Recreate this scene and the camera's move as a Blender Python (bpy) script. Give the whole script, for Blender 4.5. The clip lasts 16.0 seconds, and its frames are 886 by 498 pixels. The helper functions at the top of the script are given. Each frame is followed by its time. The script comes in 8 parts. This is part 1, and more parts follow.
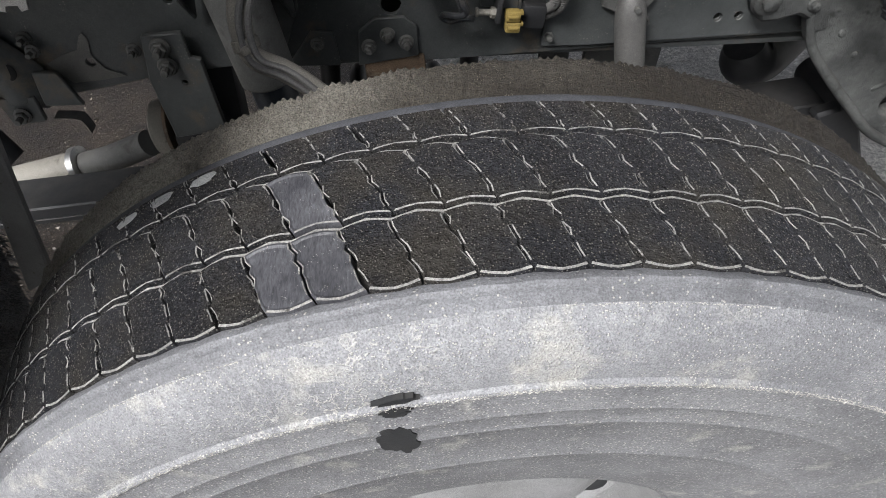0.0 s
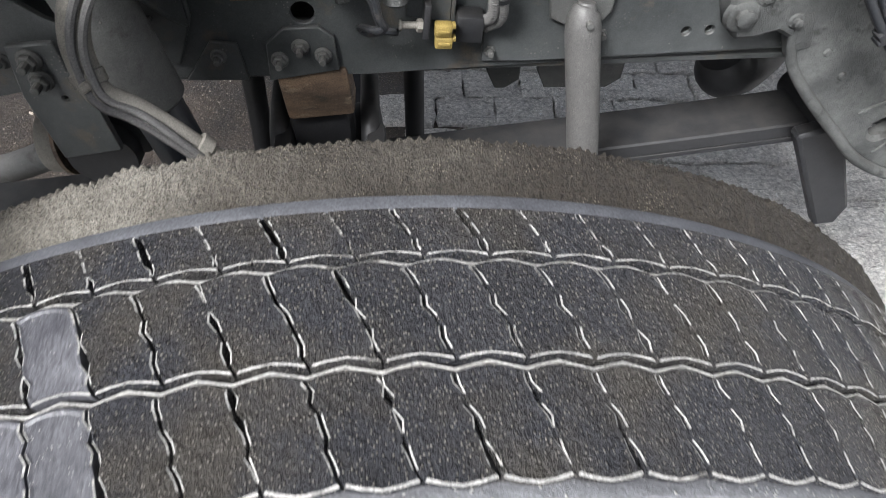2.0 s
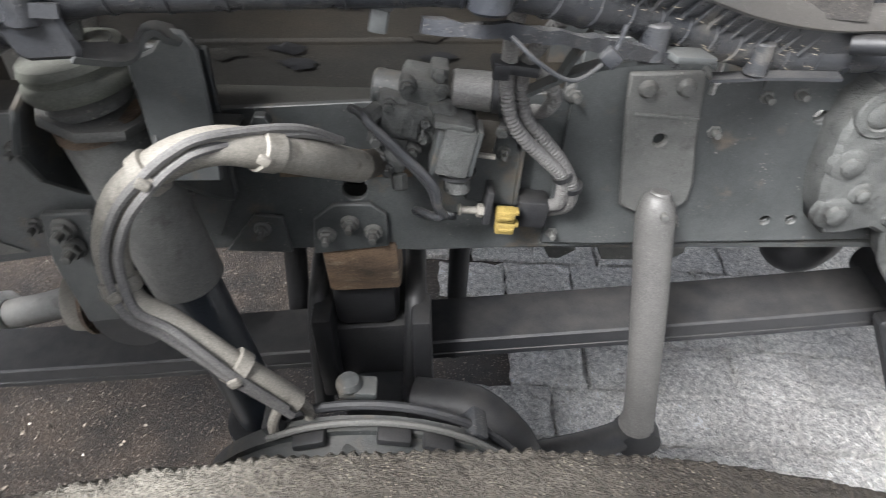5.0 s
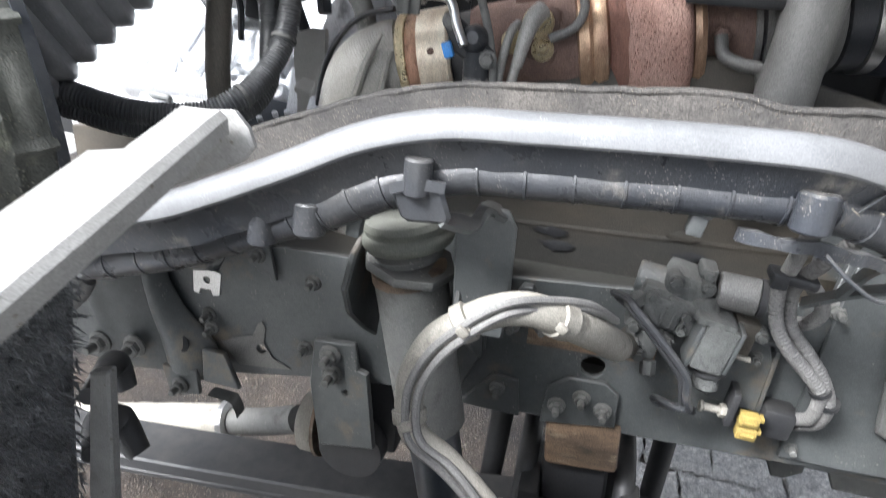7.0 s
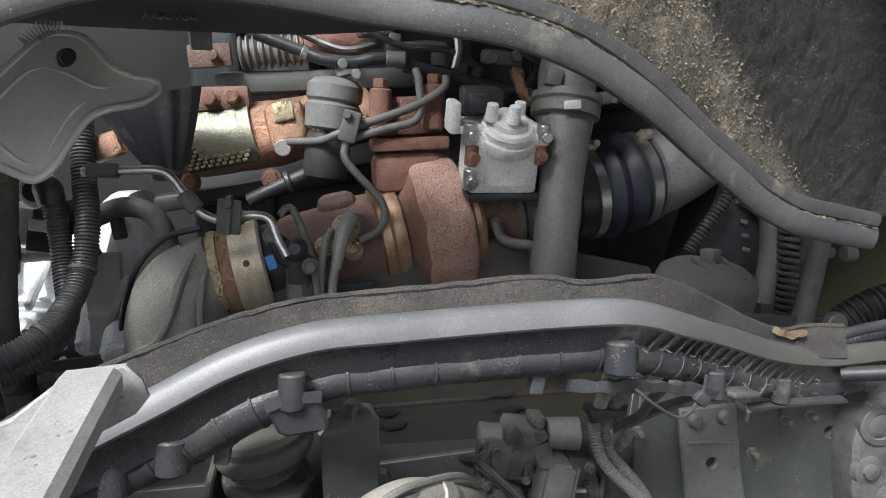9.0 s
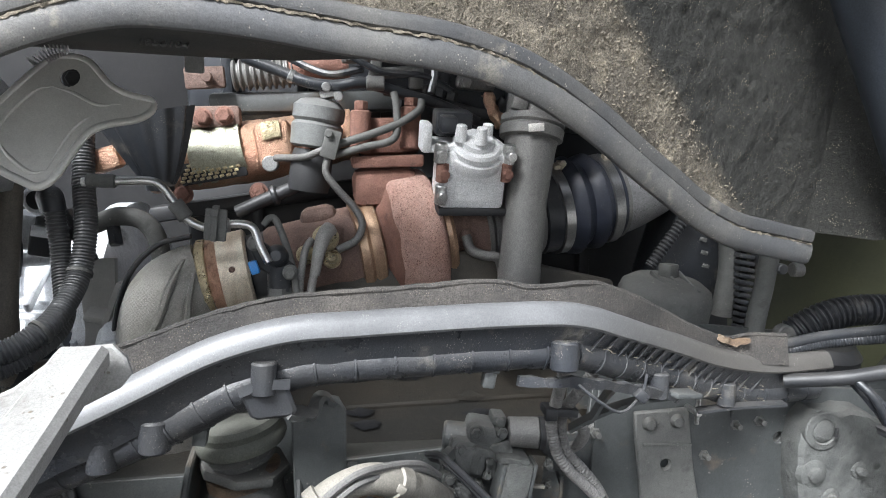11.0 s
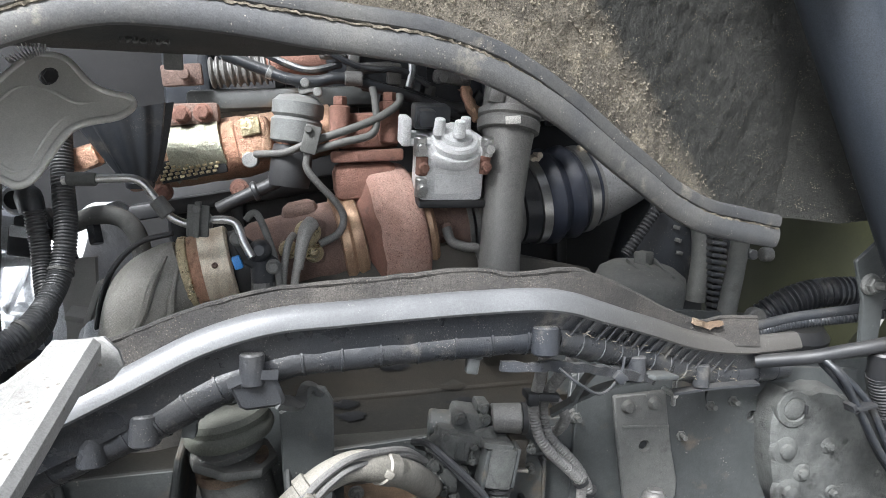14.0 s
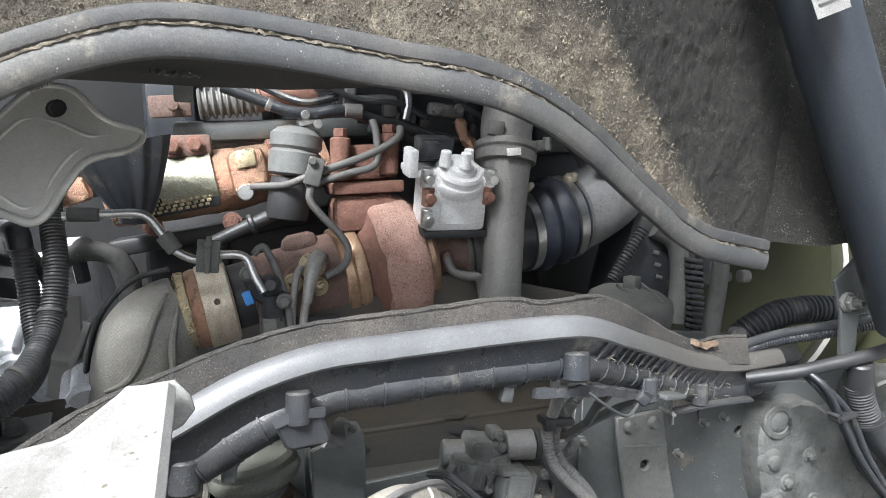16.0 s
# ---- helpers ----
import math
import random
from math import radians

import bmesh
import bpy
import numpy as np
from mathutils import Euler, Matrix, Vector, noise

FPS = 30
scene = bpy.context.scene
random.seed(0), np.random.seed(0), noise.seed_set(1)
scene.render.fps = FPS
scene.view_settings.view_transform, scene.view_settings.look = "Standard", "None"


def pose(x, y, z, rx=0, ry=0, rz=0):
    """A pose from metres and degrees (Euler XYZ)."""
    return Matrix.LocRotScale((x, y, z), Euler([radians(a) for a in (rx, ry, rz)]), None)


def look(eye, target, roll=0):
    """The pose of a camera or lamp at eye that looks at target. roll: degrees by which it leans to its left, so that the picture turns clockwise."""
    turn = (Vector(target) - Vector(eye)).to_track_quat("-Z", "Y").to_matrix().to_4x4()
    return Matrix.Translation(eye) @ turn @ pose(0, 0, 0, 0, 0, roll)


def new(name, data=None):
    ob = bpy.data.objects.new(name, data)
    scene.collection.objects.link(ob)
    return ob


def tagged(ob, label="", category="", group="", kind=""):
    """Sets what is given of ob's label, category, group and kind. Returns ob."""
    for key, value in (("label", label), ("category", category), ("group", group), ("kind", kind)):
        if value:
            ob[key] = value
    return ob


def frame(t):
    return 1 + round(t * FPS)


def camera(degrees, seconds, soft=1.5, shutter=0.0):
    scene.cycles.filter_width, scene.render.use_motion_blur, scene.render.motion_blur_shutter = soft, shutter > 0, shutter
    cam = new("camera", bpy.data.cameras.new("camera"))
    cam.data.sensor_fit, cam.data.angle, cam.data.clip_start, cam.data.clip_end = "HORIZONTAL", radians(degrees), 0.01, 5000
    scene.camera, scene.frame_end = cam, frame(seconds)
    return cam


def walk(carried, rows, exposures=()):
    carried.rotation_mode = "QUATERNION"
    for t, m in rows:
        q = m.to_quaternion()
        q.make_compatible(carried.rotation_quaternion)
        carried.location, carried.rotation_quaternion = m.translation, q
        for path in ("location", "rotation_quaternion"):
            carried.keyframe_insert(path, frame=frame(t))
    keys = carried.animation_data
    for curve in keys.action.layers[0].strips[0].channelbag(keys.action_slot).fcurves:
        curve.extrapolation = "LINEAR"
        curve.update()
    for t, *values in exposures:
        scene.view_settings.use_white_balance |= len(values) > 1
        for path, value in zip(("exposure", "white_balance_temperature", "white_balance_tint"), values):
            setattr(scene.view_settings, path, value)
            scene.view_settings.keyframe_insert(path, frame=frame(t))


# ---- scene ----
cam = camera(68.8, 16.0, soft=0.5, shutter=0.3)
PATH = [
    (0, (0.01, 0.319, 1.266), (0.18, 1.692, -0.179), 2.7),
    (0.5, (0.024, 0.324, 1.265), (0.2, 1.701, -0.175), 3.1),
    (1, (0.066, 0.349, 1.252), (0.243, 1.775, -0.139), 3.1),
    (1.5, (0.125, 0.382, 1.26), (0.304, 1.8, -0.139), 3.6),
    (2, (0.111, 0.46, 1.253), (0.297, 1.758, -0.257), 4.3),
    (2.5, (0.146, 0.525, 1.236), (0.450, 1.890, -0.190), 2.4),
    (2.7, (0.146, 0.541, 1.219), (0.522, 2.034, -0.057), 2.5),
    (3, (0.165, 0.558, 1.225), (0.543, 2.161, 0.09), 2.2),
    (3.2, (0.164, 0.561, 1.223), (0.55, 2.174, 0.105), 2.3),
    (5.3, (0.052, 0.584, 1.272), (0.031, 2.095, -0.037), 5.0),
    (5.5, (0.031, 0.577, 1.271), (-0.1, 2.077, -0.045), 5.4),
    (6, (0.004, 0.567, 1.274), (-0.254, 2.047, -0.045), 6.0),
    (6.5, (-0.005, 0.561, 1.279), (-0.307, 2.133, 0.08), 5.6),
    (7, (-0.02, 0.528, 1.286), (-0.401, 2.289, 0.419), 5.0),
    (7.5, (-0.055, 0.451, 1.296), (-0.384, 2.339, 0.724), 4.0),
    (8, (-0.081, 0.419, 1.3), (-0.165, 2.351, 0.788), 2.6),
    (8.5, (-0.097, 0.47, 1.321), (0.098, 2.41, 0.875), 1.4),
    (8.7, (-0.1, 0.486, 1.319), (0.192, 2.428, 0.94), 1.2),
    (10.8, (-0.073, 0.426, 1.313), (0.256, 2.383, 1.066), 2.3),
    (11, (-0.073, 0.421, 1.313), (0.234, 2.379, 1.049), 2.4),
    (11.5, (-0.069, 0.434, 1.306), (0.22, 2.382, 0.954), 2.4),
    (12, (-0.096, 0.471, 1.308), (0.176, 2.418, 0.941), 2.4),
    (12.5, (-0.135, 0.472, 1.315), (0.114, 2.442, 1.079), 2.7),
    (13, (-0.137, 0.446, 1.31), (0.114, 2.421, 1.117), 2.3),
    (13.5, (-0.095, 0.405, 1.311), (0.16, 2.369, 1.038), 2.5),
    (14, (-0.079, 0.407, 1.309), (0.295, 2.352, 1.036), 1.5),
    (14.5, (-0.106, 0.425, 1.308), (0.272, 2.37, 1.034), 1.7),
    (15, (-0.163, 0.427, 1.316), (0.337, 2.346, 1.058), 1.2),
    (15.5, (-0.178, 0.42, 1.323), (0.389, 2.33, 1.148), 1.1),
    (16, (-0.178, 0.424, 1.311), (0.416, 2.325, 1.127), 1.0),
]
walk(cam, [(t, look(eye, target, roll)) for t, eye, target, roll in PATH],
     [(0.0, 0.14, 6200, 11), (1.0, 0.50, 6200, 11), (1.6, 0.62, 6150, 11), (2.0, 0.98, 6100, 11), (2.5, 1.32, 6450, 12), (3.0, 1.38, 6500, 12), (5.5, 1.50, 6100, 11), (6.0, 1.85, 6100, 11), (6.5, 1.80, 6100, 11), (7.0, 2.0, 6000, 10), (7.4, 1.45, 5950, 9), (8.0, 0.9, 6050, 9), (8.6, 0.78, 6150, 9), (11.0, 1.36, 6000, 9), (12.0, 1.38, 6000, 9), (13.0, 1.60, 6000, 9), (14.0, 1.46, 6000, 9), (16.0, 1.48, 6050, 9)])

# ---- world and light ----
world = bpy.data.worlds.new("overcast")
scene.world = world
world.use_nodes = True
wn = world.node_tree
sky = wn.nodes.new("ShaderNodeTexSky")
sky.sky_type, sky.sun_disc = "NISHITA", False
sky.sun_elevation, sky.sun_rotation = radians(45), radians(223)
sky.air_density, sky.dust_density = 0.7, 5.0
bg = wn.nodes["Background"]
bg.inputs["Strength"].default_value = 0.108
grey, veil = wn.nodes.new("ShaderNodeRGBToBW"), wn.nodes.new("ShaderNodeMix")
veil.data_type = "RGBA"
veil.inputs[0].default_value = 0.8  # high cloud takes most of the blue
wn.links.new(sky.outputs["Color"], grey.inputs["Color"])
wn.links.new(sky.outputs["Color"], veil.inputs[6])
wn.links.new(grey.outputs["Val"], veil.inputs[7])
wn.links.new(veil.outputs[2], bg.inputs["Color"])
sun = new("sun", bpy.data.lights.new("sun", "SUN"))
sun.data.energy, sun.data.angle, sun.data.color = 3.6, radians(18), (1.0, 0.97, 0.93)
sun.matrix_world = look((-2.6, -2.2, 4.7), (0, 0.6, 0.8))


# ---- materials ----
def mat(name, a, b=None, rough=0.6, metal=0.0, big=6.0, fine=90.0, bump=0.25, grit=None, grit_amount=0.0,
        dust_skylight=None, dust_skylight_amount=0.0, speck=3.4, stretch=(1, 1, 1), spread=0.12, contrast=(0.38, 0.66), micro=0.22, grain_stretch=(1, 1, 1), third=None, veins=None, relief=0.002, darkened=None, emboss=None):
    """Two colours in broad patches, a fine grain, grit specks, dried veins and a pale top: dust, on the duct painted
    skylight.
    """
    m = bpy.data.materials.new(name)
    m.use_nodes = True
    n, l = m.node_tree.nodes, m.node_tree.links
    bsdf = n["Principled BSDF"]
    where, mp, mg = n.new("ShaderNodeNewGeometry"), n.new("ShaderNodeMapping"), n.new("ShaderNodeMapping")
    mp.inputs["Scale"].default_value = stretch
    mg.inputs["Scale"].default_value = grain_stretch
    l.new(where.outputs["Position"], mp.inputs["Vector"])
    l.new(where.outputs["Position"], mg.inputs["Vector"])

    def noise_tex(scale, detail=6.0, r=0.6, way=mp):
        t = n.new("ShaderNodeTexNoise")
        t.inputs["Scale"].default_value, t.inputs["Detail"].default_value, t.inputs["Roughness"].default_value = scale, detail, r
        l.new(way.outputs["Vector"], t.inputs["Vector"])
        return t.outputs["Fac"]

    def math_of(kind, x, y):
        k = n.new("ShaderNodeMath")
        k.operation = kind
        for sock, v in ((k.inputs[0], x), (k.inputs[1], y)):
            if hasattr(v, "links"):
                l.new(v, sock)
            else:
                sock.default_value = v
        return k.outputs[0]

    def ramp(src, lo, hi):
        r = n.new("ShaderNodeMapRange")
        r.inputs["From Min"].default_value, r.inputs["From Max"].default_value = lo, hi
        l.new(src, r.inputs["Value"])
        return r.outputs["Result"]

    def mix(fac, x, y, kind="MIX"):
        k = n.new("ShaderNodeMix")
        k.data_type, k.blend_type = "RGBA", kind
        for sock, v in ((k.inputs[0], fac), (k.inputs[6], x), (k.inputs[7], y)):
            if hasattr(v, "links"):
                l.new(v, sock)
            else:
                sock.default_value = v if not isinstance(v, tuple) else (*v, 1.0)
        return k.outputs[2]

    b = b or tuple(c * 0.7 for c in a)
    col = mix(ramp(noise_tex(big), *contrast), a, b)
    if third:
        col = mix(ramp(noise_tex(third[3], 8.0, 0.65), third[1], third[2]), col, third[0])
    # mixes in a second colour past a wandering line along one direction
    if darkened:
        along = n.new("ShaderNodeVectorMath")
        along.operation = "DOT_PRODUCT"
        along.inputs[1].default_value = darkened[1]
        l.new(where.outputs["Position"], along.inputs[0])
        wander = math_of("ADD", along.outputs["Value"], math_of("MULTIPLY", noise_tex(7.0, 6.0, 0.6), darkened[4]))
        col = mix(ramp(wander, darkened[2], darkened[3]), col, darkened[0])
    grain = noise_tex(fine, 5.0, 0.75, mg)
    if micro:
        dots = noise_tex(750.0, 2.0, 0.6, mg)
        mv = n.new("ShaderNodeMapRange")
        mv.inputs["From Min"].default_value, mv.inputs["From Max"].default_value = 0.25, 0.75
        mv.inputs["To Min"].default_value, mv.inputs["To Max"].default_value = 1.0 - 1.6 * micro, 1.0 + 1.6 * micro
        l.new(dots, mv.inputs["Value"])
        mc = n.new("ShaderNodeCombineColor")
        for i in range(3):
            l.new(mv.outputs["Result"], mc.inputs[i])
        col = mix(1.0, col, mc.outputs["Color"], "MULTIPLY")
    v = n.new("ShaderNodeMapRange")
    v.inputs["To Min"].default_value, v.inputs["To Max"].default_value = 1.0 - 2.2 * spread, 1.0 + 2.2 * spread
    l.new(grain, v.inputs["Value"])
    g = n.new("ShaderNodeCombineColor")
    for i in range(3):
        l.new(v.outputs["Result"], g.inputs[i])
    col = mix(1.0, col, g.outputs["Color"], "MULTIPLY")
    info = n.new("ShaderNodeObjectInfo")
    rr = n.new("ShaderNodeMapRange")
    rr.inputs["To Min"].default_value, rr.inputs["To Max"].default_value = 0.9, 1.1
    l.new(info.outputs["Random"], rr.inputs["Value"])
    g2 = n.new("ShaderNodeCombineColor")
    for i in range(3):
        l.new(rr.outputs["Result"], g2.inputs[i])
    col = mix(1.0, col, g2.outputs["Color"], "MULTIPLY")
    if dust_skylight:
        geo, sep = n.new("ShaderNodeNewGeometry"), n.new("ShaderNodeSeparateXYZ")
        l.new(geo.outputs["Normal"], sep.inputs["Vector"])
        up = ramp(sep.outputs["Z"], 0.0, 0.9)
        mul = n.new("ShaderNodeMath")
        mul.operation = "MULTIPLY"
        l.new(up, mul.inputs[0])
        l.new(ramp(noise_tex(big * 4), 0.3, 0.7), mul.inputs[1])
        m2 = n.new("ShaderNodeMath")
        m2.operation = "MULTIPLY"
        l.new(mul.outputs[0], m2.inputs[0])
        m2.inputs[1].default_value = dust_skylight_amount
        col = mix(m2.outputs[0], col, dust_skylight)
    height = math_of("ADD", grain, math_of("MULTIPLY", dots, 0.35)) if micro else grain
    if emboss:
        for turn in (48, -48):
            way, wave = n.new("ShaderNodeMapping"), n.new("ShaderNodeTexWave")
            way.inputs["Rotation"].default_value = (0, math.radians(turn), 0)
            wave.inputs["Scale"].default_value = emboss[0]
            l.new(where.outputs["Position"], way.inputs["Vector"])
            l.new(way.outputs["Vector"], wave.inputs["Vector"])
            height = math_of("ADD", height, math_of("MULTIPLY", wave.outputs["Fac"], emboss[1]))
    if veins:
        near = math_of("ABSOLUTE", math_of("SUBTRACT", noise_tex(veins[1], 3.0, 0.6), 0.5), 0.0)
        vein = math_of("MULTIPLY", ramp(near, veins[2], 0.0), ramp(noise_tex(veins[3], 4.0, 0.6), 0.48, 0.62))
        col = mix(vein, col, veins[0])
        height = math_of("ADD", height, math_of("MULTIPLY", vein, 0.5))
    if grit:
        vor = n.new("ShaderNodeTexVoronoi")
        vor.inputs["Scale"].default_value = fine * speck
        l.new(mp.outputs["Vector"], vor.inputs["Vector"])
        dot = ramp(vor.outputs["Distance"], 0.30, 0.16)
        sel = ramp(noise_tex(big * 5, 5.0, 0.7), 0.62 - 0.25 * grit_amount, 0.70 - 0.25 * grit_amount)
        mm = n.new("ShaderNodeMath")
        mm.operation = "MULTIPLY"
        l.new(dot, mm.inputs[0])
        l.new(sel, mm.inputs[1])
        col = mix(mm.outputs[0], col, grit)
        ad = n.new("ShaderNodeMath")
        l.new(mm.outputs[0], ad.inputs[0])
        l.new(height, ad.inputs[1])
        height = ad.outputs[0]
    l.new(col, bsdf.inputs["Base Color"])
    rv = n.new("ShaderNodeMapRange")
    rv.inputs["To Min"].default_value, rv.inputs["To Max"].default_value = max(rough - 0.15, 0.05), min(rough + 0.15, 1.0)
    l.new(noise_tex(big * 3), rv.inputs["Value"])
    l.new(rv.outputs["Result"], bsdf.inputs["Roughness"])
    bsdf.inputs["Metallic"].default_value = metal
    bp = n.new("ShaderNodeBump")
    bp.inputs["Strength"].default_value, bp.inputs["Distance"].default_value = bump, relief
    l.new(height, bp.inputs["Height"])
    l.new(bp.outputs["Normal"], bsdf.inputs["Normal"])
    return m


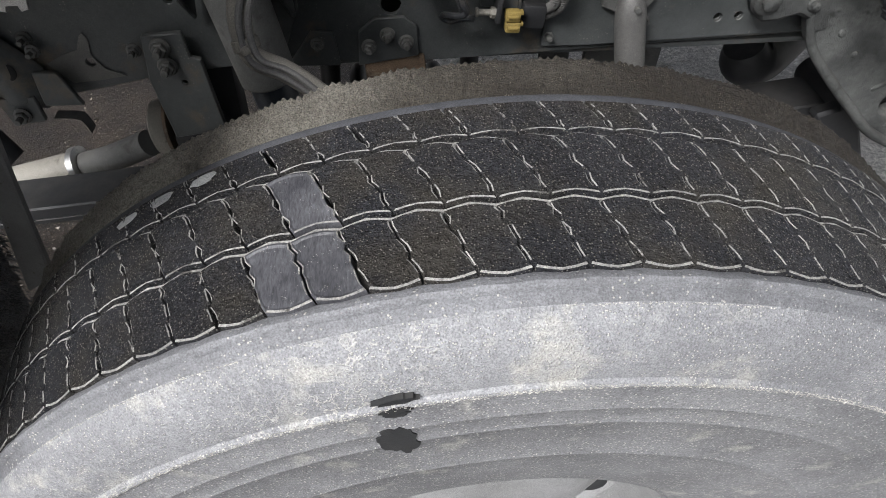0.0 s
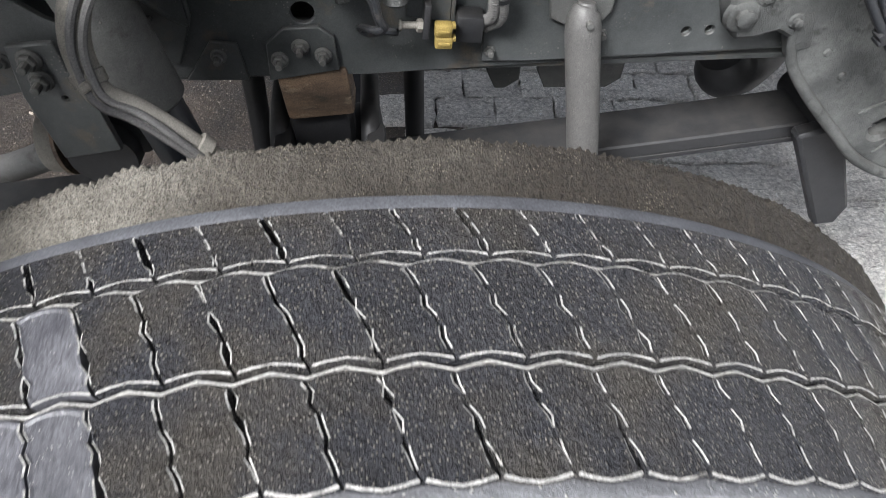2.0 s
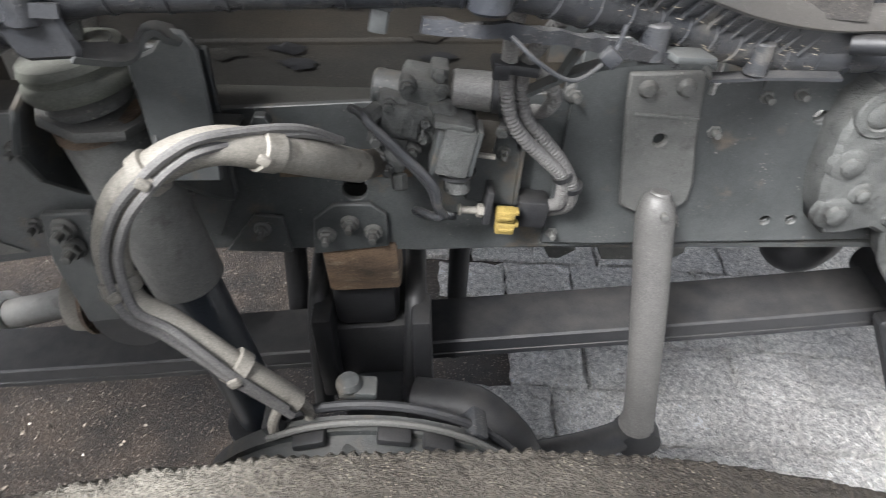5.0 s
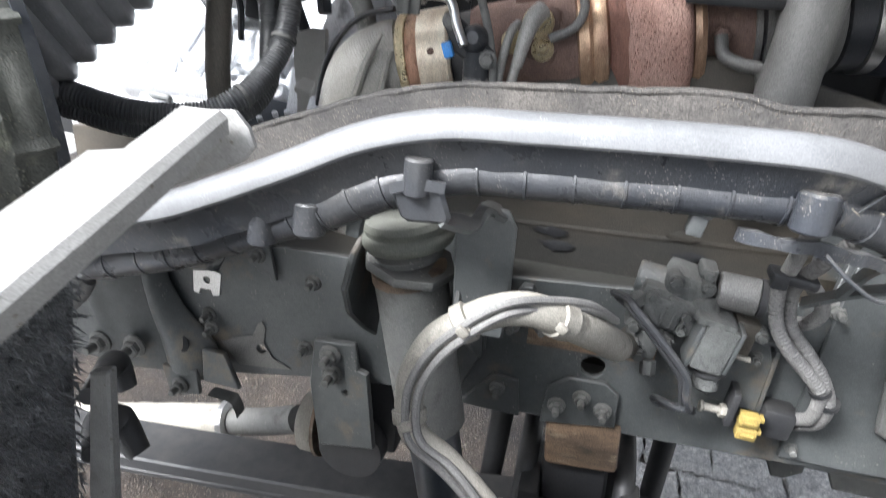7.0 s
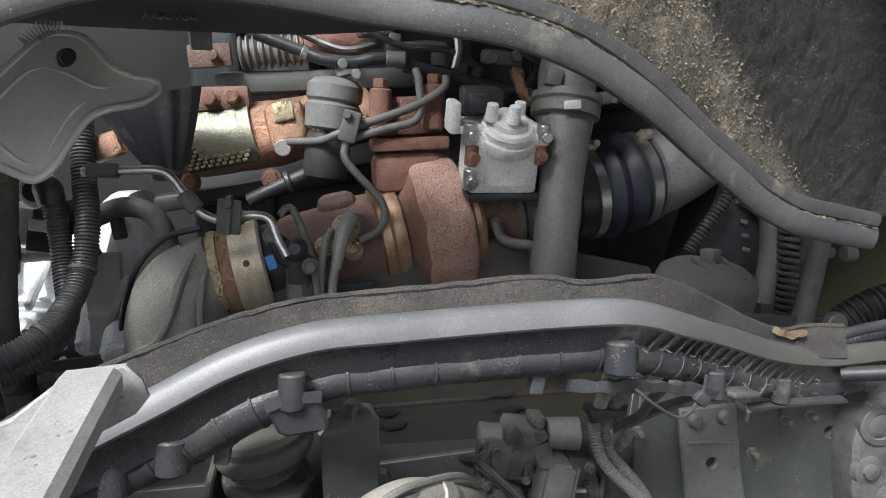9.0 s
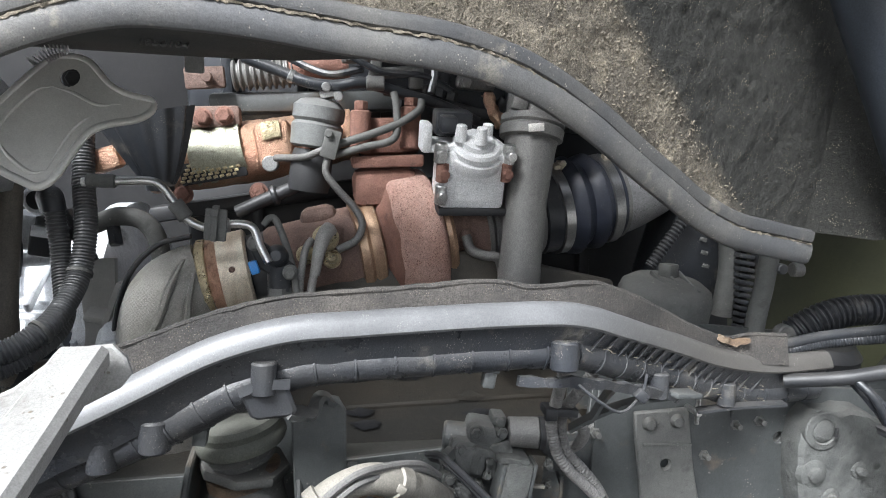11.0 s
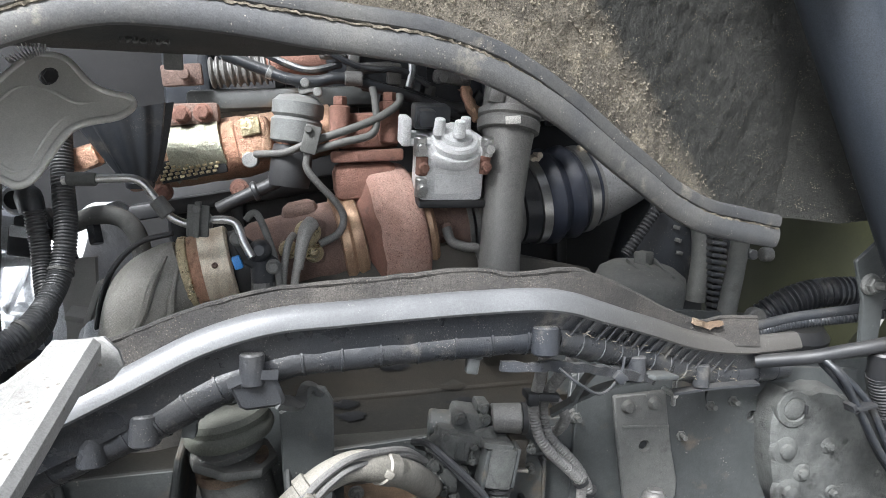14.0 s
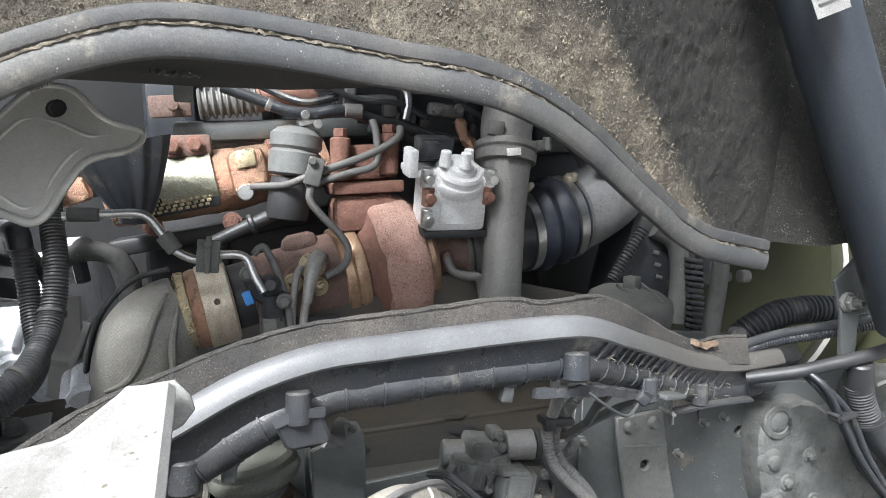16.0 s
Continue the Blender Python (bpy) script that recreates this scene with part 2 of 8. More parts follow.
M = {
    "rubber": mat("tread_rubber", (0.050, 0.051, 0.057), (0.076, 0.070, 0.062), 0.20, big=12, fine=190, bump=1.0, relief=0.009, grit=(0.29, 0.272, 0.24), grit_amount=2.1, speck=2.3, dust_skylight=(0.06, 0.053, 0.044), dust_skylight_amount=0.25, contrast=(0.45, 0.62), micro=0.35, spread=0.35),
    # paler rubber: real scuffing, and a sheen painted on two outer blocks
    "scuffed_sheen": mat("scuffed_sheen_rubber", (0.100, 0.100, 0.108), (0.046, 0.046, 0.052), 0.34, big=30, fine=260, bump=0.4, grit=(0.4, 0.385, 0.36), grit_amount=0.3, speck=2.4, grain_stretch=(1, 0.25, 0.4), micro=0.3),
    "dried": mat("dried_mud", (0.36, 0.365, 0.355), (0.26, 0.265, 0.26), 0.8, big=40, fine=200, bump=0.7, grit=(0.5, 0.49, 0.46), grit_amount=0.5, micro=0.3),
    "shoulder": mat("shoulder_rubber", (0.235, 0.238, 0.248), (0.165, 0.166, 0.173), 0.55, big=14, fine=180, bump=0.5, relief=0.003, grit=(0.60, 0.58, 0.54), grit_amount=0.55, speck=1.7, micro=0.25, spread=0.2),
    "sidewall_low": mat("lower_sidewall", (0.265, 0.266, 0.272), (0.175, 0.176, 0.182), 0.6, big=11, fine=180, bump=0.5, relief=0.003, grit=(0.62, 0.605, 0.57), grit_amount=0.9, speck=1.9, micro=0.28, spread=0.24, third=((0.44, 0.43, 0.40), 0.58, 0.70, 22.0)),
    "crust": mat("dried_crust", (0.66, 0.64, 0.59), (0.46, 0.445, 0.41), 0.85, big=50, fine=200, bump=0.6, micro=0.3),
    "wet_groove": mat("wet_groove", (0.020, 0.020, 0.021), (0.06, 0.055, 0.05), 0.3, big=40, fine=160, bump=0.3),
    # white on its up-facing pleats paints skylight into the colour
    "duct": mat("pleated_duct", (0.27, 0.272, 0.278), (0.19, 0.192, 0.198), 0.34, big=8, fine=200, bump=0.2, dust_skylight=(0.68, 0.68, 0.68), dust_skylight_amount=1.0, micro=0.15),
    "muddy": mat("muddy_rubber", (0.31, 0.29, 0.245), (0.155, 0.140, 0.114), 0.6, big=7, fine=220, bump=1.0, relief=0.007, grit=(0.38, 0.34, 0.265), grit_amount=0.55, speck=2.4, contrast=(0.40, 0.60), spread=0.4, micro=0.4, third=((0.045, 0.040, 0.034), 0.60, 0.72, 11.0), darkened=((0.040, 0.033, 0.025), (1.0, 0.0, 0.0), 0.02, 0.32, 0.30)),
    "sidewall": mat("dusty_sidewall", (0.37, 0.372, 0.382), (0.265, 0.267, 0.277), 0.62, big=9, fine=170, bump=0.6, relief=0.003, grit=(0.66, 0.645, 0.61), grit_amount=0.8, speck=2.2, spread=0.22, micro=0.26, contrast=(0.36, 0.64), third=((0.57, 0.555, 0.51), 0.54, 0.66, 15.0), veins=((0.72, 0.70, 0.655), 60.0, 0.022, 7.0)),
    # worn, dusty edge colour with the wet glint painted into it
    "edge": mat("worn_glint_edge", (0.24, 0.235, 0.222), (0.40, 0.388, 0.36), 0.28, big=40, fine=300, bump=0.6, grit=(0.5, 0.47, 0.41), grit_amount=0.5, speck=2.6, micro=0.35, contrast=(0.42, 0.6), third=((0.07, 0.066, 0.06), 0.54, 0.62, 40.0)),
    "band": mat("worn_rib", (0.085, 0.087, 0.095), (0.055, 0.056, 0.062), 0.42, big=30, fine=300, bump=0.2, micro=0.3),
    "chassis": mat("chassis_grey", (0.082, 0.087, 0.086), (0.038, 0.042, 0.042), 0.5, big=5, fine=110, bump=0.25, grit=(0.17, 0.162, 0.15), grit_amount=0.25, speck=2.0, dust_skylight=(0.15, 0.14, 0.125), dust_skylight_amount=0.5, micro=0.12, spread=0.14, third=((0.125, 0.100, 0.070), 0.57, 0.70, 11.0)),
    "casting": mat("cast_grey", (0.128, 0.128, 0.120), (0.076, 0.078, 0.074), 0.66, big=8, fine=110, bump=0.45, grit=(0.21, 0.20, 0.18), grit_amount=0.25, speck=1.8, dust_skylight=(0.18, 0.168, 0.148), dust_skylight_amount=0.5, micro=0.15, spread=0.16, third=((0.060, 0.058, 0.052), 0.58, 0.70, 26.0)),
    # flat black that paints deep shade into the colour
    "darkened": mat("shade_black", (0.007, 0.007, 0.008), (0.013, 0.013, 0.013), 0.95, big=8, fine=120, bump=0.2),
    "rough_cast": mat("rough_cast_iron", (0.098, 0.101, 0.096), (0.052, 0.054, 0.052), 0.7, big=14, fine=55, bump=0.9, relief=0.004, dust_skylight=(0.16, 0.152, 0.135), dust_skylight_amount=0.45, micro=0.15, spread=0.3, contrast=(0.42, 0.6), third=((0.030, 0.030, 0.028), 0.58, 0.68, 38.0)),
    "bush": mat("olive_bush", (0.098, 0.102, 0.084), (0.062, 0.065, 0.055), 0.6, big=12, fine=150, bump=0.3, dust_skylight=(0.14, 0.136, 0.12), dust_skylight_amount=0.5, third=((0.15, 0.14, 0.118), 0.58, 0.70, 25.0)),
    "black": mat("black_steel", (0.018, 0.019, 0.021), (0.030, 0.030, 0.031), 0.5, big=8, fine=120, bump=0.12, dust_skylight=(0.10, 0.092, 0.08), dust_skylight_amount=0.3),
    "plastic": mat("black_plastic", (0.020, 0.023, 0.028), (0.036, 0.037, 0.039), 0.38, big=9, fine=200, bump=0.25, grit=(0.16, 0.15, 0.13), grit_amount=0.3, speck=2.4, dust_skylight=(0.13, 0.122, 0.11), dust_skylight_amount=0.4, micro=0.18, third=((0.092, 0.086, 0.076), 0.58, 0.70, 20.0)),
    "beam": mat("dusty_beam", (0.026, 0.029, 0.035), (0.046, 0.047, 0.049), 0.30, big=9, fine=200, bump=0.35, grit=(0.18, 0.168, 0.148), grit_amount=0.42, speck=2.2, dust_skylight=(0.17, 0.162, 0.148), dust_skylight_amount=0.5, micro=0.2, third=((0.13, 0.122, 0.108), 0.58, 0.70, 22.0)),
    "ribbed": mat("ribbed_hose", (0.085, 0.087, 0.089), (0.055, 0.056, 0.057), 0.4, big=9, fine=200, bump=0.2, dust_skylight=(0.17, 0.165, 0.155), dust_skylight_amount=0.4, micro=0.15),
    "lip": mat("grey_lip", (0.155, 0.157, 0.160), (0.108, 0.110, 0.113), 0.4, big=10, fine=300, bump=0.15, grit=(0.26, 0.25, 0.235), grit_amount=0.25, speck=2.0, micro=0.12, spread=0.1, darkened=((0.085, 0.080, 0.073), (1.0, 0.0, 0.0), 0.20, 0.44, 0.16)),
    "seal": mat("rubber_seal", (0.036, 0.034, 0.032), (0.075, 0.068, 0.060), 0.85, big=10, fine=200, bump=0.8, relief=0.003, grit=(0.19, 0.165, 0.135), grit_amount=0.6, speck=2.2, spread=0.3, micro=0.4),
    "cabseal": mat("cab_seal", (0.058, 0.059, 0.061), (0.096, 0.093, 0.087), 0.62, big=9, fine=220, bump=0.35, relief=0.002, grit=(0.34, 0.31, 0.26), grit_amount=0.25, speck=1.6, spread=0.14, micro=0.16, contrast=(0.42, 0.6), third=((0.22, 0.20, 0.165), 0.60, 0.70, 16.0)),
    "cream_dust": mat("dried_splash", (0.17, 0.165, 0.152), (0.13, 0.127, 0.118), 0.8, big=30, fine=200, bump=0.2),
    "crumb": mat("tan_crumb", (0.20, 0.174, 0.132), (0.10, 0.088, 0.068), 0.95, big=60, fine=260, bump=0.6, micro=0.3),
    "old_hose": mat("brown_hose", (0.135, 0.120, 0.098), (0.090, 0.080, 0.066), 0.6, big=20, fine=200, bump=0.5, stretch=(1, 1, 0.25)),
    "heat_tint": mat("tinted_clamp", (0.50, 0.345, 0.225), (0.30, 0.185, 0.125), 0.40, 0.6, big=18, fine=120, bump=0.2, stretch=(3, 1, 1), third=((0.62, 0.52, 0.38), 0.58, 0.68, 22.0)),
    # the felt runs to near black along x + z, towards the stay
    "felt": mat("dirty_felt", (0.172, 0.150, 0.115), (0.072, 0.063, 0.050), 0.95, big=14, fine=220, bump=1.0, relief=0.006, grit=(0.40, 0.345, 0.265), grit_amount=0.45, speck=2.2, spread=0.34, micro=0.45, third=((0.31, 0.268, 0.20), 0.56, 0.66, 34.0), darkened=((0.026, 0.026, 0.022), (1.0, 0.0, 1.0), 1.618, 1.650, 0.05)),
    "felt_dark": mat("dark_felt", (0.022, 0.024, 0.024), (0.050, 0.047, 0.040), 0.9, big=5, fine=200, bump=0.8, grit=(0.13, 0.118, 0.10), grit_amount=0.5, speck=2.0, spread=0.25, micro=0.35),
    "cream": mat("cream_hose", (0.29, 0.272, 0.235), (0.20, 0.187, 0.160), 0.62, big=14, fine=140, bump=0.2, grit=(0.38, 0.355, 0.31), grit_amount=0.2, dust_skylight=(0.30, 0.28, 0.24), dust_skylight_amount=0.3, third=((0.12, 0.108, 0.09), 0.60, 0.72, 30.0)),
    "lead": mat("pale_lead", (0.30, 0.29, 0.27), (0.22, 0.212, 0.198), 0.45, 0.2, big=16, fine=200, bump=0.2),
    "greyhose": mat("grey_conduit", (0.165, 0.16, 0.152), (0.115, 0.112, 0.107), 0.6, big=16, fine=150, bump=0.12),
    "brown": mat("oily_brown", (0.20, 0.135, 0.085), (0.045, 0.036, 0.028), 0.6, big=16, fine=160, bump=0.5, stretch=(0.5, 1, 1.6), third=((0.26, 0.21, 0.15), 0.56, 0.66, 30.0), micro=0.3),
    "stain": mat("sump_dark", (0.038, 0.037, 0.033), (0.078, 0.066, 0.050), 0.5, big=5, fine=120, bump=0.25, stretch=(0.6, 1, 2), grit=(0.08, 0.07, 0.055), grit_amount=0.4),
    "rust": mat("rusty_iron", (0.255, 0.132, 0.098), (0.160, 0.080, 0.060), 0.82, big=18, fine=100, bump=0.9, relief=0.004, grit=(0.13, 0.062, 0.046), grit_amount=0.25, speck=3.2, micro=0.2, third=((0.12, 0.070, 0.054), 0.60, 0.70, 30.0)),
    "rust_pink": mat("pitted_turbine", (0.52, 0.335, 0.275), (0.42, 0.245, 0.195), 0.78, big=22, fine=120, bump=1.0, relief=0.005, grit=(0.185, 0.085, 0.062), grit_amount=0.75, speck=3.0, micro=0.28, third=((0.22, 0.108, 0.080), 0.60, 0.72, 34.0)),
    "rust_dark": mat("brown_iron", (0.185, 0.118, 0.093), (0.122, 0.079, 0.064), 0.66, big=18, fine=140, bump=0.8, relief=0.003, grit=(0.25, 0.17, 0.135), grit_amount=0.4, speck=2.0, micro=0.3, third=((0.22, 0.148, 0.118), 0.57, 0.68, 30.0)),
    "brass": mat("heated_steel", (0.62, 0.57, 0.46), (0.46, 0.37, 0.275), 0.45, 0.55, big=16, fine=120, bump=0.1, stretch=(3, 1, 1)),
    "gold": mat("gold_foil", (0.62, 0.53, 0.34), (0.40, 0.345, 0.225), 0.30, 0.9, big=40, fine=150, bump=0.9, relief=0.003),
    "copper": mat("copper_foil", (0.50, 0.295, 0.205), (0.40, 0.27, 0.185), 0.38, 0.75, big=18, fine=90, bump=1.0, relief=0.004, third=((0.16, 0.09, 0.06), 0.58, 0.68, 40.0)),
    "foil": mat("pale_foil", (0.50, 0.505, 0.40), (0.36, 0.36, 0.28), 0.36, 0.8, big=24, fine=120, bump=0.7, relief=0.003),
    "alu": mat("white_aluminium", (0.80, 0.80, 0.80), (0.60, 0.60, 0.60), 0.5, 0.1, big=22, fine=200, bump=0.4, grit=(0.36, 0.35, 0.34), grit_amount=0.35, speck=2.0),
    "alu_dull": mat("dull_aluminium", (0.195, 0.19, 0.18), (0.145, 0.142, 0.135), 0.55, 0.35, big=10, fine=150, bump=0.35, grit=(0.30, 0.29, 0.27), grit_amount=0.3),
    "alu_speck": mat("speckled_aluminium", (0.33, 0.33, 0.33), (0.20, 0.20, 0.20), 0.5, 0.4, big=10, fine=120, bump=0.35, grit=(0.05, 0.05, 0.05), grit_amount=0.8),
    "gearbox": mat("bright_casing", (0.76, 0.775, 0.79), (0.56, 0.57, 0.582), 0.42, 0.15, big=14, fine=160, bump=0.4, grit=(0.25, 0.25, 0.25), grit_amount=0.3, third=((0.27, 0.272, 0.275), 0.60, 0.70, 20.0)),
    "steel": mat("clamp_steel", (0.50, 0.50, 0.49), (0.38, 0.375, 0.36), 0.33, 0.9, big=20, fine=160, bump=0.1),
    "bluehose": mat("blue_silicone", (0.014, 0.017, 0.027), (0.026, 0.031, 0.047), 0.42, big=16, fine=200, bump=0.3, dust_skylight=(0.10, 0.10, 0.105), dust_skylight_amount=0.4, grit=(0.12, 0.12, 0.12), grit_amount=0.3),
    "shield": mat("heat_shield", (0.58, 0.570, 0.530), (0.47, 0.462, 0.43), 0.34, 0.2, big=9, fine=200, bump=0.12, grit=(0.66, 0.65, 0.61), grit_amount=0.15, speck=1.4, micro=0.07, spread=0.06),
    "canister": mat("canister_grey", (0.20, 0.205, 0.20), (0.15, 0.153, 0.15), 0.38, 0.2, big=12, fine=150, bump=0.1, dust_skylight=(0.28, 0.27, 0.25), dust_skylight_amount=0.4),
    "exhaust": mat("soot_shell", (0.32, 0.308, 0.278), (0.20, 0.192, 0.170), 0.40, 0.3, big=7, fine=260, bump=0.5, grit=(0.46, 0.44, 0.39), grit_amount=0.3, speck=2.0, micro=0.18, emboss=(95.0, 0.14)),
    "mudguard": mat("mudguard_grey", (0.31, 0.306, 0.293), (0.235, 0.231, 0.22), 0.6, big=12, fine=200, bump=0.3, grit=(0.14, 0.12, 0.095), grit_amount=0.3, speck=1.0, micro=0.12, third=((0.17, 0.163, 0.15), 0.60, 0.72, 12.0)),
    "bristle": mat("spray_bristle", (0.24, 0.244, 0.246), (0.08, 0.082, 0.085), 0.30, big=40, fine=260, bump=0.9, grit=(0.34, 0.34, 0.32), grit_amount=0.8, speck=1.6, micro=0.5, spread=0.4),
    "paver": mat("concrete_paver", (0.86, 0.84, 0.80), (0.70, 0.68, 0.645), 0.24, big=14, fine=75, bump=1.0, relief=0.045, grit=(0.88, 0.865, 0.83), grit_amount=0.9, speck=1.2, spread=0.62, micro=0.4, contrast=(0.36, 0.62), third=((0.36, 0.33, 0.29), 0.62, 0.74, 26.0)),
    "stone": mat("wet_grit_stone", (0.30, 0.26, 0.21), (0.08, 0.062, 0.048), 0.35, big=60, fine=200, bump=0.4),
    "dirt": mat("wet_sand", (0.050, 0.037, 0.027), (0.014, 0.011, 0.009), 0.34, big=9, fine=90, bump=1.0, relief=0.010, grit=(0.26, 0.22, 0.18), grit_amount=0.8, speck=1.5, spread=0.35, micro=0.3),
    "yellow": mat("yellow_plastic", (0.40, 0.295, 0.085), (0.26, 0.19, 0.055), 0.6, big=40, fine=200, bump=0.3),
    "moss": mat("mossy_casing", (0.088, 0.090, 0.076), (0.030, 0.032, 0.028), 0.65, big=8, fine=160, bump=0.9, relief=0.004, grit=(0.22, 0.215, 0.17), grit_amount=0.5, speck=1.4, spread=0.3, micro=0.25, third=((0.17, 0.172, 0.125), 0.58, 0.68, 18.0)),
    "olive": mat("olive_fan_shroud", (0.050, 0.052, 0.026), (0.035, 0.037, 0.021), 0.5, big=5, fine=100, bump=0.1),
    "paint": mat("dark_blue_grey_paint", (0.034, 0.040, 0.049), (0.027, 0.032, 0.039), 0.38, big=6, fine=160, bump=0.06),
    "sticker": mat("white_sticker", (0.72, 0.70, 0.66), (0.62, 0.60, 0.56), 0.6, big=20, fine=120),
    "label": mat("worn_label", (0.25, 0.246, 0.235), (0.19, 0.186, 0.175), 0.6, big=20, fine=120),
    "ink": mat("dark_print", (0.05, 0.05, 0.05), (0.06, 0.06, 0.06), 0.7, big=20, fine=120),
    "tape": mat("cloth_tape", (0.030, 0.031, 0.033), (0.020, 0.020, 0.022), 0.6, big=16, fine=220, bump=0.4, dust_skylight=(0.08, 0.077, 0.07), dust_skylight_amount=0.4),
    "bluecap": mat("blue_clip", (0.06, 0.25, 0.62), (0.05, 0.21, 0.52), 0.5, big=30, fine=150),
    "wheel": mat("wheel_paint", (0.36, 0.36, 0.36), (0.26, 0.26, 0.255), 0.4, 0.2, big=10, fine=160, grit=(0.5, 0.5, 0.48), grit_amount=0.4),
    "straw": mat("dry_straw", (0.34, 0.30, 0.23), (0.22, 0.19, 0.15), 0.8, big=60, fine=200),
}


# ---- shape helpers ----
def thing(name, at, label, category, group="", kind=""):
    ob = new(name)
    ob.location, ob.empty_display_size = at, 0.05
    return tagged(ob, label, category, group, kind)


def part(name, bm, material, parent, label="", smooth=True):
    """Links a bmesh, shaped in world coordinates, as one mesh under a thing or a part."""
    bmesh.ops.recalc_face_normals(bm, faces=bm.faces[:])
    me = bpy.data.meshes.new(name)
    bm.to_mesh(me)
    bm.free()
    me.materials.append(M[material])
    me.polygons.foreach_set("use_smooth", [smooth] * len(me.polygons))
    if smooth:
        me.set_sharp_from_angle(angle=radians(38))
    return under(name, me, parent, label)


def under(name, me, parent, label=""):
    ob = new(name, me)
    ob.parent = parent
    if parent and parent.type == "EMPTY":
        ob.matrix_parent_inverse = Matrix.Translation(-Vector(parent.location))
    if label:
        ob["label"] = label
    return ob


def spread(points, steps=8):
    """A smooth line through the points."""
    p = [Vector(v) for v in points]
    if len(p) < 3:
        return [p[0].lerp(p[-1], i / steps) for i in range(steps + 1)]
    q = [2 * p[0] - p[1], *p, 2 * p[-1] - p[-2]]
    out = []
    for i in range(1, len(q) - 2):
        a, b, c, d = q[i - 1:i + 3]
        for k in range(steps):
            t = k / steps
            out.append(0.5 * ((2 * b) + (c - a) * t + (2 * a - 5 * b + 4 * c - d) * t * t + (3 * b - a - 3 * c + d) * t ** 3))
    return out + [p[-1]]


def loft(rings, close=True, caps=True):
    bm = bmesh.new()
    vs = [[bm.verts.new(v) for v in ring] for ring in rings]
    n = len(vs[0])
    for r0, r1 in zip(vs, vs[1:]):
        for i in range(n if close else n - 1):
            j = (i + 1) % n
            bm.faces.new((r0[i], r0[j], r1[j], r1[i]))
    if caps and close:
        bm.faces.new(vs[0][::-1])
        bm.faces.new(vs[-1])
    return bm


def frames(line):
    """Axes across a line, carried along without twist."""
    up = None
    for i, p in enumerate(line):
        d = (line[min(i + 1, len(line) - 1)] - line[max(i - 1, 0)]).normalized()
        if up is None:
            up = d.orthogonal().normalized() if abs(d.z) > 0.9 else Vector((0, 0, 1))
        up = (up - d * up.dot(d)).normalized()
        yield p, d, up, d.cross(up)


def tube(points, r, seg=12, steps=8, rib=0.0, pitch=0.0, flat=1.0):
    """A round hose or pipe; with rib and pitch a corrugated one; r may be one radius a point."""
    line = spread(points, steps)
    if rib:
        fine = [line[0]]
        for a, b in zip(line, line[1:]):
            n = max(1, round((b - a).length / (pitch / 4)))
            fine += [a.lerp(b, k / n) for k in range(1, n + 1)]
        line = fine
    rings, run = [], 0.0
    for i, (p, d, up, side) in enumerate(frames(line)):
        if i:
            run += (line[i] - line[i - 1]).length
        f = i / (len(line) - 1)
        if isinstance(r, (list, tuple)):
            k = f * (len(r) - 1)
            j = min(int(k), len(r) - 2)
            rad = r[j] + (r[j + 1] - r[j]) * (k - j)
        else:
            rad = r
        if rib:
            rad += rib * max(-0.4, min(0.4, math.sin(2 * math.pi * run / pitch))) * 2
        rings.append([p + (up * math.cos(2 * math.pi * k / seg) * flat + side * math.sin(2 * math.pi * k / seg)) * rad for k in range(seg)])
    return loft(rings)


def lathe(profile, at, axis, seg=32, arc=(0, 360)):
    """Turns (radius, height) rows round an axis through at."""
    z = Vector(axis).normalized()
    x = z.orthogonal().normalized() if abs(z.z) > 0.9 else z.cross(Vector((0, 0, 1))).normalized()
    y = z.cross(x)
    at = Vector(at)
    full = arc[1] - arc[0] >= 360
    n = seg if full else seg + 1
    angs = [radians(arc[0] + (arc[1] - arc[0]) * k / seg) for k in range(n)]
    bm = bmesh.new()
    rows = [[bm.verts.new(at + z * h + (x * math.cos(a) + y * math.sin(a)) * max(r, 1e-4)) for a in angs] for r, h in profile]
    for r0, r1 in zip(rows, rows[1:]):
        for i in range(n if full else n - 1):
            j = (i + 1) % n
            bm.faces.new((r0[i], r0[j], r1[j], r1[i]))
    if full:
        if profile[0][0] < 1e-3 or True:
            bm.faces.new(rows[0])
            bm.faces.new(rows[-1][::-1])
    return bm


def cyl(a, b, r, seg=20, r2=None, bevel=0.15):
    a, b = Vector(a), Vector(b)
    h = (b - a).length
    r2 = r if r2 is None else r2
    c = min(r, r2) * bevel
    return lathe([(r - c, 0), (r, c), (r2, h - c), (r2 - c, h)], a, b - a, seg)


def block(size, at, turn=(0, 0, 0), bevel=0.003, taper=1.0):
    bm = bmesh.new()
    bmesh.ops.create_cube(bm, size=1.0)
    for v in bm.verts:
        v.co = Vector((v.co.x * size[0], v.co.y * size[1], v.co.z * size[2]))
        if v.co.z > 0:
            v.co.x *= taper
            v.co.y *= taper
    if bevel:
        bmesh.ops.bevel(bm, geom=bm.edges[:], offset=min(bevel, 0.45 * min(size)), segments=2, affect="EDGES", profile=0.5)
    bmesh.ops.transform(bm, matrix=pose(*at, *turn), verts=bm.verts[:])
    return bm


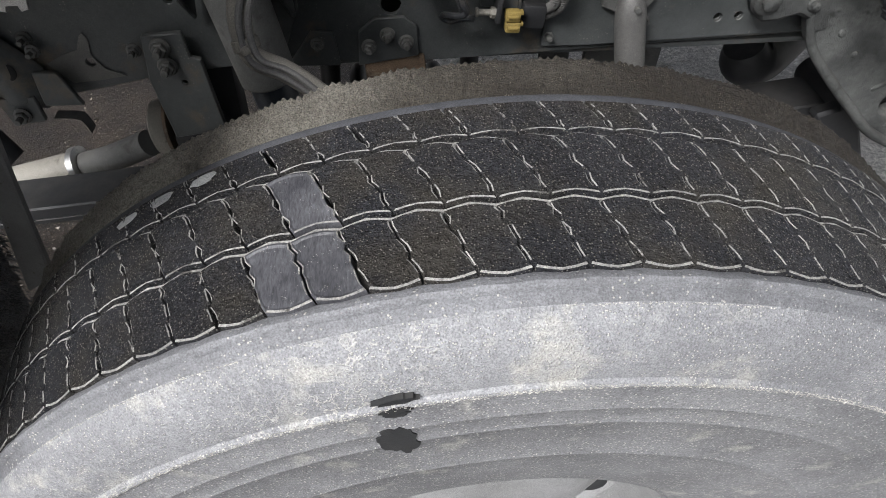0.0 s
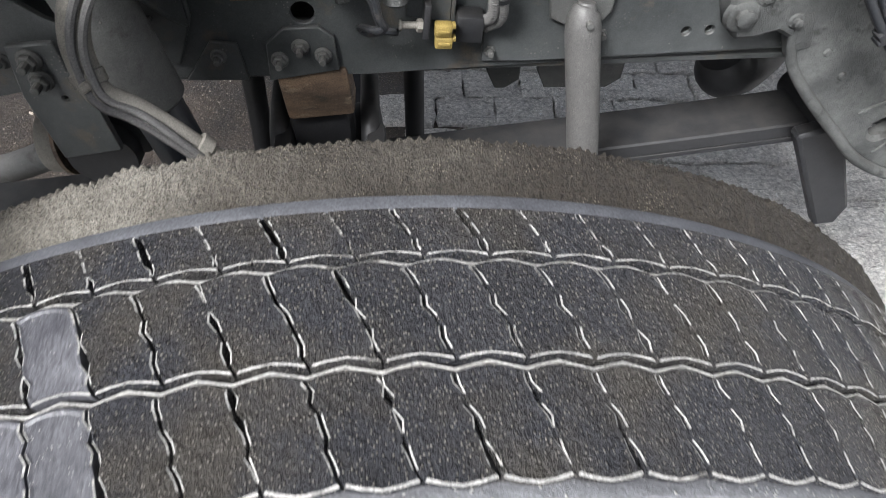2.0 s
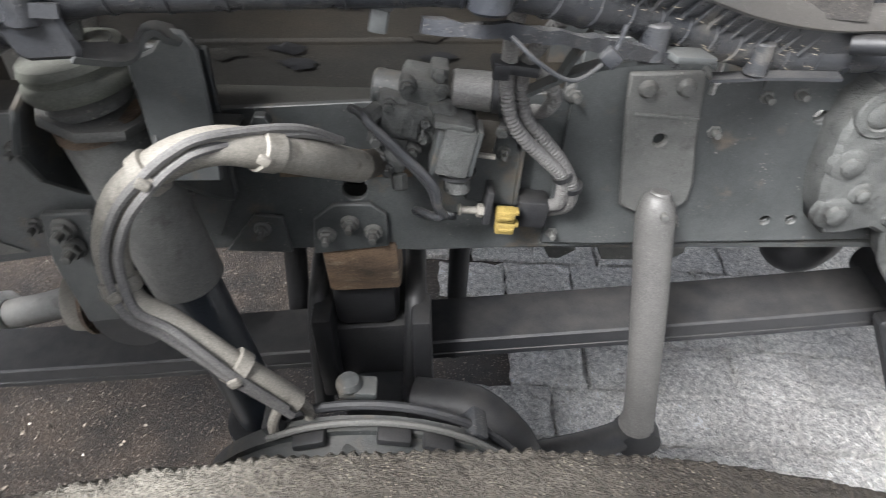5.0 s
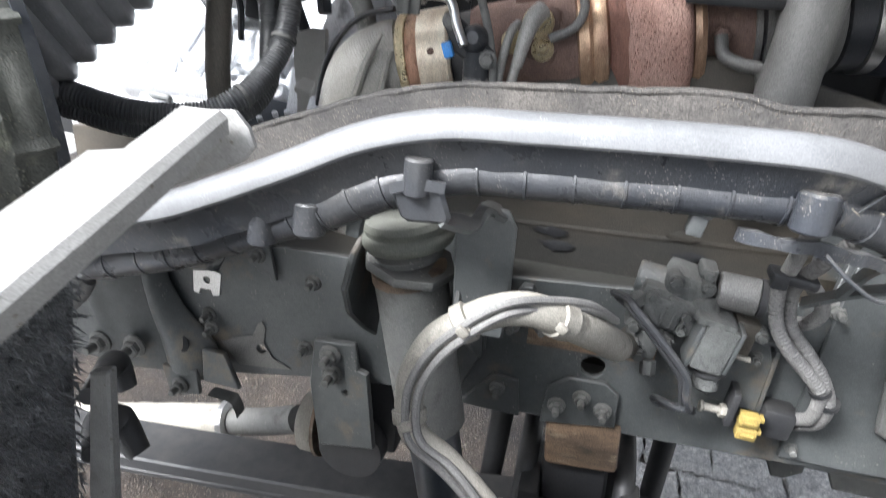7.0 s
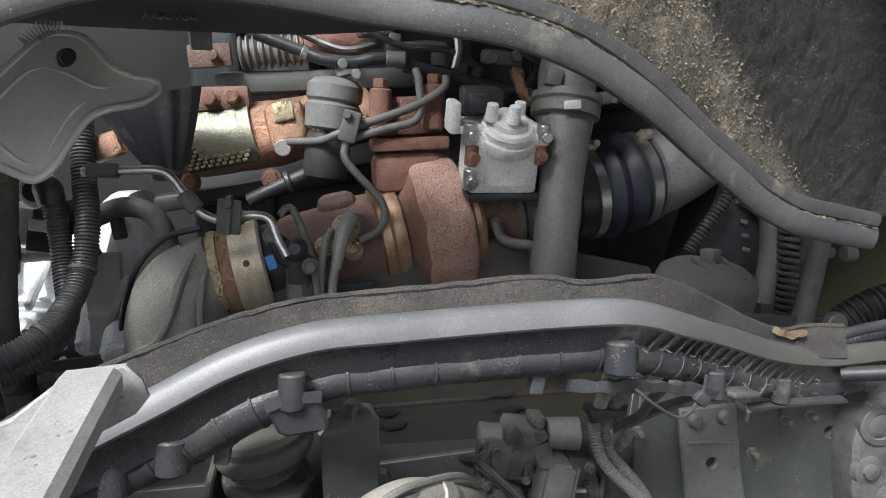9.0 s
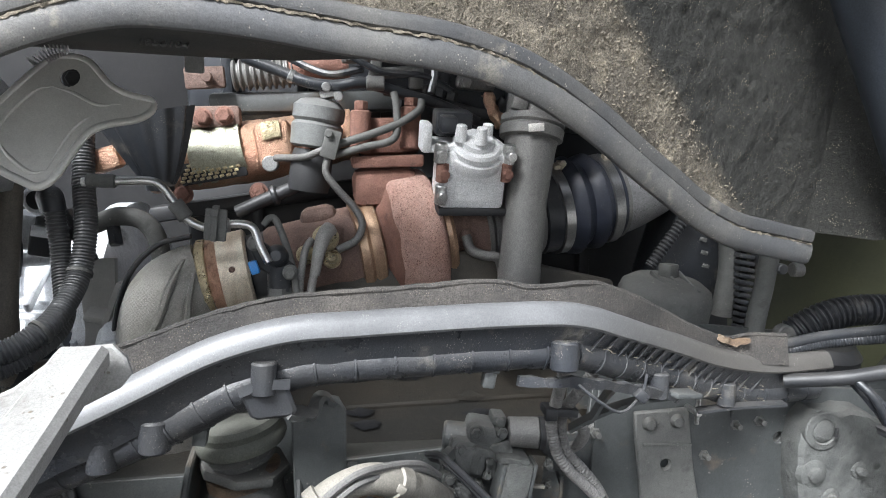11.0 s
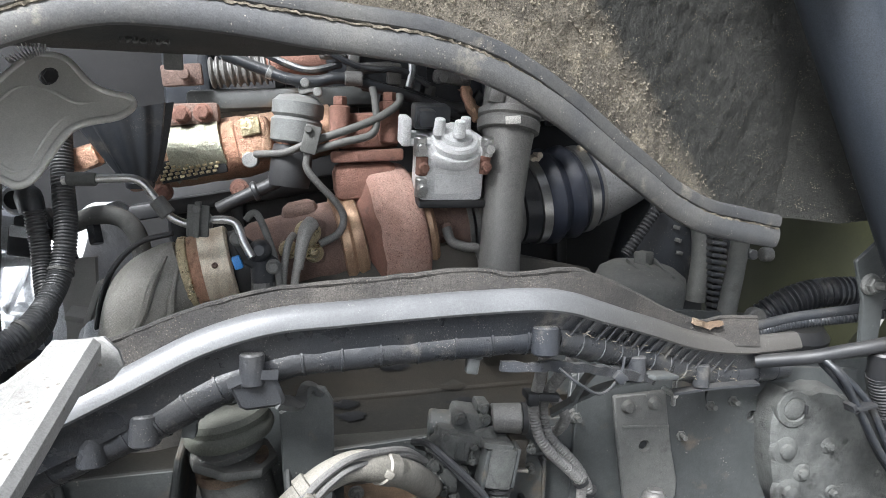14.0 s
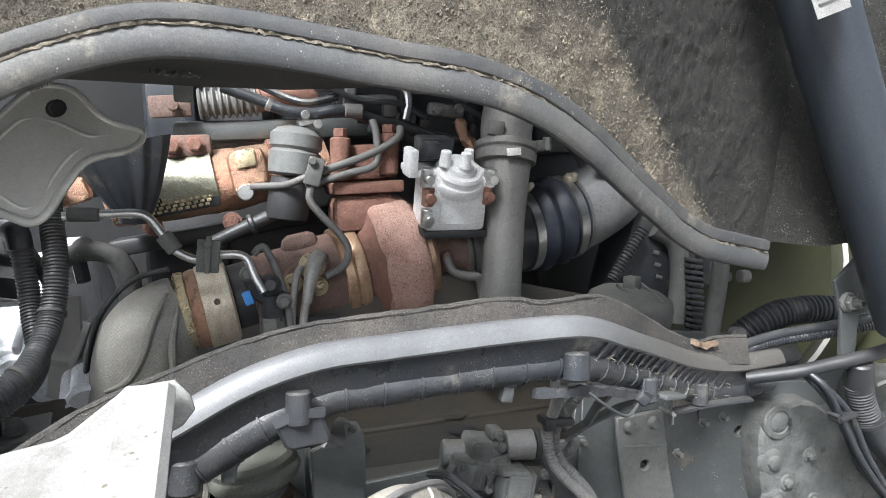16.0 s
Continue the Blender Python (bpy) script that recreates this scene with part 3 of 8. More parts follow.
def plate(outline, thick, m, bevel=0.0015, holes=()):
    """A sheet cut to an outline in its own x, y, bent upright by m, with holes (x, y, r)."""
    bm = bmesh.new()
    outer = [bm.verts.new((x, y, 0)) for x, y in outline]
    edges = [bm.edges.new((outer[i], outer[(i + 1) % len(outer)])) for i in range(len(outer))]
    for hx, hy, hr in holes:
        ring = [bm.verts.new((hx + hr * math.cos(k * math.pi / 6), hy + hr * math.sin(k * math.pi / 6), 0)) for k in range(12)]
        edges += [bm.edges.new((ring[k], ring[(k + 1) % 12])) for k in range(12)]
    bmesh.ops.triangle_fill(bm, use_beauty=True, edges=edges)
    bmesh.ops.recalc_face_normals(bm, faces=bm.faces[:])
    rim = [e for e in bm.edges if len(e.link_faces) == 1]
    ext = bmesh.ops.extrude_face_region(bm, geom=bm.faces[:])
    bmesh.ops.translate(bm, vec=(0, 0, thick), verts=[g for g in ext["geom"] if isinstance(g, bmesh.types.BMVert)])
    bmesh.ops.recalc_face_normals(bm, faces=bm.faces[:])
    if bevel:
        sharp = [e for e in bm.edges if len(e.link_faces) == 2 and e.calc_face_angle(0) > 1.2]
        bmesh.ops.bevel(bm, geom=sharp, offset=min(bevel, thick * 0.4), segments=1, affect="EDGES")
    bmesh.ops.transform(bm, matrix=m, verts=bm.verts[:])
    return bm


def facing(x, y, z, turn=0.0):
    """Lays a plate's x, y along world x, z, its thickness towards the viewer's side (-y)."""
    return pose(x, y, z, 90, 0, turn)


def join(*bms):
    out = bmesh.new()
    for b in bms:
        me = bpy.data.meshes.new("tmp")
        b.to_mesh(me)
        b.free()
        out.from_mesh(me)
        bpy.data.meshes.remove(me)
    return out


def sweep(line, profile, across=Vector((0, 1, 0))):
    """Carries a closed profile of (across, up) along a line."""
    rings = []
    for i, p in enumerate(line):
        d = (line[min(i + 1, len(line) - 1)] - line[max(i - 1, 0)]).normalized()
        s = (across - d * across.dot(d)).normalized()
        u = s.cross(d) if s.cross(d).z > 0 else d.cross(s)
        rings.append([p + s * a + u * b for a, b in profile])
    return loft(rings)


def roughen(bm, size, scale, seed=0.0):
    for v in bm.verts:
        n = noise.noise_vector(v.co * scale + Vector((seed, seed, seed)))
        v.co += n * size
    return bm


def hexnut_mesh(r=0.0080, h=0.008):
    """A flanged nut on a stud, pointing along -y."""
    bms = [lathe([(r * 1.35, 0), (r * 1.35, 0.002), (r * 1.1, 0.004)], (0, 0, 0), (0, -1, 0), 18),
           lathe([(r, 0.003), (r, h), (r * 0.85, h + 0.0015)], (0, 0, 0), (0, -1, 0), 6),
           cyl((0, 0, 0), (0, -h - 0.012, 0.001), r * 0.5, 10)]
    bm = join(*bms)
    bmesh.ops.recalc_face_normals(bm, faces=bm.faces[:])
    me = bpy.data.meshes.new("nut")
    bm.to_mesh(me)
    bm.free()
    me.materials.append(M["casting"])
    return me


NUT = hexnut_mesh()


def nuts(parent, places, scale=1.0, name="nut"):
    for x, y, z in places:
        ob = under(name, NUT, parent)
        ob.location, ob.scale = (x, y, z), (scale, scale, scale)


def lower_by(ob, dz, dx=0.0, dy=0.0):
    ob.location += Vector((dx, dy, -dz))


# ---- setting: ground, engine bay walls, cab ----
GROUND = -0.04


def ground_sheet():
    bm = bmesh.new()
    bmesh.ops.create_grid(bm, x_segments=60, y_segments=60, size=60)
    for v in bm.verts:
        v.co.z = GROUND - 0.012
    ob = part("ground", bm, "paver", None)
    return tagged(ob, "grey concrete yard with sand in the joints", "ground", kind="structure")


ground = ground_sheet()


# the wheel: axle along y, standing on the ground
WX, WY, WZ, WR = 0.1195, 0.6485, 0.487, 0.5275
CAMBER = 4.0


def wheel_point(angle, y, r):
    """angle from the top, forwards; y across the tread; r the radius."""
    v = Vector((r * math.sin(angle), y - WY, r * math.cos(angle)))
    v = Euler((radians(CAMBER), 0, 0)).to_matrix() @ v
    return Vector((WX, WY + WR * math.sin(radians(CAMBER)), WZ)) + v


def ring_lathe(profile, seg=160):
    """(radius, y) rows turned round the axle."""
    rings = [[wheel_point(2 * math.pi * k / seg, y, r) for k in range(seg)] for r, y in profile]
    bm = bmesh.new()
    vs = [[bm.verts.new(v) for v in ring] for ring in rings]
    for r0, r1 in zip(vs, vs[1:]):
        for i in range(seg):
            bm.faces.new((r0[i], r0[(i + 1) % seg], r1[(i + 1) % seg], r1[i]))
    return bm


tyre = thing("truck_tyre", (WX, WY, 0), "worn black truck tyre with dusty grey sidewall and muddy inner shoulder", "tyre")
BLOCKS = 102
PITCH = 2 * math.pi / BLOCKS
DEEP = 0.011


def crown(y):
    return WR + 0.075 * (y - WY) - 0.003 * ((y - WY) / 0.094) ** 2


def block_mesh(y0, y1, lean, zig0, zig1, seed):
    """One tread block about angle 0: jagged slits at its sides, pale worn chamfers with painted glints round its face.
    """
    rnd = random.Random(seed)
    slit = 0.0012 / WR
    fs = [k / 9 for k in range(10)]
    jag = [0.0] + [rnd.choice((-1, 1)) * rnd.uniform(0.02, 0.045) * PITCH for _ in fs[1:-1]] + [0.0]

    def side(i, at):
        return at - lean * fs[i] * PITCH + jag[i]

    out = [(side(i, 0) + slit / 2, y0 + (y1 - y0) * f) for i, f in enumerate(fs)]
    out += [(side(9, 0) + PITCH * g, y1 + zig1 * h) for g, h in ((0.25, 0.7), (0.5, 1.0), (0.72, 0.75))]
    out += [(side(i, PITCH) - slit / 2, y0 + (y1 - y0) * fs[i]) for i in range(9, -1, -1)]
    out += [(side(0, 0) + PITCH * g, y0 + zig0 * h) for g, h in ((0.75, 0.6), (0.5, 1.0), (0.25, 0.6))]
    n = len(out)

    def ring(ins_a, ins_y, drop):
        ym = (y0 + y1) / 2
        pts = []
        for i, (a, y) in enumerate(out):
            left, right = i < 10, 13 <= i < 23
            da = ins_a if left else -ins_a if right else 0.0
            end = 1.0 if y > ym else -1.0
            edge = min(1.0, max(0.0, (abs(y - ym) / ((y1 - y0) / 2) - 0.75) * 4))
            pts.append((a + da / WR, y - end * ins_y * edge, drop))
        return pts

    bm = bmesh.new()
    rows = [[bm.verts.new((a, y, d)) for a, y, d in ring(*r)] for r in ((0.0026, 0.0034, 0.0), (0.0012, 0.0018, -0.0007), (0.0003, 0.0004, -0.0003), (0.0, 0.0, 0.0018), (0.0, 0.0, DEEP))]
    for k, (r0, r1) in enumerate(zip(rows, rows[1:])):
        for i in range(n):
            f = bm.faces.new((r0[i], r0[(i + 1) % n], r1[(i + 1) % n], r1[i]))
            f.material_index = 1 if k == 1 and (i >= 22 or (i % 3 and not 9 <= i < 13)) else 0
    bm.faces.new(rows[0])
    bmesh.ops.triangulate(bm, faces=[f for f in bm.faces if len(f.verts) > 4])
    return bm


def tread_row(y0, y1, lean, zig0, zig1, shift, scuffed_sheen=()):
    shapes = []
    for seed in range(3):
        bm = block_mesh(y0, y1, lean, zig0, zig1, seed + int(y0 * 1e4))
        base = [v.co.copy() for v in bm.verts]
        faces = [([v.index for v in f.verts], f.material_index) for f in (bm.verts.index_update(), bm.faces)[1]]
        bm.free()
        made = {}
        for top in ("rubber", "scuffed_sheen"):
            me = bpy.data.meshes.new("tread_block")
            me.from_pydata([wheel_point(c.x, c.y, crown(c.y) - c.z) for c in base], [], [f for f, _ in faces])
            me.polygons.foreach_set("material_index", [m for _, m in faces])
            me.materials.append(M[top])
            me.materials.append(M["edge"])
            b2 = bmesh.new()
            b2.from_mesh(me)
            bmesh.ops.recalc_face_normals(b2, faces=b2.faces[:])
            b2.to_mesh(me)
            b2.free()
            made[top] = me
        shapes.append(made)
    rnd = random.Random(int(y0 * 1e4))
    hub = Matrix.Translation((WX, WY + WR * math.sin(radians(CAMBER)), WZ)) @ Matrix.Rotation(radians(CAMBER), 4, "X")
    rest = bmesh.new()
    for k in range(BLOCKS):
        spin = hub @ Matrix.Rotation((k + shift) * PITCH, 4, "Y") @ hub.inverted()
        me = rnd.choice(shapes)["scuffed_sheen" if k in scuffed_sheen else "rubber"]
        if k < 22 or k > 78:
            ob = under("tread_block", me, tyre)
            ob.matrix_basis = spin
        else:
            n0 = len(rest.verts)
            rest.from_mesh(me)
            rest.verts.ensure_lookup_table()
            for v in rest.verts[n0:]:
                v.co = spin @ v.co
    tagged(part("far_tread_blocks", rest, "rubber", tyre), kind="stuff")


def wavy_ring(rows, swing, shift):
    """A ring whose edge swings once for each block."""
    seg = BLOCKS * 6
    bm = bmesh.new()
    vs = [[bm.verts.new(wheel_point(2 * math.pi * k / seg, y + (swing * w * abs(((k / 6 - shift) % 1.0) - 0.5) * 2 if w else 0.0), r)) for k in range(seg)] for r, y, w in rows]
    for r0, r1 in zip(vs, vs[1:]):
        for i in range(seg):
            bm.faces.new((r0[i], r0[(i + 1) % seg], r1[(i + 1) % seg], r1[i]))
    return bm


part("sidewall", ring_lathe([(0.4505, 0.5152), (0.4518, 0.5132), (0.4535, 0.5126), (0.4548, 0.5137), (0.4560, 0.5128), (0.4572, 0.5138), (0.4584, 0.5158), (0.4680, 0.5168), (0.4820, 0.5195), (0.4960, 0.5255), (0.5030, 0.5310), (0.5085, 0.5368)]), "sidewall", tyre, "dusty grey sidewall with crusty patches")
part("lower_sidewall", ring_lathe([(0.2050, 0.556), (0.2150, 0.545), (0.2400, 0.536), (0.3000, 0.525), (0.3300, 0.5215), (0.3325, 0.5200), (0.3350, 0.5208), (0.3700, 0.5175), (0.3960, 0.5160), (0.3975, 0.5152), (0.3990, 0.5158), (0.4180, 0.5154), (0.4192, 0.5148), (0.4204, 0.5154), (0.4505, 0.5152)]), "sidewall_low", tyre, "darker grey lower sidewall with moulded rings")
part("shoulder_band", ring_lathe([(0.5085, 0.5368), (0.5130, 0.5425), (0.5135, 0.552)]), "shoulder", tyre, "blue-grey rubber shoulder")
rnd = random.Random(17)
bm = bmesh.new()
for track, keep in ((0.4536, 0.8), (0.4562, 0.6), (0.5080, 0.30)):
    for k in range(900):
        a = -1.3 + 2.6 * k / 900
        if noise.noise(Vector((a * 9, track * 70, 0))) * 0.5 + 0.5 > keep + 0.15:
            continue
        y = 0.5122 if track < 0.5 else 0.5358
        c = wheel_point(a + rnd.uniform(-0.001, 0.001), y, track + rnd.uniform(-0.0006, 0.0006))
        vs = [bm.verts.new(c + Vector((rnd.uniform(-1, 1), rnd.uniform(-0.5, 0.5), rnd.uniform(-0.6, 0.6))) * rnd.uniform(0.0008, 0.0017)) for _ in range(4)]
        for f in ((0, 1, 2), (0, 2, 3), (0, 3, 1), (1, 3, 2)):
            bm.faces.new([vs[q] for q in f])
tagged(part("dried_crust", bm, "crust", tyre, "pale dried crust along the moulded rings"), kind="stuff")
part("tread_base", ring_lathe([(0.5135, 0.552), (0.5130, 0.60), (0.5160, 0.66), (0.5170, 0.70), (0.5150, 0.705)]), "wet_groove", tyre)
part("shoulder_ledge", wavy_ring([(0.5110, 0.5430, 0), (0.5165, 0.5445, 0), (0.5185, 0.5475, 0.3), (0.5175, 0.5525, 0.6), (0.5120, 0.5585, 0)], -0.003, 0.64), "shoulder", tyre, "grey worn ledge below the tread")
# pale beads laid in the grooves paint their wet highlight
part("groove_ridge", wavy_ring([(0.5150, 0.6024, 1), (0.5220, 0.6029, 1), (0.5227, 0.6036, 1), (0.5222, 0.6043, 1), (0.5150, 0.6047, 1)], 0.0040, 0.17), "edge", tyre, "added pale ridge painting the wet highlight in the groove")
part("groove_ridge", wavy_ring([(0.5190, 0.6558, 1), (0.5260, 0.6563, 1), (0.5268, 0.6570, 1), (0.5263, 0.6577, 1), (0.5190, 0.6581, 1)], 0.0040, 0.60), "edge", tyre, "added pale ridge painting the wet highlight in the groove")
# blocks 96 and 97 are paler to paint a soft sheen
tread_row(0.5565, 0.6018, 0.50, -0.0030, 0.0030, 0.14, (96, 97))
tread_row(0.6070, 0.6555, 0.66, 0.0030, 0.0030, -0.3, (97,))
tread_row(0.6605, 0.6900, 0.45, 0.0030, 0.0, 0.35)
part("worn_rib", ring_lathe([(0.5100, 0.6905), (0.5265, 0.6915), (0.5280, 0.6950), (0.5270, 0.7010), (0.5190, 0.7030), (0.5120, 0.704)]), "band", tyre, "smooth worn rib")


def muddy_shoulder():
    """Caked mud over the inner shoulder of the upper half, its far edge ragged like a comb."""
    prof = [(0.5170, 0.7015), (0.5225, 0.706), (0.5260, 0.716), (0.5285, 0.730), (0.5290, 0.738), (0.5260, 0.743), (0.500, 0.752)]
    across = spread([(r, y, 0) for r, y in prof], 5)
    seg = 1100
    bm = bmesh.new()
    grid = []
    for i, q in enumerate(across):
        row = []
        for k in range(seg + 1):
            a = radians(-92 + 184 * k / seg)
            p = wheel_point(a, q.y, 1.0) - wheel_point(a, q.y, 0.0)
            v = wheel_point(a, q.y, q.x)
            lump = noise.noise(v * 55) * 0.0022 + noise.noise(v * 170) * 0.0017 + noise.noise(v * 420) * 0.0011
            f = min(1.0, i / 4)
            tooth = 0.0
            if i >= 20:
                tooth = math.sin(2 * math.pi * k / 3.6 + 2 * noise.noise(v * 25)) * (0.7 + 0.6 * noise.noise(v * 60))
            row.append(bm.verts.new(v + p * (lump * f + 0.0009 * tooth) + Vector((0, 0.0011 * tooth, 0))))
        grid.append(row)
    for r0, r1 in zip(grid, grid[1:]):
        for k in range(seg):
            bm.faces.new((r0[k], r0[k + 1], r1[k + 1], r1[k]))
    return bm


part("inner_shoulder", muddy_shoulder(), "muddy", tyre, "mud-caked inner shoulder with ragged edge")
part("inner_sidewall", ring_lathe([(0.514, 0.703), (0.512, 0.73), (0.498, 0.752), (0.456, 0.78), (0.38, 0.79), (0.316, 0.765)]), "muddy", tyre)
rnd = random.Random(5)
for k, (ang, y) in enumerate(((-0.610, 0.681), (-0.541, 0.682), (-0.468, 0.683))):
    ring, n = [], 14
    bm = bmesh.new()
    c = bm.verts.new(wheel_point(ang, y, crown(y) + 0.0008))
    vs = [bm.verts.new(wheel_point(ang + 0.022 * math.cos(2 * math.pi * j / n) * rnd.uniform(0.8, 1.15), y + 0.006 * math.sin(2 * math.pi * j / n) * rnd.uniform(0.7, 1.1), crown(y) + 0.0004)) for j in range(n)]
    for j in range(n):
        bm.faces.new((c, vs[j], vs[(j + 1) % n]))
    part("dried_mud_patch", bm, "dried", tyre, "pale dried mud patch")
for name_ang, rad, wide, tall in ((-0.237, 0.4630, 0.0135, 0.0034), (-0.243, 0.4525, 0.0100, 0.0028), (-0.248, 0.4430, 0.0085, 0.0045), (-0.268, 0.4040, 0.0135, 0.0200)):
    n = 26
    bm = bmesh.new()
    ring0 = [wheel_point(name_ang + wide / rad * math.cos(2 * math.pi * j / n) * (u := rnd.uniform(0.7, 1.15)), 0.5125 if rad > 0.46 else 0.5118 if rad > 0.45 else 0.5146, rad + tall * math.sin(2 * math.pi * j / n) * u) for j in range(n)]
    mid = wheel_point(name_ang, 0.5118 if rad > 0.45 else 0.5140, rad)
    c = bm.verts.new(mid)
    vs = [bm.verts.new(p) for p in ring0]
    lowv = [bm.verts.new(p + Vector((0, 0.006, 0))) for p in ring0]
    for j in range(n):
        bm.faces.new((c, vs[j], vs[(j + 1) % n]))
        bm.faces.new((vs[j], lowv[j], lowv[(j + 1) % n], vs[(j + 1) % n]))
    part("tar_smear", bm, "black", tyre, "black tar smear on the sidewall")
wheel_rim = thing("wheel_rim", (WX, WY, 0.2), "silver painted steel truck wheel inside the tyre", "wheel")
part("flange", ring_lathe([(0.192, 0.61), (0.194, 0.571), (0.203, 0.565), (0.206, 0.560), (0.201, 0.557), (0.192, 0.563), (0.183, 0.580), (0.178, 0.62)], 96), "wheel", wheel_rim)
part("disc", ring_lathe([(0.18, 0.62), (0.165, 0.632), (0.13, 0.61), (0.10, 0.595), (0.001, 0.595)], 96), "wheel", wheel_rim)
# black discs on the closed wheel disc paint the dark of the openings
for k in range(10):
    a = 2 * math.pi * k / 10
    part("hand_hole", lathe([(0.020, 0), (0.020, 0.003), (0.0, 0.003)], wheel_point(a, 0.628, 0.155), (0, -1, 0), 20), "black", wheel_rim)

# ---- chassis: frame rail with its bolts and holes ----
RY = 1.17
rail = thing("frame_rail", (0, RY, 0.77), "grey painted steel chassis rail with bolts and round holes", "chassis rail")
RAIL_HOLES = [(0.028, 0.861, 0.014), (0.492, 0.841, 0.006), (0.522, 0.843, 0.006), (0.50, 0.973, 0.008),
              (-0.503, 0.778, 0.010), (-0.252, 0.89, 0.007), (-0.262, 0.872, 0.007), (-0.387, 0.784, 0.007)]
rail_outline = [(-0.62, 0.70), (-0.42, 0.735), (-0.30, 0.76), (-0.18, 0.775), (0.10, 0.778), (0.62, 0.812), (1.3, 0.85), (1.3, 1.06), (0.24, 1.04), (0.235, 0.985), (-0.18, 0.945), (-0.40, 0.935), (-0.62, 0.925)]
part("web", plate([(x, z) for x, z in rail_outline], 0.008, facing(0, RY, 0), 0.001, [(x, z, r) for x, z, r in RAIL_HOLES]), "chassis", rail)
part("lower_flange", plate([(-0.18, 0), (1.3, 0), (1.3, 0.125), (-0.18, 0.125)], 0.008, pose(0, RY - 0.002, 0.772, 2.2, -2.0, 0)), "chassis", rail)
part("upper_flange", plate([(-0.62, 0), (0.235, 0), (0.235, 0.07), (-0.62, 0.07)], 0.008, pose(0, RY - 0.004, 0.937, 0, -1.2, 0)), "stain", rail)
nuts(rail, [(-0.313, RY - 0.008, 0.898), (-0.325, RY - 0.008, 0.80), (-0.07, RY - 0.008, 0.895), (-0.14, RY - 0.008, 0.86), (0.245, RY - 0.008, 0.985), (0.395, RY - 0.008, 0.952),
            (0.435, RY - 0.008, 0.992), (0.468, RY - 0.008, 0.997), (-0.46, RY - 0.008, 0.82), (0.385, RY - 0.008, 0.838), (0.25, RY - 0.008, 0.815), (-0.035, RY - 0.008, 0.90)], 0.95)
part("splice_plate", plate([(0.24, 0.80), (0.30, 0.80), (0.66, 0.82), (0.66, 1.035), (0.432, 1.05), (0.428, 1.0), (0.42, 1.05), (0.245, 1.045)], 0.006, facing(0, RY - 0.009, 0), 0.0012,
     [(0.492, 0.841, 0.006), (0.522, 0.843, 0.006), (0.50, 0.973, 0.008)]), "chassis", rail)
part("grease_stain_plate", plate([(-0.05, 0.876), (0.09, 0.882), (0.09, 0.915), (-0.05, 0.91)], 0.0012, facing(0, RY - 0.009, 0), 0), "brown", rail, "oily brown stained strip")
part("stud", join(cyl((0.365, RY - 0.01, 1.018), (0.365, RY - 0.045, 1.02), 0.004, 10), cyl((0.365, RY - 0.04, 1.005), (0.365, RY - 0.04, 1.042), 0.003, 8)), "steel", rail)

# left end: pressed cross-member cone and its brackets
cross = thing("cross_member_bracket", (-0.5, 1.13, 0.70), "grey pressed steel cross-member bracket bolted to the chassis rail", "bracket")
cone = [(-0.72, 0.985), (-0.525, 0.985), (-0.515, 0.905), (-0.509, 0.865), (-0.492, 0.83), (-0.467, 0.802), (-0.45, 0.782), (-0.44, 0.745), (-0.466, 0.715), (-0.52, 0.720), (-0.577, 0.716), (-0.652, 0.718), (-0.74, 0.730)]
part("pressing", plate(cone, 0.006, facing(0, RY - 0.012, 0), 0.003), "chassis", cross)


def pressed_sheet():
    """Smooth pressing: a deep diagonal crease with a half cone beside it that flattens out downwards."""
    bm = bmesh.new()
    grid = []
    for i in range(56):
        z = 0.722 + 0.258 * i / 55
        xc = float(np.interp(z, (0.734, 0.793, 0.853, 0.918, 0.98), (-0.520, -0.530, -0.539, -0.544, -0.547)))
        xr = float(np.interp(z, (0.715, 0.745, 0.782, 0.802, 0.83, 0.865, 0.905, 0.98), (-0.466, -0.444, -0.450, -0.467, -0.490, -0.507, -0.513, -0.522)))
        row = []
        for k in range(60):
            x = -0.72 + (xr + 0.72) * k / 59
            if x > xc:
                f = (x - xc) / (xr - xc)
                h = (0.012 + 0.012 * min(1.0, (0.98 - z) / 0.16)) * max(0.0, math.sin(math.pi * f ** 0.8)) ** 0.9
            else:
                f = min(1.0, (xc - x) / 0.055)
                h = 0.017 * math.sin(math.pi / 2 * f) + 0.006 * math.exp(-((x - xc + 0.062 + 0.12 * (z - 0.72)) / 0.014) ** 2)
            h *= min(1.0, (z - 0.705) / 0.035)
            row.append(bm.verts.new((x, RY - 0.019 - h, z)))
        grid.append(row)
    for a, b in zip(grid, grid[1:]):
        for k in range(59):
            bm.faces.new((a[k], b[k], b[k + 1], a[k + 1]))
    return bm


part("pressed_sheet", pressed_sheet(), "chassis", cross, "smooth pressed steel with a diagonal crease")
# the sheet has no opening here; a black disc paints its shade
part("drain_hole", lathe([(0.0, 0.0), (0.010, 0.0), (0.0115, 0.002), (0.010, 0.003)], (-0.484, RY - 0.036, 0.786), (-0.1, -1, 0.25), 20), "darkened", cross, "black disc painting the shade inside a drain hole")
part("foot", plate([(-0.026, 0.024), (0.026, 0.028), (0.028, -0.012), (-0.018, -0.020)], 0.008, facing(-0.492, 1.138, 0.722), 0.0015), "chassis", cross)
part("foot", plate([(-0.024, 0.028), (0.008, 0.028), (0.027, -0.024), (-0.026, -0.024)], 0.008, facing(-0.432, 1.140, 0.757), 0.0015), "chassis", cross)
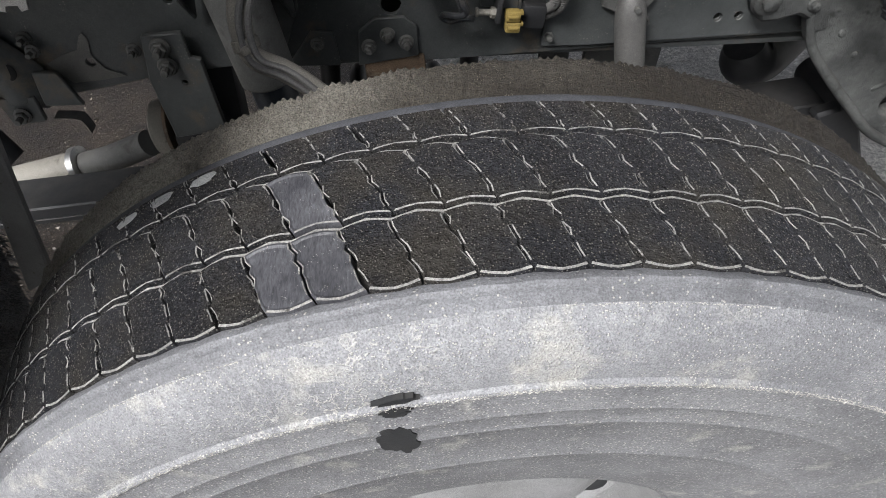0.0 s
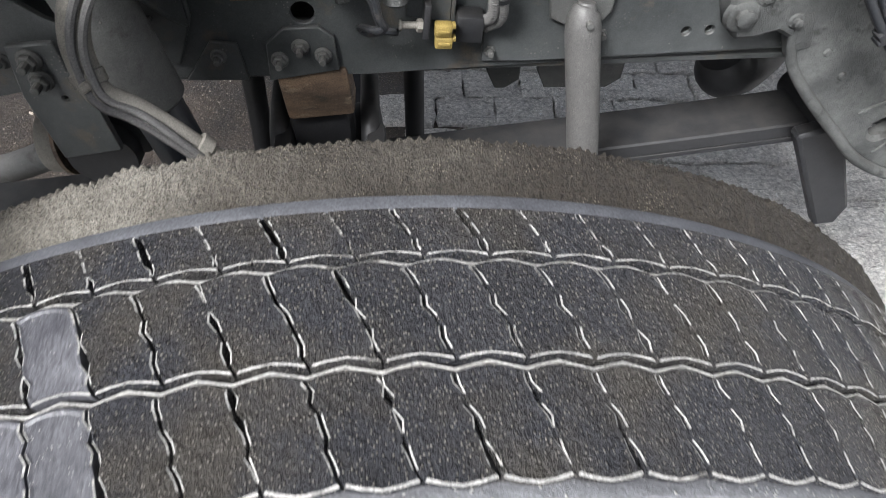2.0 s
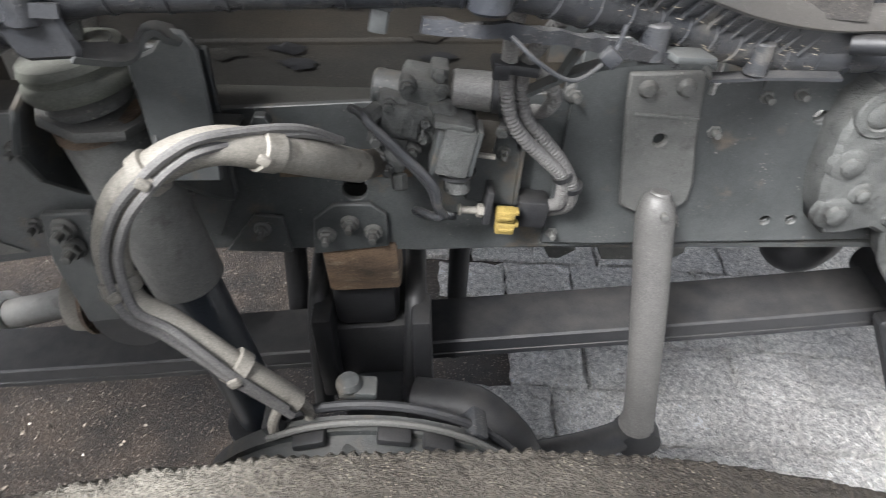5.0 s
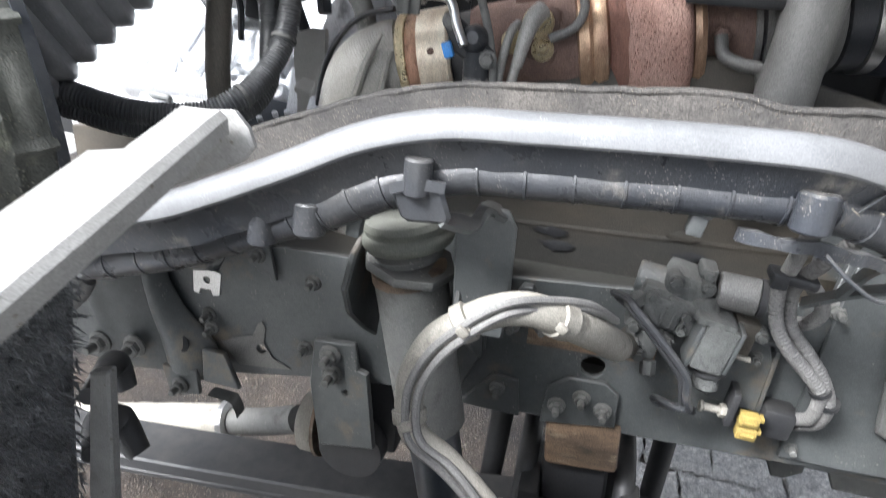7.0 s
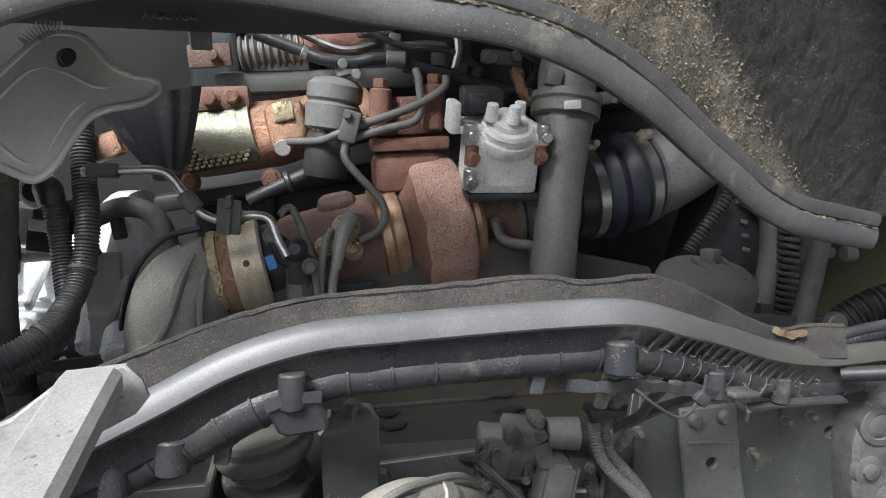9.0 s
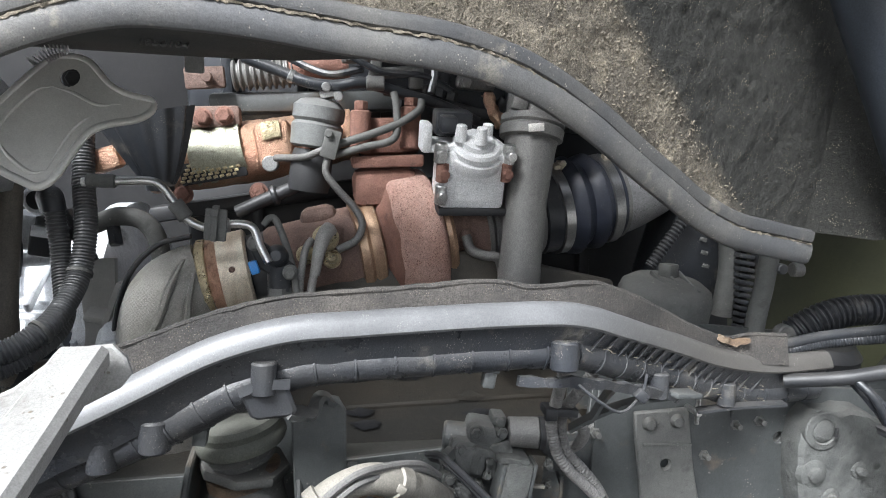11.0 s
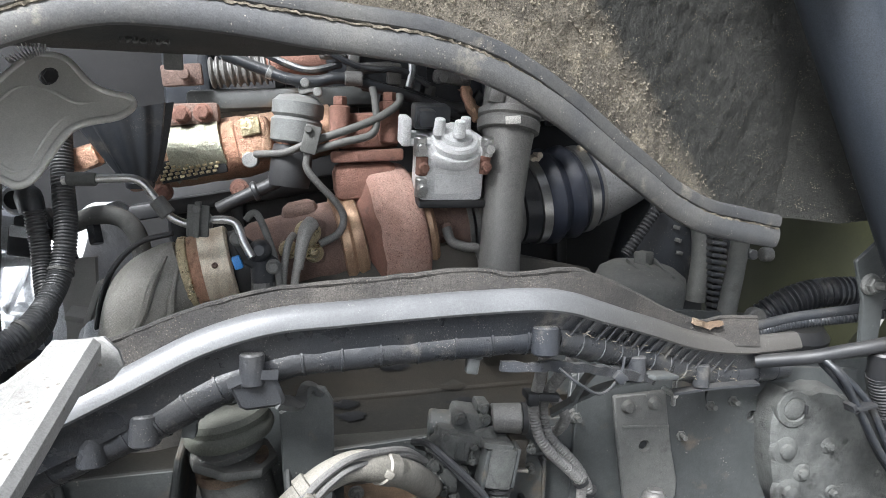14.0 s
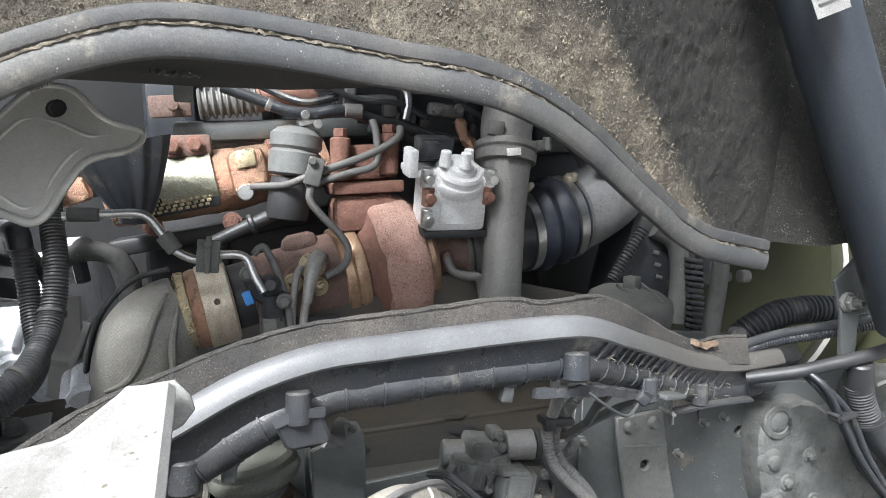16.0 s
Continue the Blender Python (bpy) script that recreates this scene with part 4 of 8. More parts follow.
part("bent_tab", sweep(spread([(-0.450, 1.135, 0.716), (-0.420, 1.135, 0.714), (-0.413, 1.135, 0.706), (-0.409, 1.135, 0.690)], 5), [(-0.006, -0.0015), (0.010, -0.0015), (0.010, 0.0015), (-0.010, 0.0015)]), "chassis", cross)
nuts(cross, [(-0.605, 1.128, 0.764), (-0.552, 1.128, 0.770)], 1.5)
nuts(cross, [(-0.490, 1.128, 0.722)], 1.1)
nuts(cross, [(-0.450, 1.150, 0.808)], 0.9)
part("dust_film", plate([(-0.445, 0.782), (-0.421, 0.795), (-0.398, 0.803), (-0.390, 0.822), (-0.384, 0.827), (-0.379, 0.818), (-0.383, 0.795), (-0.371, 0.774), (-0.345, 0.762), (-0.380, 0.756), (-0.42, 0.752)], 0.0006, facing(0, RY - 0.0095, 0), 0, [(-0.387, 0.784, 0.007)]), "cream_dust", rail, "pale dried splash on the rail")
loose = thing("black_cable", (-0.55, 1.09, 0.9), "looped thin black cables beside the cross-member bracket", "cable")
part("cable", tube([(-0.492, 1.09, 0.985), (-0.497, 1.09, 0.961), (-0.501, 1.09, 0.930), (-0.528, 1.09, 0.900), (-0.558, 1.09, 0.895), (-0.581, 1.09, 0.905), (-0.62, 1.09, 0.900)], 0.0048, 10), "plastic", loose)
part("cable", tube([(-0.540, 1.085, 0.975), (-0.548, 1.085, 0.943), (-0.557, 1.085, 0.914), (-0.565, 1.085, 0.885)], 0.0036, 8), "plastic", loose)
part("ribbed_sleeve", tube([(-0.560, 1.08, 0.890), (-0.574, 1.08, 0.868), (-0.598, 1.08, 0.845)], 0.0075, 12, 8, 0.0008, 0.004), "greyhose", loose)
part("cable_clip", block((0.016, 0.012, 0.010), (-0.498, 1.085, 0.957), (0, 10, 0), 0.002), "casting", loose)
hook = thing("hook_bracket", (-0.435, 1.14, 0.88), "small shiny galvanised hook bracket bolted on", "bracket")
part("hook_plate", plate([(-0.020, -0.016), (-0.012, -0.018), (-0.010, -0.010), (0.004, -0.009), (0.006, -0.017), (0.016, -0.014), (0.020, 0.016), (0.006, 0.018), (-0.018, 0.014)], 0.003, facing(-0.434, 1.128, 0.891), 0.0006, [(0.0, 0.004, 0.0045)]), "steel", hook, "shiny zinc plate")
part("arm", tube([(-0.430, 1.13, 0.905), (-0.426, 1.142, 0.920), (-0.428, 1.160, 0.930)], 0.007, 8), "chassis", hook)
part("grommet", lathe([(0.006, -0.003), (0.012, -0.003), (0.012, 0.003), (0.006, 0.003)], (-0.424, 1.128, 0.928), (0.5, -1, 0), 18), "casting", hook)
nuts(hook, [(-0.440, 1.142, 0.926)], 1.1)
tall = thing("rail_gusset", (-0.378, 1.15, 0.90), "narrow grey gusset plate hanging on the rail", "bracket")
part("strip", plate([(-0.020, 0.035), (0.012, 0.035), (0.020, 0.005), (0.026, -0.030), (0.018, -0.032), (0.014, -0.020), (0.004, -0.024), (-0.006, -0.012)], 0.005, facing(-0.383, RY - 0.012, 0.925), 0.001), "chassis", tall)
nuts(tall, [(-0.380, RY - 0.017, 0.926)], 0.9)

# rear spring bracket with its bush
sb = thing("spring_bracket", (-0.27, 1.13, 0.65), "grey steel spring bracket with two nuts and a pale rubber bush", "bracket")
part("cheek", plate([(-0.303, 0.832), (-0.250, 0.836), (-0.246, 0.800), (-0.233, 0.796), (-0.221, 0.680), (-0.298, 0.667), (-0.310, 0.765)], 0.010, facing(0, 1.150, 0), 0.002, [(-0.262, 0.762, 0.003)]), "chassis", sb)
part("bush", lathe([(0.030, 0), (0.040, 0.004), (0.043, 0.012), (0.042, 0.026), (0.030, 0.032)], (-0.318, 1.205, 0.645), (-1, 0, -0.1), 28), "cream", sb, "pale rubber bush")
part("washer", lathe([(0.024, 0), (0.048, 0.003), (0.048, 0.008), (0.030, 0.010)], (-0.312, 1.205, 0.646), (-1, 0, -0.1), 28), "brown", sb)
nuts(sb, [(-0.281, 1.139, 0.816), (-0.278, 1.139, 0.789)], 1.3)
part("hanger_box", block((0.10, 0.05, 0.15), (-0.255, 1.21, 0.710), (0, 0, 0), 0.006), "black", sb)

# ---- leaf spring with its clamp ----
def on_spring(x):
    return 0.536 + 0.130 * x


spring = thing("leaf_spring", (0.05, 1.25, 0.5), "black parabolic leaf spring running under the chassis rail", "leaf spring")
line = [Vector((x, 1.25, on_spring(x) + 0.03 * max(0, abs(x - 0.05) - 0.3) ** 2)) for x in np.linspace(-0.95, 0.95, 24)]
part("leaf", sweep(line, [(-0.045, -0.008), (-0.042, -0.011), (0.042, -0.011), (0.045, -0.008), (0.045, 0.012), (0.042, 0.015), (-0.042, 0.015), (-0.045, 0.012)]), "black", spring)
part("lower_leaf", sweep([p + Vector((0, 0, -0.0175)) for p in line[1:-1]], [(-0.0435, -0.004), (-0.041, -0.0060), (0.041, -0.0060), (0.0435, -0.004), (0.0435, 0.004), (0.041, 0.0060), (-0.041, 0.0060), (-0.0435, 0.004)]), "black", spring)
part("spring_eye", lathe([(0.02, -0.04), (0.045, -0.04), (0.047, 0), (0.045, 0.04), (0.02, 0.04)], (-0.262, 1.20, 0.648), (0, 1, 0), 28), "black", spring)
axle = thing("front_axle", (0.05, 1.1, 0.4), "black forged front axle with spring clamp and rubber bump stop", "axle")
part("beam", sweep([Vector(p) for p in ((0.06, 0.85, 0.52), (0.06, 1.0, 0.50), (0.06, 1.2, 0.44), (0.06, 1.6, 0.42), (0.06, 2.0, 0.50))], [(-0.05, -0.04), (0.05, -0.04), (0.05, 0.04), (-0.05, 0.04)], Vector((1, 0, 0))), "black", axle)
part("spring_seat", block((0.15, 0.13, 0.10), (0.045, 1.235, 0.585), (0, -7, 0), 0.012), "black", axle)
part("bump_stop", block((0.085, 0.07, 0.075), (0.035, 1.205, 0.672), (0, -4, 0), 0.016), "black", axle, "black rubber bump stop")
for x in (-0.026, 0.100):
    part("u_bolt_clamp", tube([(x, 1.165, 0.47), (x, 1.168, 0.60), (x, 1.185, 0.665), (x, 1.25, 0.685), (x, 1.32, 0.66), (x, 1.33, 0.5)], 0.014, 10, flat=1.0), "black", axle)
    part("clamp_plate", block((0.026, 0.06, 0.15), (x + 0.012, 1.17, 0.60), (0, -4, 0), 0.006), "black", axle)
part("steering_arm", tube([(0.10, 1.08, 0.60), (0.17, 1.06, 0.605), (0.22, 1.03, 0.585), (0.25, 1.02, 0.54)], [0.03, 0.034, 0.03, 0.02], 14), "black", axle, "black forged arm with a slot")
part("drop_link", cyl((0.165, 1.34, 0.78), (0.185, 1.42, 0.30), 0.017, 16), "black", axle)
part("drop_link", cyl((-0.07, 1.30, 0.78), (-0.085, 1.33, 0.42), 0.017, 16), "black", axle)
bb = thing("bump_bracket", (0.025, 1.16, 0.72), "oily brown stained bump stop bracket bolted to the rail", "bracket")
part("mount_plate", plate([(-0.02, 0.775), (0.066, 0.79), (0.062, 0.835), (0.045, 0.848), (0.005, 0.846), (-0.018, 0.826)], 0.008, facing(0, RY - 0.009, 0), 0.0015), "chassis", bb)
part("stained_face", roughen(block((0.088, 0.055, 0.072), (0.034, 1.185, 0.750), (0, -6, 0), 0.006), 0.0015, 60), "brown", bb, "oily brown face")
nuts(bb, [(-0.004, RY - 0.018, 0.806), (0.022, RY - 0.018, 0.823), (0.048, RY - 0.018, 0.812)], 1.0)
clip = thing("side_gusset", (-0.11, 1.15, 0.78), "small grey triangular gusset on the rail", "bracket")
part("gusset_plate", plate([(-0.12, 0.775), (-0.045, 0.775), (-0.052, 0.825), (-0.082, 0.828)], 0.006, facing(0, RY - 0.009, 0), 0.001), "chassis", clip)
nuts(clip, [(-0.075, RY - 0.016, 0.81)], 0.9)

# ---- stabiliser hanger and link ----
hang = thing("stabiliser_hanger", (0.34, 1.12, 0.85), "grey pressed hanger plate with two rivets and a hole", "bracket")
part("hanger_plate", plate([(0.29, 1.015), (0.362, 1.02), (0.368, 0.985), (0.377, 0.937), (0.388, 0.895), (0.388, 0.873), (0.37, 0.848), (0.343, 0.851), (0.315, 0.864), (0.308, 0.902), (0.3, 0.949), (0.294, 0.983)], 0.008, facing(0, 1.152, 0), 0.002, [(0.337, 0.946, 0.0065)]), "casting", hang)
part("bend_line", block((0.066, 0.004, 0.004), (0.337, 1.144, 0.973), (0, 2, 0), 0.0015), "casting", hang)
for x, z in ((0.310, 1.001), (0.347, 1.004)):
    part("rivet", lathe([(0.0, 0.007), (0.006, 0.006), (0.009, 0.002), (0.0095, 0)], (x, 1.144, z), (0, -1, 0), 16), "casting", hang)
nuts(hang, [(0.352, 1.128, 0.874)], 1.1)
link = thing("stabiliser_link", (0.42, 1.12, 0.5), "dull grey round stabiliser link rod", "link rod")
part("rod", tube([(0.352, 1.135, 0.89), (0.352, 1.13, 0.86), (0.38, 1.122, 0.72), (0.415, 1.118, 0.54), (0.42, 1.118, 0.50)], [0.010, 0.0215, 0.0215, 0.0215, 0.025], 20), "alu_dull", link)
part("eye", lathe([(0.014, -0.022), (0.030, -0.02), (0.032, 0), (0.030, 0.02), (0.014, 0.022)], (0.427, 1.118, 0.475), (0, 1, 0), 22), "black", link)
bar = thing("stabiliser_bar", (0.4, 1.0, 0.45), "black stabiliser bar behind the wheel", "stabiliser bar")
part("bar_arm", tube([(0.43, 1.13, 0.47), (0.36, 1.10, 0.475), (0.25, 1.06, 0.50), (0.16, 1.05, 0.50)], 0.022, 14), "black", bar)

# ---- front casting on the rail with the spring hanger arm ----
cast = thing("spring_hanger_casting", (0.6, 1.12, 0.6), "grey dusty cast iron spring hanger with bolts", "casting")
body_out = [(0.506, 1.005), (0.520, 1.022), (0.556, 1.020), (0.566, 1.024), (0.596, 1.020), (0.625, 1.000), (0.70, 1.0), (0.80, 0.96), (0.80, 0.86), (0.70, 0.868), (0.647, 0.854), (0.615, 0.848), (0.585, 0.862), (0.56, 0.853), (0.533, 0.850), (0.520, 0.879), (0.510, 0.913), (0.503, 0.970)]
part("body", roughen(plate(body_out, 0.045, facing(0, RY - 0.008, 0), 0.005), 0.0022, 30), "rough_cast", cast)
cast_boss = part("boss", lathe([(0.025, -0.01), (0.0255, 0.001), (0.024, 0.003), (0.017, 0.004), (0.015, 0.002), (0.013, 0.004), (0.008, 0.006), (0.0, 0.006)], (0.530, 1.117, 0.998), (0, -1, 0), 30), "rough_cast", cast)
part("boss_slot", block((0.004, 0.004, 0.012), (0.541, 1.107, 1.000), (0, 0, 0), 0.001), "black", cast_boss)
for x, z, r, h in ((0.524, 0.941, 0.014, 0.008), (0.588, 0.944, 0.009, 0.009), (0.552, 0.908, 0.010, 0.008), (0.534, 0.882, 0.015, 0.010), (0.601, 0.877, 0.008, 0.009)):
    part("cast_bolt", join(lathe([(r * 1.5, -0.004), (r * 1.3, 0.002), (r, 0.004)], (x, 1.118, z), (0, -1, 0), 24), lathe([(r * 0.75, 0.002), (r * 0.7, h * 0.8), (r * 0.4, h * 0.8 + 0.002)], (x, 1.116, z), (0, -1, 0), 9)), "rough_cast", cast)
part("cast_pocket", block((0.024, 0.010, 0.050), (0.617, 1.120, 0.862), (0, -20, 0), 0.004), "rough_cast", cast)
arm_out = [(0.600, 0.868), (0.606, 0.850), (0.622, 0.819), (0.664, 0.775), (0.733, 0.712), (0.80, 0.655), (0.88, 0.625), (1.00, 0.60), (1.25, 0.58), (1.25, 0.70), (1.0, 0.76), (0.86, 0.83), (0.80, 0.88), (0.70, 0.885)]
part("arm_web", roughen(plate(arm_out, 0.030, facing(0, 1.148, 0), 0.006, [(0.808, 0.712, 0.016), (0.875, 0.715, 0.030), (0.955, 0.685, 0.030), (0.84, 0.79, 0.022)]), 0.001, 40), "rough_cast", cast)
part("arm_edge", tube([(0.608, 1.122, 0.858), (0.624, 1.118, 0.818), (0.666, 1.116, 0.773), (0.735, 1.112, 0.712), (0.80, 1.11, 0.660), (0.90, 1.105, 0.625), (1.1, 1.10, 0.595)], [0.006, 0.007, 0.008, 0.008, 0.008, 0.008], 10), "rough_cast", cast)
for x, z, a, h in ((0.842, 0.705, 35, 0.11), (0.915, 0.69, -20, 0.12), (0.79, 0.76, 60, 0.10)):
    part("rib_fin", block((0.007, 0.026, h * 0.8), (x, 1.128, z), (0, a, 0), 0.003), "rough_cast", cast)
for x, z in ((0.663, 0.834), (0.70, 0.80), (0.672, 0.898)):
    part("cast_pimple", lathe([(0.006, 0), (0.004, 0.003), (0.0, 0.004)], (x, 1.118, z), (0, -1, 0), 12), "rough_cast", cast)
arm = thing("shackle_arm", (0.85, 1.2, 0.5), "black steel shackle arm at the end of the spring", "shackle")
part("arm_plate", plate([(0.735, 0.655), (0.80, 0.68), (0.905, 0.50), (0.90, 0.46), (0.865, 0.455)], 0.03, facing(0, 1.20, 0), 0.006), "black", arm)
part("pin", cyl((0.80, 1.17, 0.655), (0.80, 1.32, 0.655), 0.03, 18), "black", arm)
pipe = thing("cross_tube", (0.7, 1.36, 0.66), "black round cross tube behind the spring", "tube")
part("tube_body", tube([(0.66, 1.33, 0.70), (0.685, 1.34, 0.665), (0.76, 1.40, 0.66), (0.95, 1.6, 0.66), (1.1, 1.9, 0.66)], [0.035, 0.05, 0.052, 0.05, 0.05], 20), "black", pipe)
for x, w in ((0.285, 0.05), (0.40, 0.13)):
    cl = thing("underside_bracket", (x, 1.26, 0.70), "small light grey bracket hanging under the rail", "bracket", "brackets under the rail")
    part("bracket_leg", plate([(-w / 2, 0.04), (w / 2, 0.04), (w / 2, -0.035), (w / 2 - 0.02, -0.05), (-w / 2 + 0.015, -0.05), (-w / 2, -0.02)], 0.01, facing(x + 0.01, 1.27, 0.735), 0.002), "casting", cl)

# ---- shock absorber ----
shock = thing("shock_absorber", (-0.10, 1.07, 0.5), "grey shock absorber with olive rubber top mount", "shock absorber")
top, low = Vector((-0.167, 1.062, 0.997)), Vector((-0.083, 1.075, 0.55))
ax = low - top
part("dust_tube", cyl(top + ax * 0.0, top + ax * 0.42, 0.036, 28), "casting", shock)
part("damper_body", cyl(top + ax * 0.30, top + ax * 1.0, 0.0285, 26), "paint", shock, "dark blue-grey damper body")
part("lower_cup", lathe([(0.030, 0), (0.045, 0.006), (0.046, 0.02), (0.04, 0.026), (0.044, 0.034), (0.042, 0.05), (0.03, 0.09)], top + ax * 0.93, ax, 26), "black", shock)
part("rust_collar", lathe([(0.030, 0), (0.037, 0.002), (0.0375, 0.012), (0.033, 0.014)], top + ax * -0.008, ax, 28), "brown", shock)
part("lower_pad", lathe([(0.022, 0), (0.034, 0.004), (0.036, 0.011), (0.030, 0.015), (0.036, 0.019), (0.040, 0.026), (0.038, 0.032)], top + ax * -0.02, -ax, 28), "casting", shock)
part("top_bush", lathe([(0.030, 0), (0.042, 0.001), (0.0445, 0.006), (0.0435, 0.012), (0.0400, 0.0155), (0.0400, 0.018), (0.0415, 0.022), (0.0390, 0.028), (0.030, 0.032), (0.014, 0.034), (0.0, 0.034)], top + Vector((0.0, -0.004, 0.030)), -ax, 32), "bush", shock, "olive rubber bush")
part("top_washer", lathe([(0.024, 0), (0.024, 0.003), (0.0, 0.003)], top + Vector((0.004, -0.005, 0.0595)), -ax, 24), "chassis", shock)
part("top_stud", cyl(top + Vector((0.0, -0.005, 0.066)), top + Vector((0, -0.005, 0.088)), 0.010, 6), "chassis", shock)
fork = thing("shock_mount", (-0.165, 1.08, 0.95), "grey forked shock absorber mount on the rail", "bracket")
for x, lean in ((-0.219, 0.10), (-0.113, -0.06)):
    m = Matrix(((0, lean, 1, x - lean * 0.99), (1, 0, 0, 0), (0, 1, 0, 0), (0, 0, 0, 1)))
    part("cheek", plate([(1.016, 0.985), (1.030, 1.018), (1.060, 1.030), (1.150, 1.030), (1.150, 0.85), (1.100, 0.89), (1.040, 0.945)], 0.007, m, 0.002), "chassis", fork)
part("yoke_plate", lathe([(0.020, -0.004), (0.045, -0.004), (0.046, -0.002), (0.046, 0.003), (0.045, 0.005), (0.02, 0.005)], (-0.167, 1.062, 1.004), (0.16, -0.05, 1), 8), "casting", fork, "octagonal yoke plate")
part("back_plate", plate([(-0.225, 1.02), (-0.1, 1.02), (-0.095, 0.86), (-0.12, 0.80), (-0.2, 0.82)], 0.008, facing(0, RY - 0.012, 0), 0.002), "chassis", fork)
bent = thing("bent_strap", (-0.09, 1.08, 0.95), "grey bent steel strap between the arch edge and the rail", "bracket")
part("foot_nut", cyl((-0.056, 1.142, 0.955), (-0.056, 1.130, 0.955), 0.010, 6), "chassis", bent)
part("strap", plate([(-0.118, 1.062), (-0.098, 1.072), (-0.086, 1.088), (-0.074, 1.086), (-0.066, 1.072), (-0.064, 0.99), (-0.066, 0.962), (-0.112, 0.960), (-0.115, 1.0)], 0.006, facing(0, 1.030, 0), 0.002), "chassis", bent)
part("strap_foot", block((0.034, 0.12, 0.006), (-0.092, 1.088, 0.962), (-8, 0, 0), 0.002), "chassis", bent)
ear = thing("arch_stay", (-0.135, 0.97, 1.08), "grey stay plate under the arch edge bolted to the strap", "bracket")
part("stay_plate", plate([(-0.154, 1.116), (-0.150, 1.122), (-0.122, 1.127), (-0.116, 1.124), (-0.108, 1.103), (-0.110, 1.097), (-0.140, 1.094), (-0.146, 1.097)], 0.007, facing(0, 0.957, 0), 0.003), "plastic", ear)
part("stay_flange", sweep(spread([(-0.154, 0.952, 1.118), (-0.135, 0.948, 1.126), (-0.114, 0.952, 1.125)], 5), [(-0.004, -0.003), (0.004, -0.003), (0.004, 0.003), (-0.004, 0.003)], Vector((0, 0.2, 1))), "plastic", ear)
part("stay_arm", sweep(spread([(-0.118, 0.955, 1.100), (-0.106, 0.970, 1.092), (-0.098, 0.990, 1.086), (-0.090, 1.012, 1.090), (-0.080, 1.028, 1.082)], 5), [(-0.008, -0.0025), (0.008, -0.0025), (0.008, 0.0025), (-0.008, 0.0025)]), "chassis", ear)

# ---- cream brake hose loop with its thin pipes ----
LOOP = [(0.040, 1.08, 0.945), (0.012, 1.02, 0.990), (-0.018, 0.985, 1.018), (-0.045, 0.970, 1.030), (-0.069, 0.960, 1.028), (-0.090, 0.953, 1.017), (-0.112, 0.948, 0.997), (-0.126, 0.943, 0.962), (-0.124, 0.935, 0.930), (-0.113, 0.925, 0.918), (-0.088, 0.915, 0.912), (-0.062, 0.905, 0.899), (-0.040, 0.900, 0.881), (-0.018, 0.902, 0.855), (-0.002, 0.905, 0.832)]
loop = thing("brake_hose", (0.0, 1.0, 0.82), "cream brake hose loop strapped to two thin pipes", "hose")
part("hose", tube(LOOP, [0.0150, 0.0150, 0.0145, 0.0140, 0.0135, 0.0130, 0.0125, 0.0122, 0.0120, 0.0118, 0.0115, 0.011, 0.0105, 0.0105, 0.0105], 16, 8), "cream", loop)
for k, off in enumerate((0.0, 0.009)):
    pts = [Vector((0.030, 1.04, 0.995)), Vector((0.0, 1.0, 1.028 - 0.5 * off))]
    for i, p in enumerate(LOOP[3:]):
        q = Vector(p)
        inward = (Vector((-0.055, q.y, 0.955)) - q).normalized()
        lift = max(0.0, 1 - i / 3) * 0.016
        pts.append(q + Vector((0, -0.0135, lift)) + inward * (0.001 + off))
    part("thin_pipe", tube(pts, 0.0036, 8, 8), "greyhose", loop)
for i, w in ((2, 0.018), (5, 0.012), (8, 0.012), (12, 0.012)):
    d = Vector(LOOP[i + 1]) - Vector(LOOP[i - 1])
    r = 0.0145 if i < 7 else 0.0128
    band = part("strap", join(lathe([(r, -w / 2), (r * 1.12, -w / 2 + 0.001), (r * 1.12, w / 2 - 0.001), (r, w / 2)], LOOP[i], d, 20)), "cream", loop)
    part("strap_lock", block((0.010, 0.006, 0.008), Vector(LOOP[i]) + Vector((0.002, -0.0165, 0.002)), (0, 35 * (1 if i < 7 else -1), 0), 0.002), "cream", band)
part("end_fitting", tube([(0.020, 1.035, 0.980), (0.040, 1.08, 0.945), (0.055, 1.13, 0.92), (0.060, 1.16, 0.91)], 0.0135, 14), "stain", loop)

# ---- brake at the wheel ----
brake = thing("brake_chamber", (0.06, 0.92, 0.6), "dark grey brake housing behind the wheel with clipped cable", "brake")
BC = Vector((0.055, 0.925, 0.655))
part("housing", lathe([(0.145, -0.05), (0.152, -0.03), (0.153, 0.0), (0.140, 0.014), (0.120, 0.02), (0.05, 0.03)], BC, (0, 1, 0.15), 40), "chassis", brake)
part("rib_ring", lathe([(0.150, -0.01), (0.158, -0.008), (0.158, 0.006), (0.150, 0.008)], BC, (0, 1, 0.15), 40), "chassis", brake)
part("nipple", lathe([(0.011, 0), (0.012, 0.006), (0.009, 0.011), (0.0, 0.013)], BC + Vector((-0.018, 0.02, 0.145)), (0, 0, 1), 18), "chassis", brake)
part("nipple_base", block((0.034, 0.022, 0.010), BC + Vector((-0.01, 0.02, 0.145)), (0, 4, 0), 0.003), "chassis", brake)
arc = [BC + Vector((math.sin(a) * 0.163, -0.012, math.cos(a) * 0.163)) for a in np.linspace(-0.55, 0.95, 8)]
part("cable", tube(arc, 0.0042, 8, 6), "tape", brake, "dark sensor cable")
part("cable", tube([p + Vector((0.004, -0.020, 0.004)) for p in arc[:7]], 0.0030, 8, 6), "casting", brake)
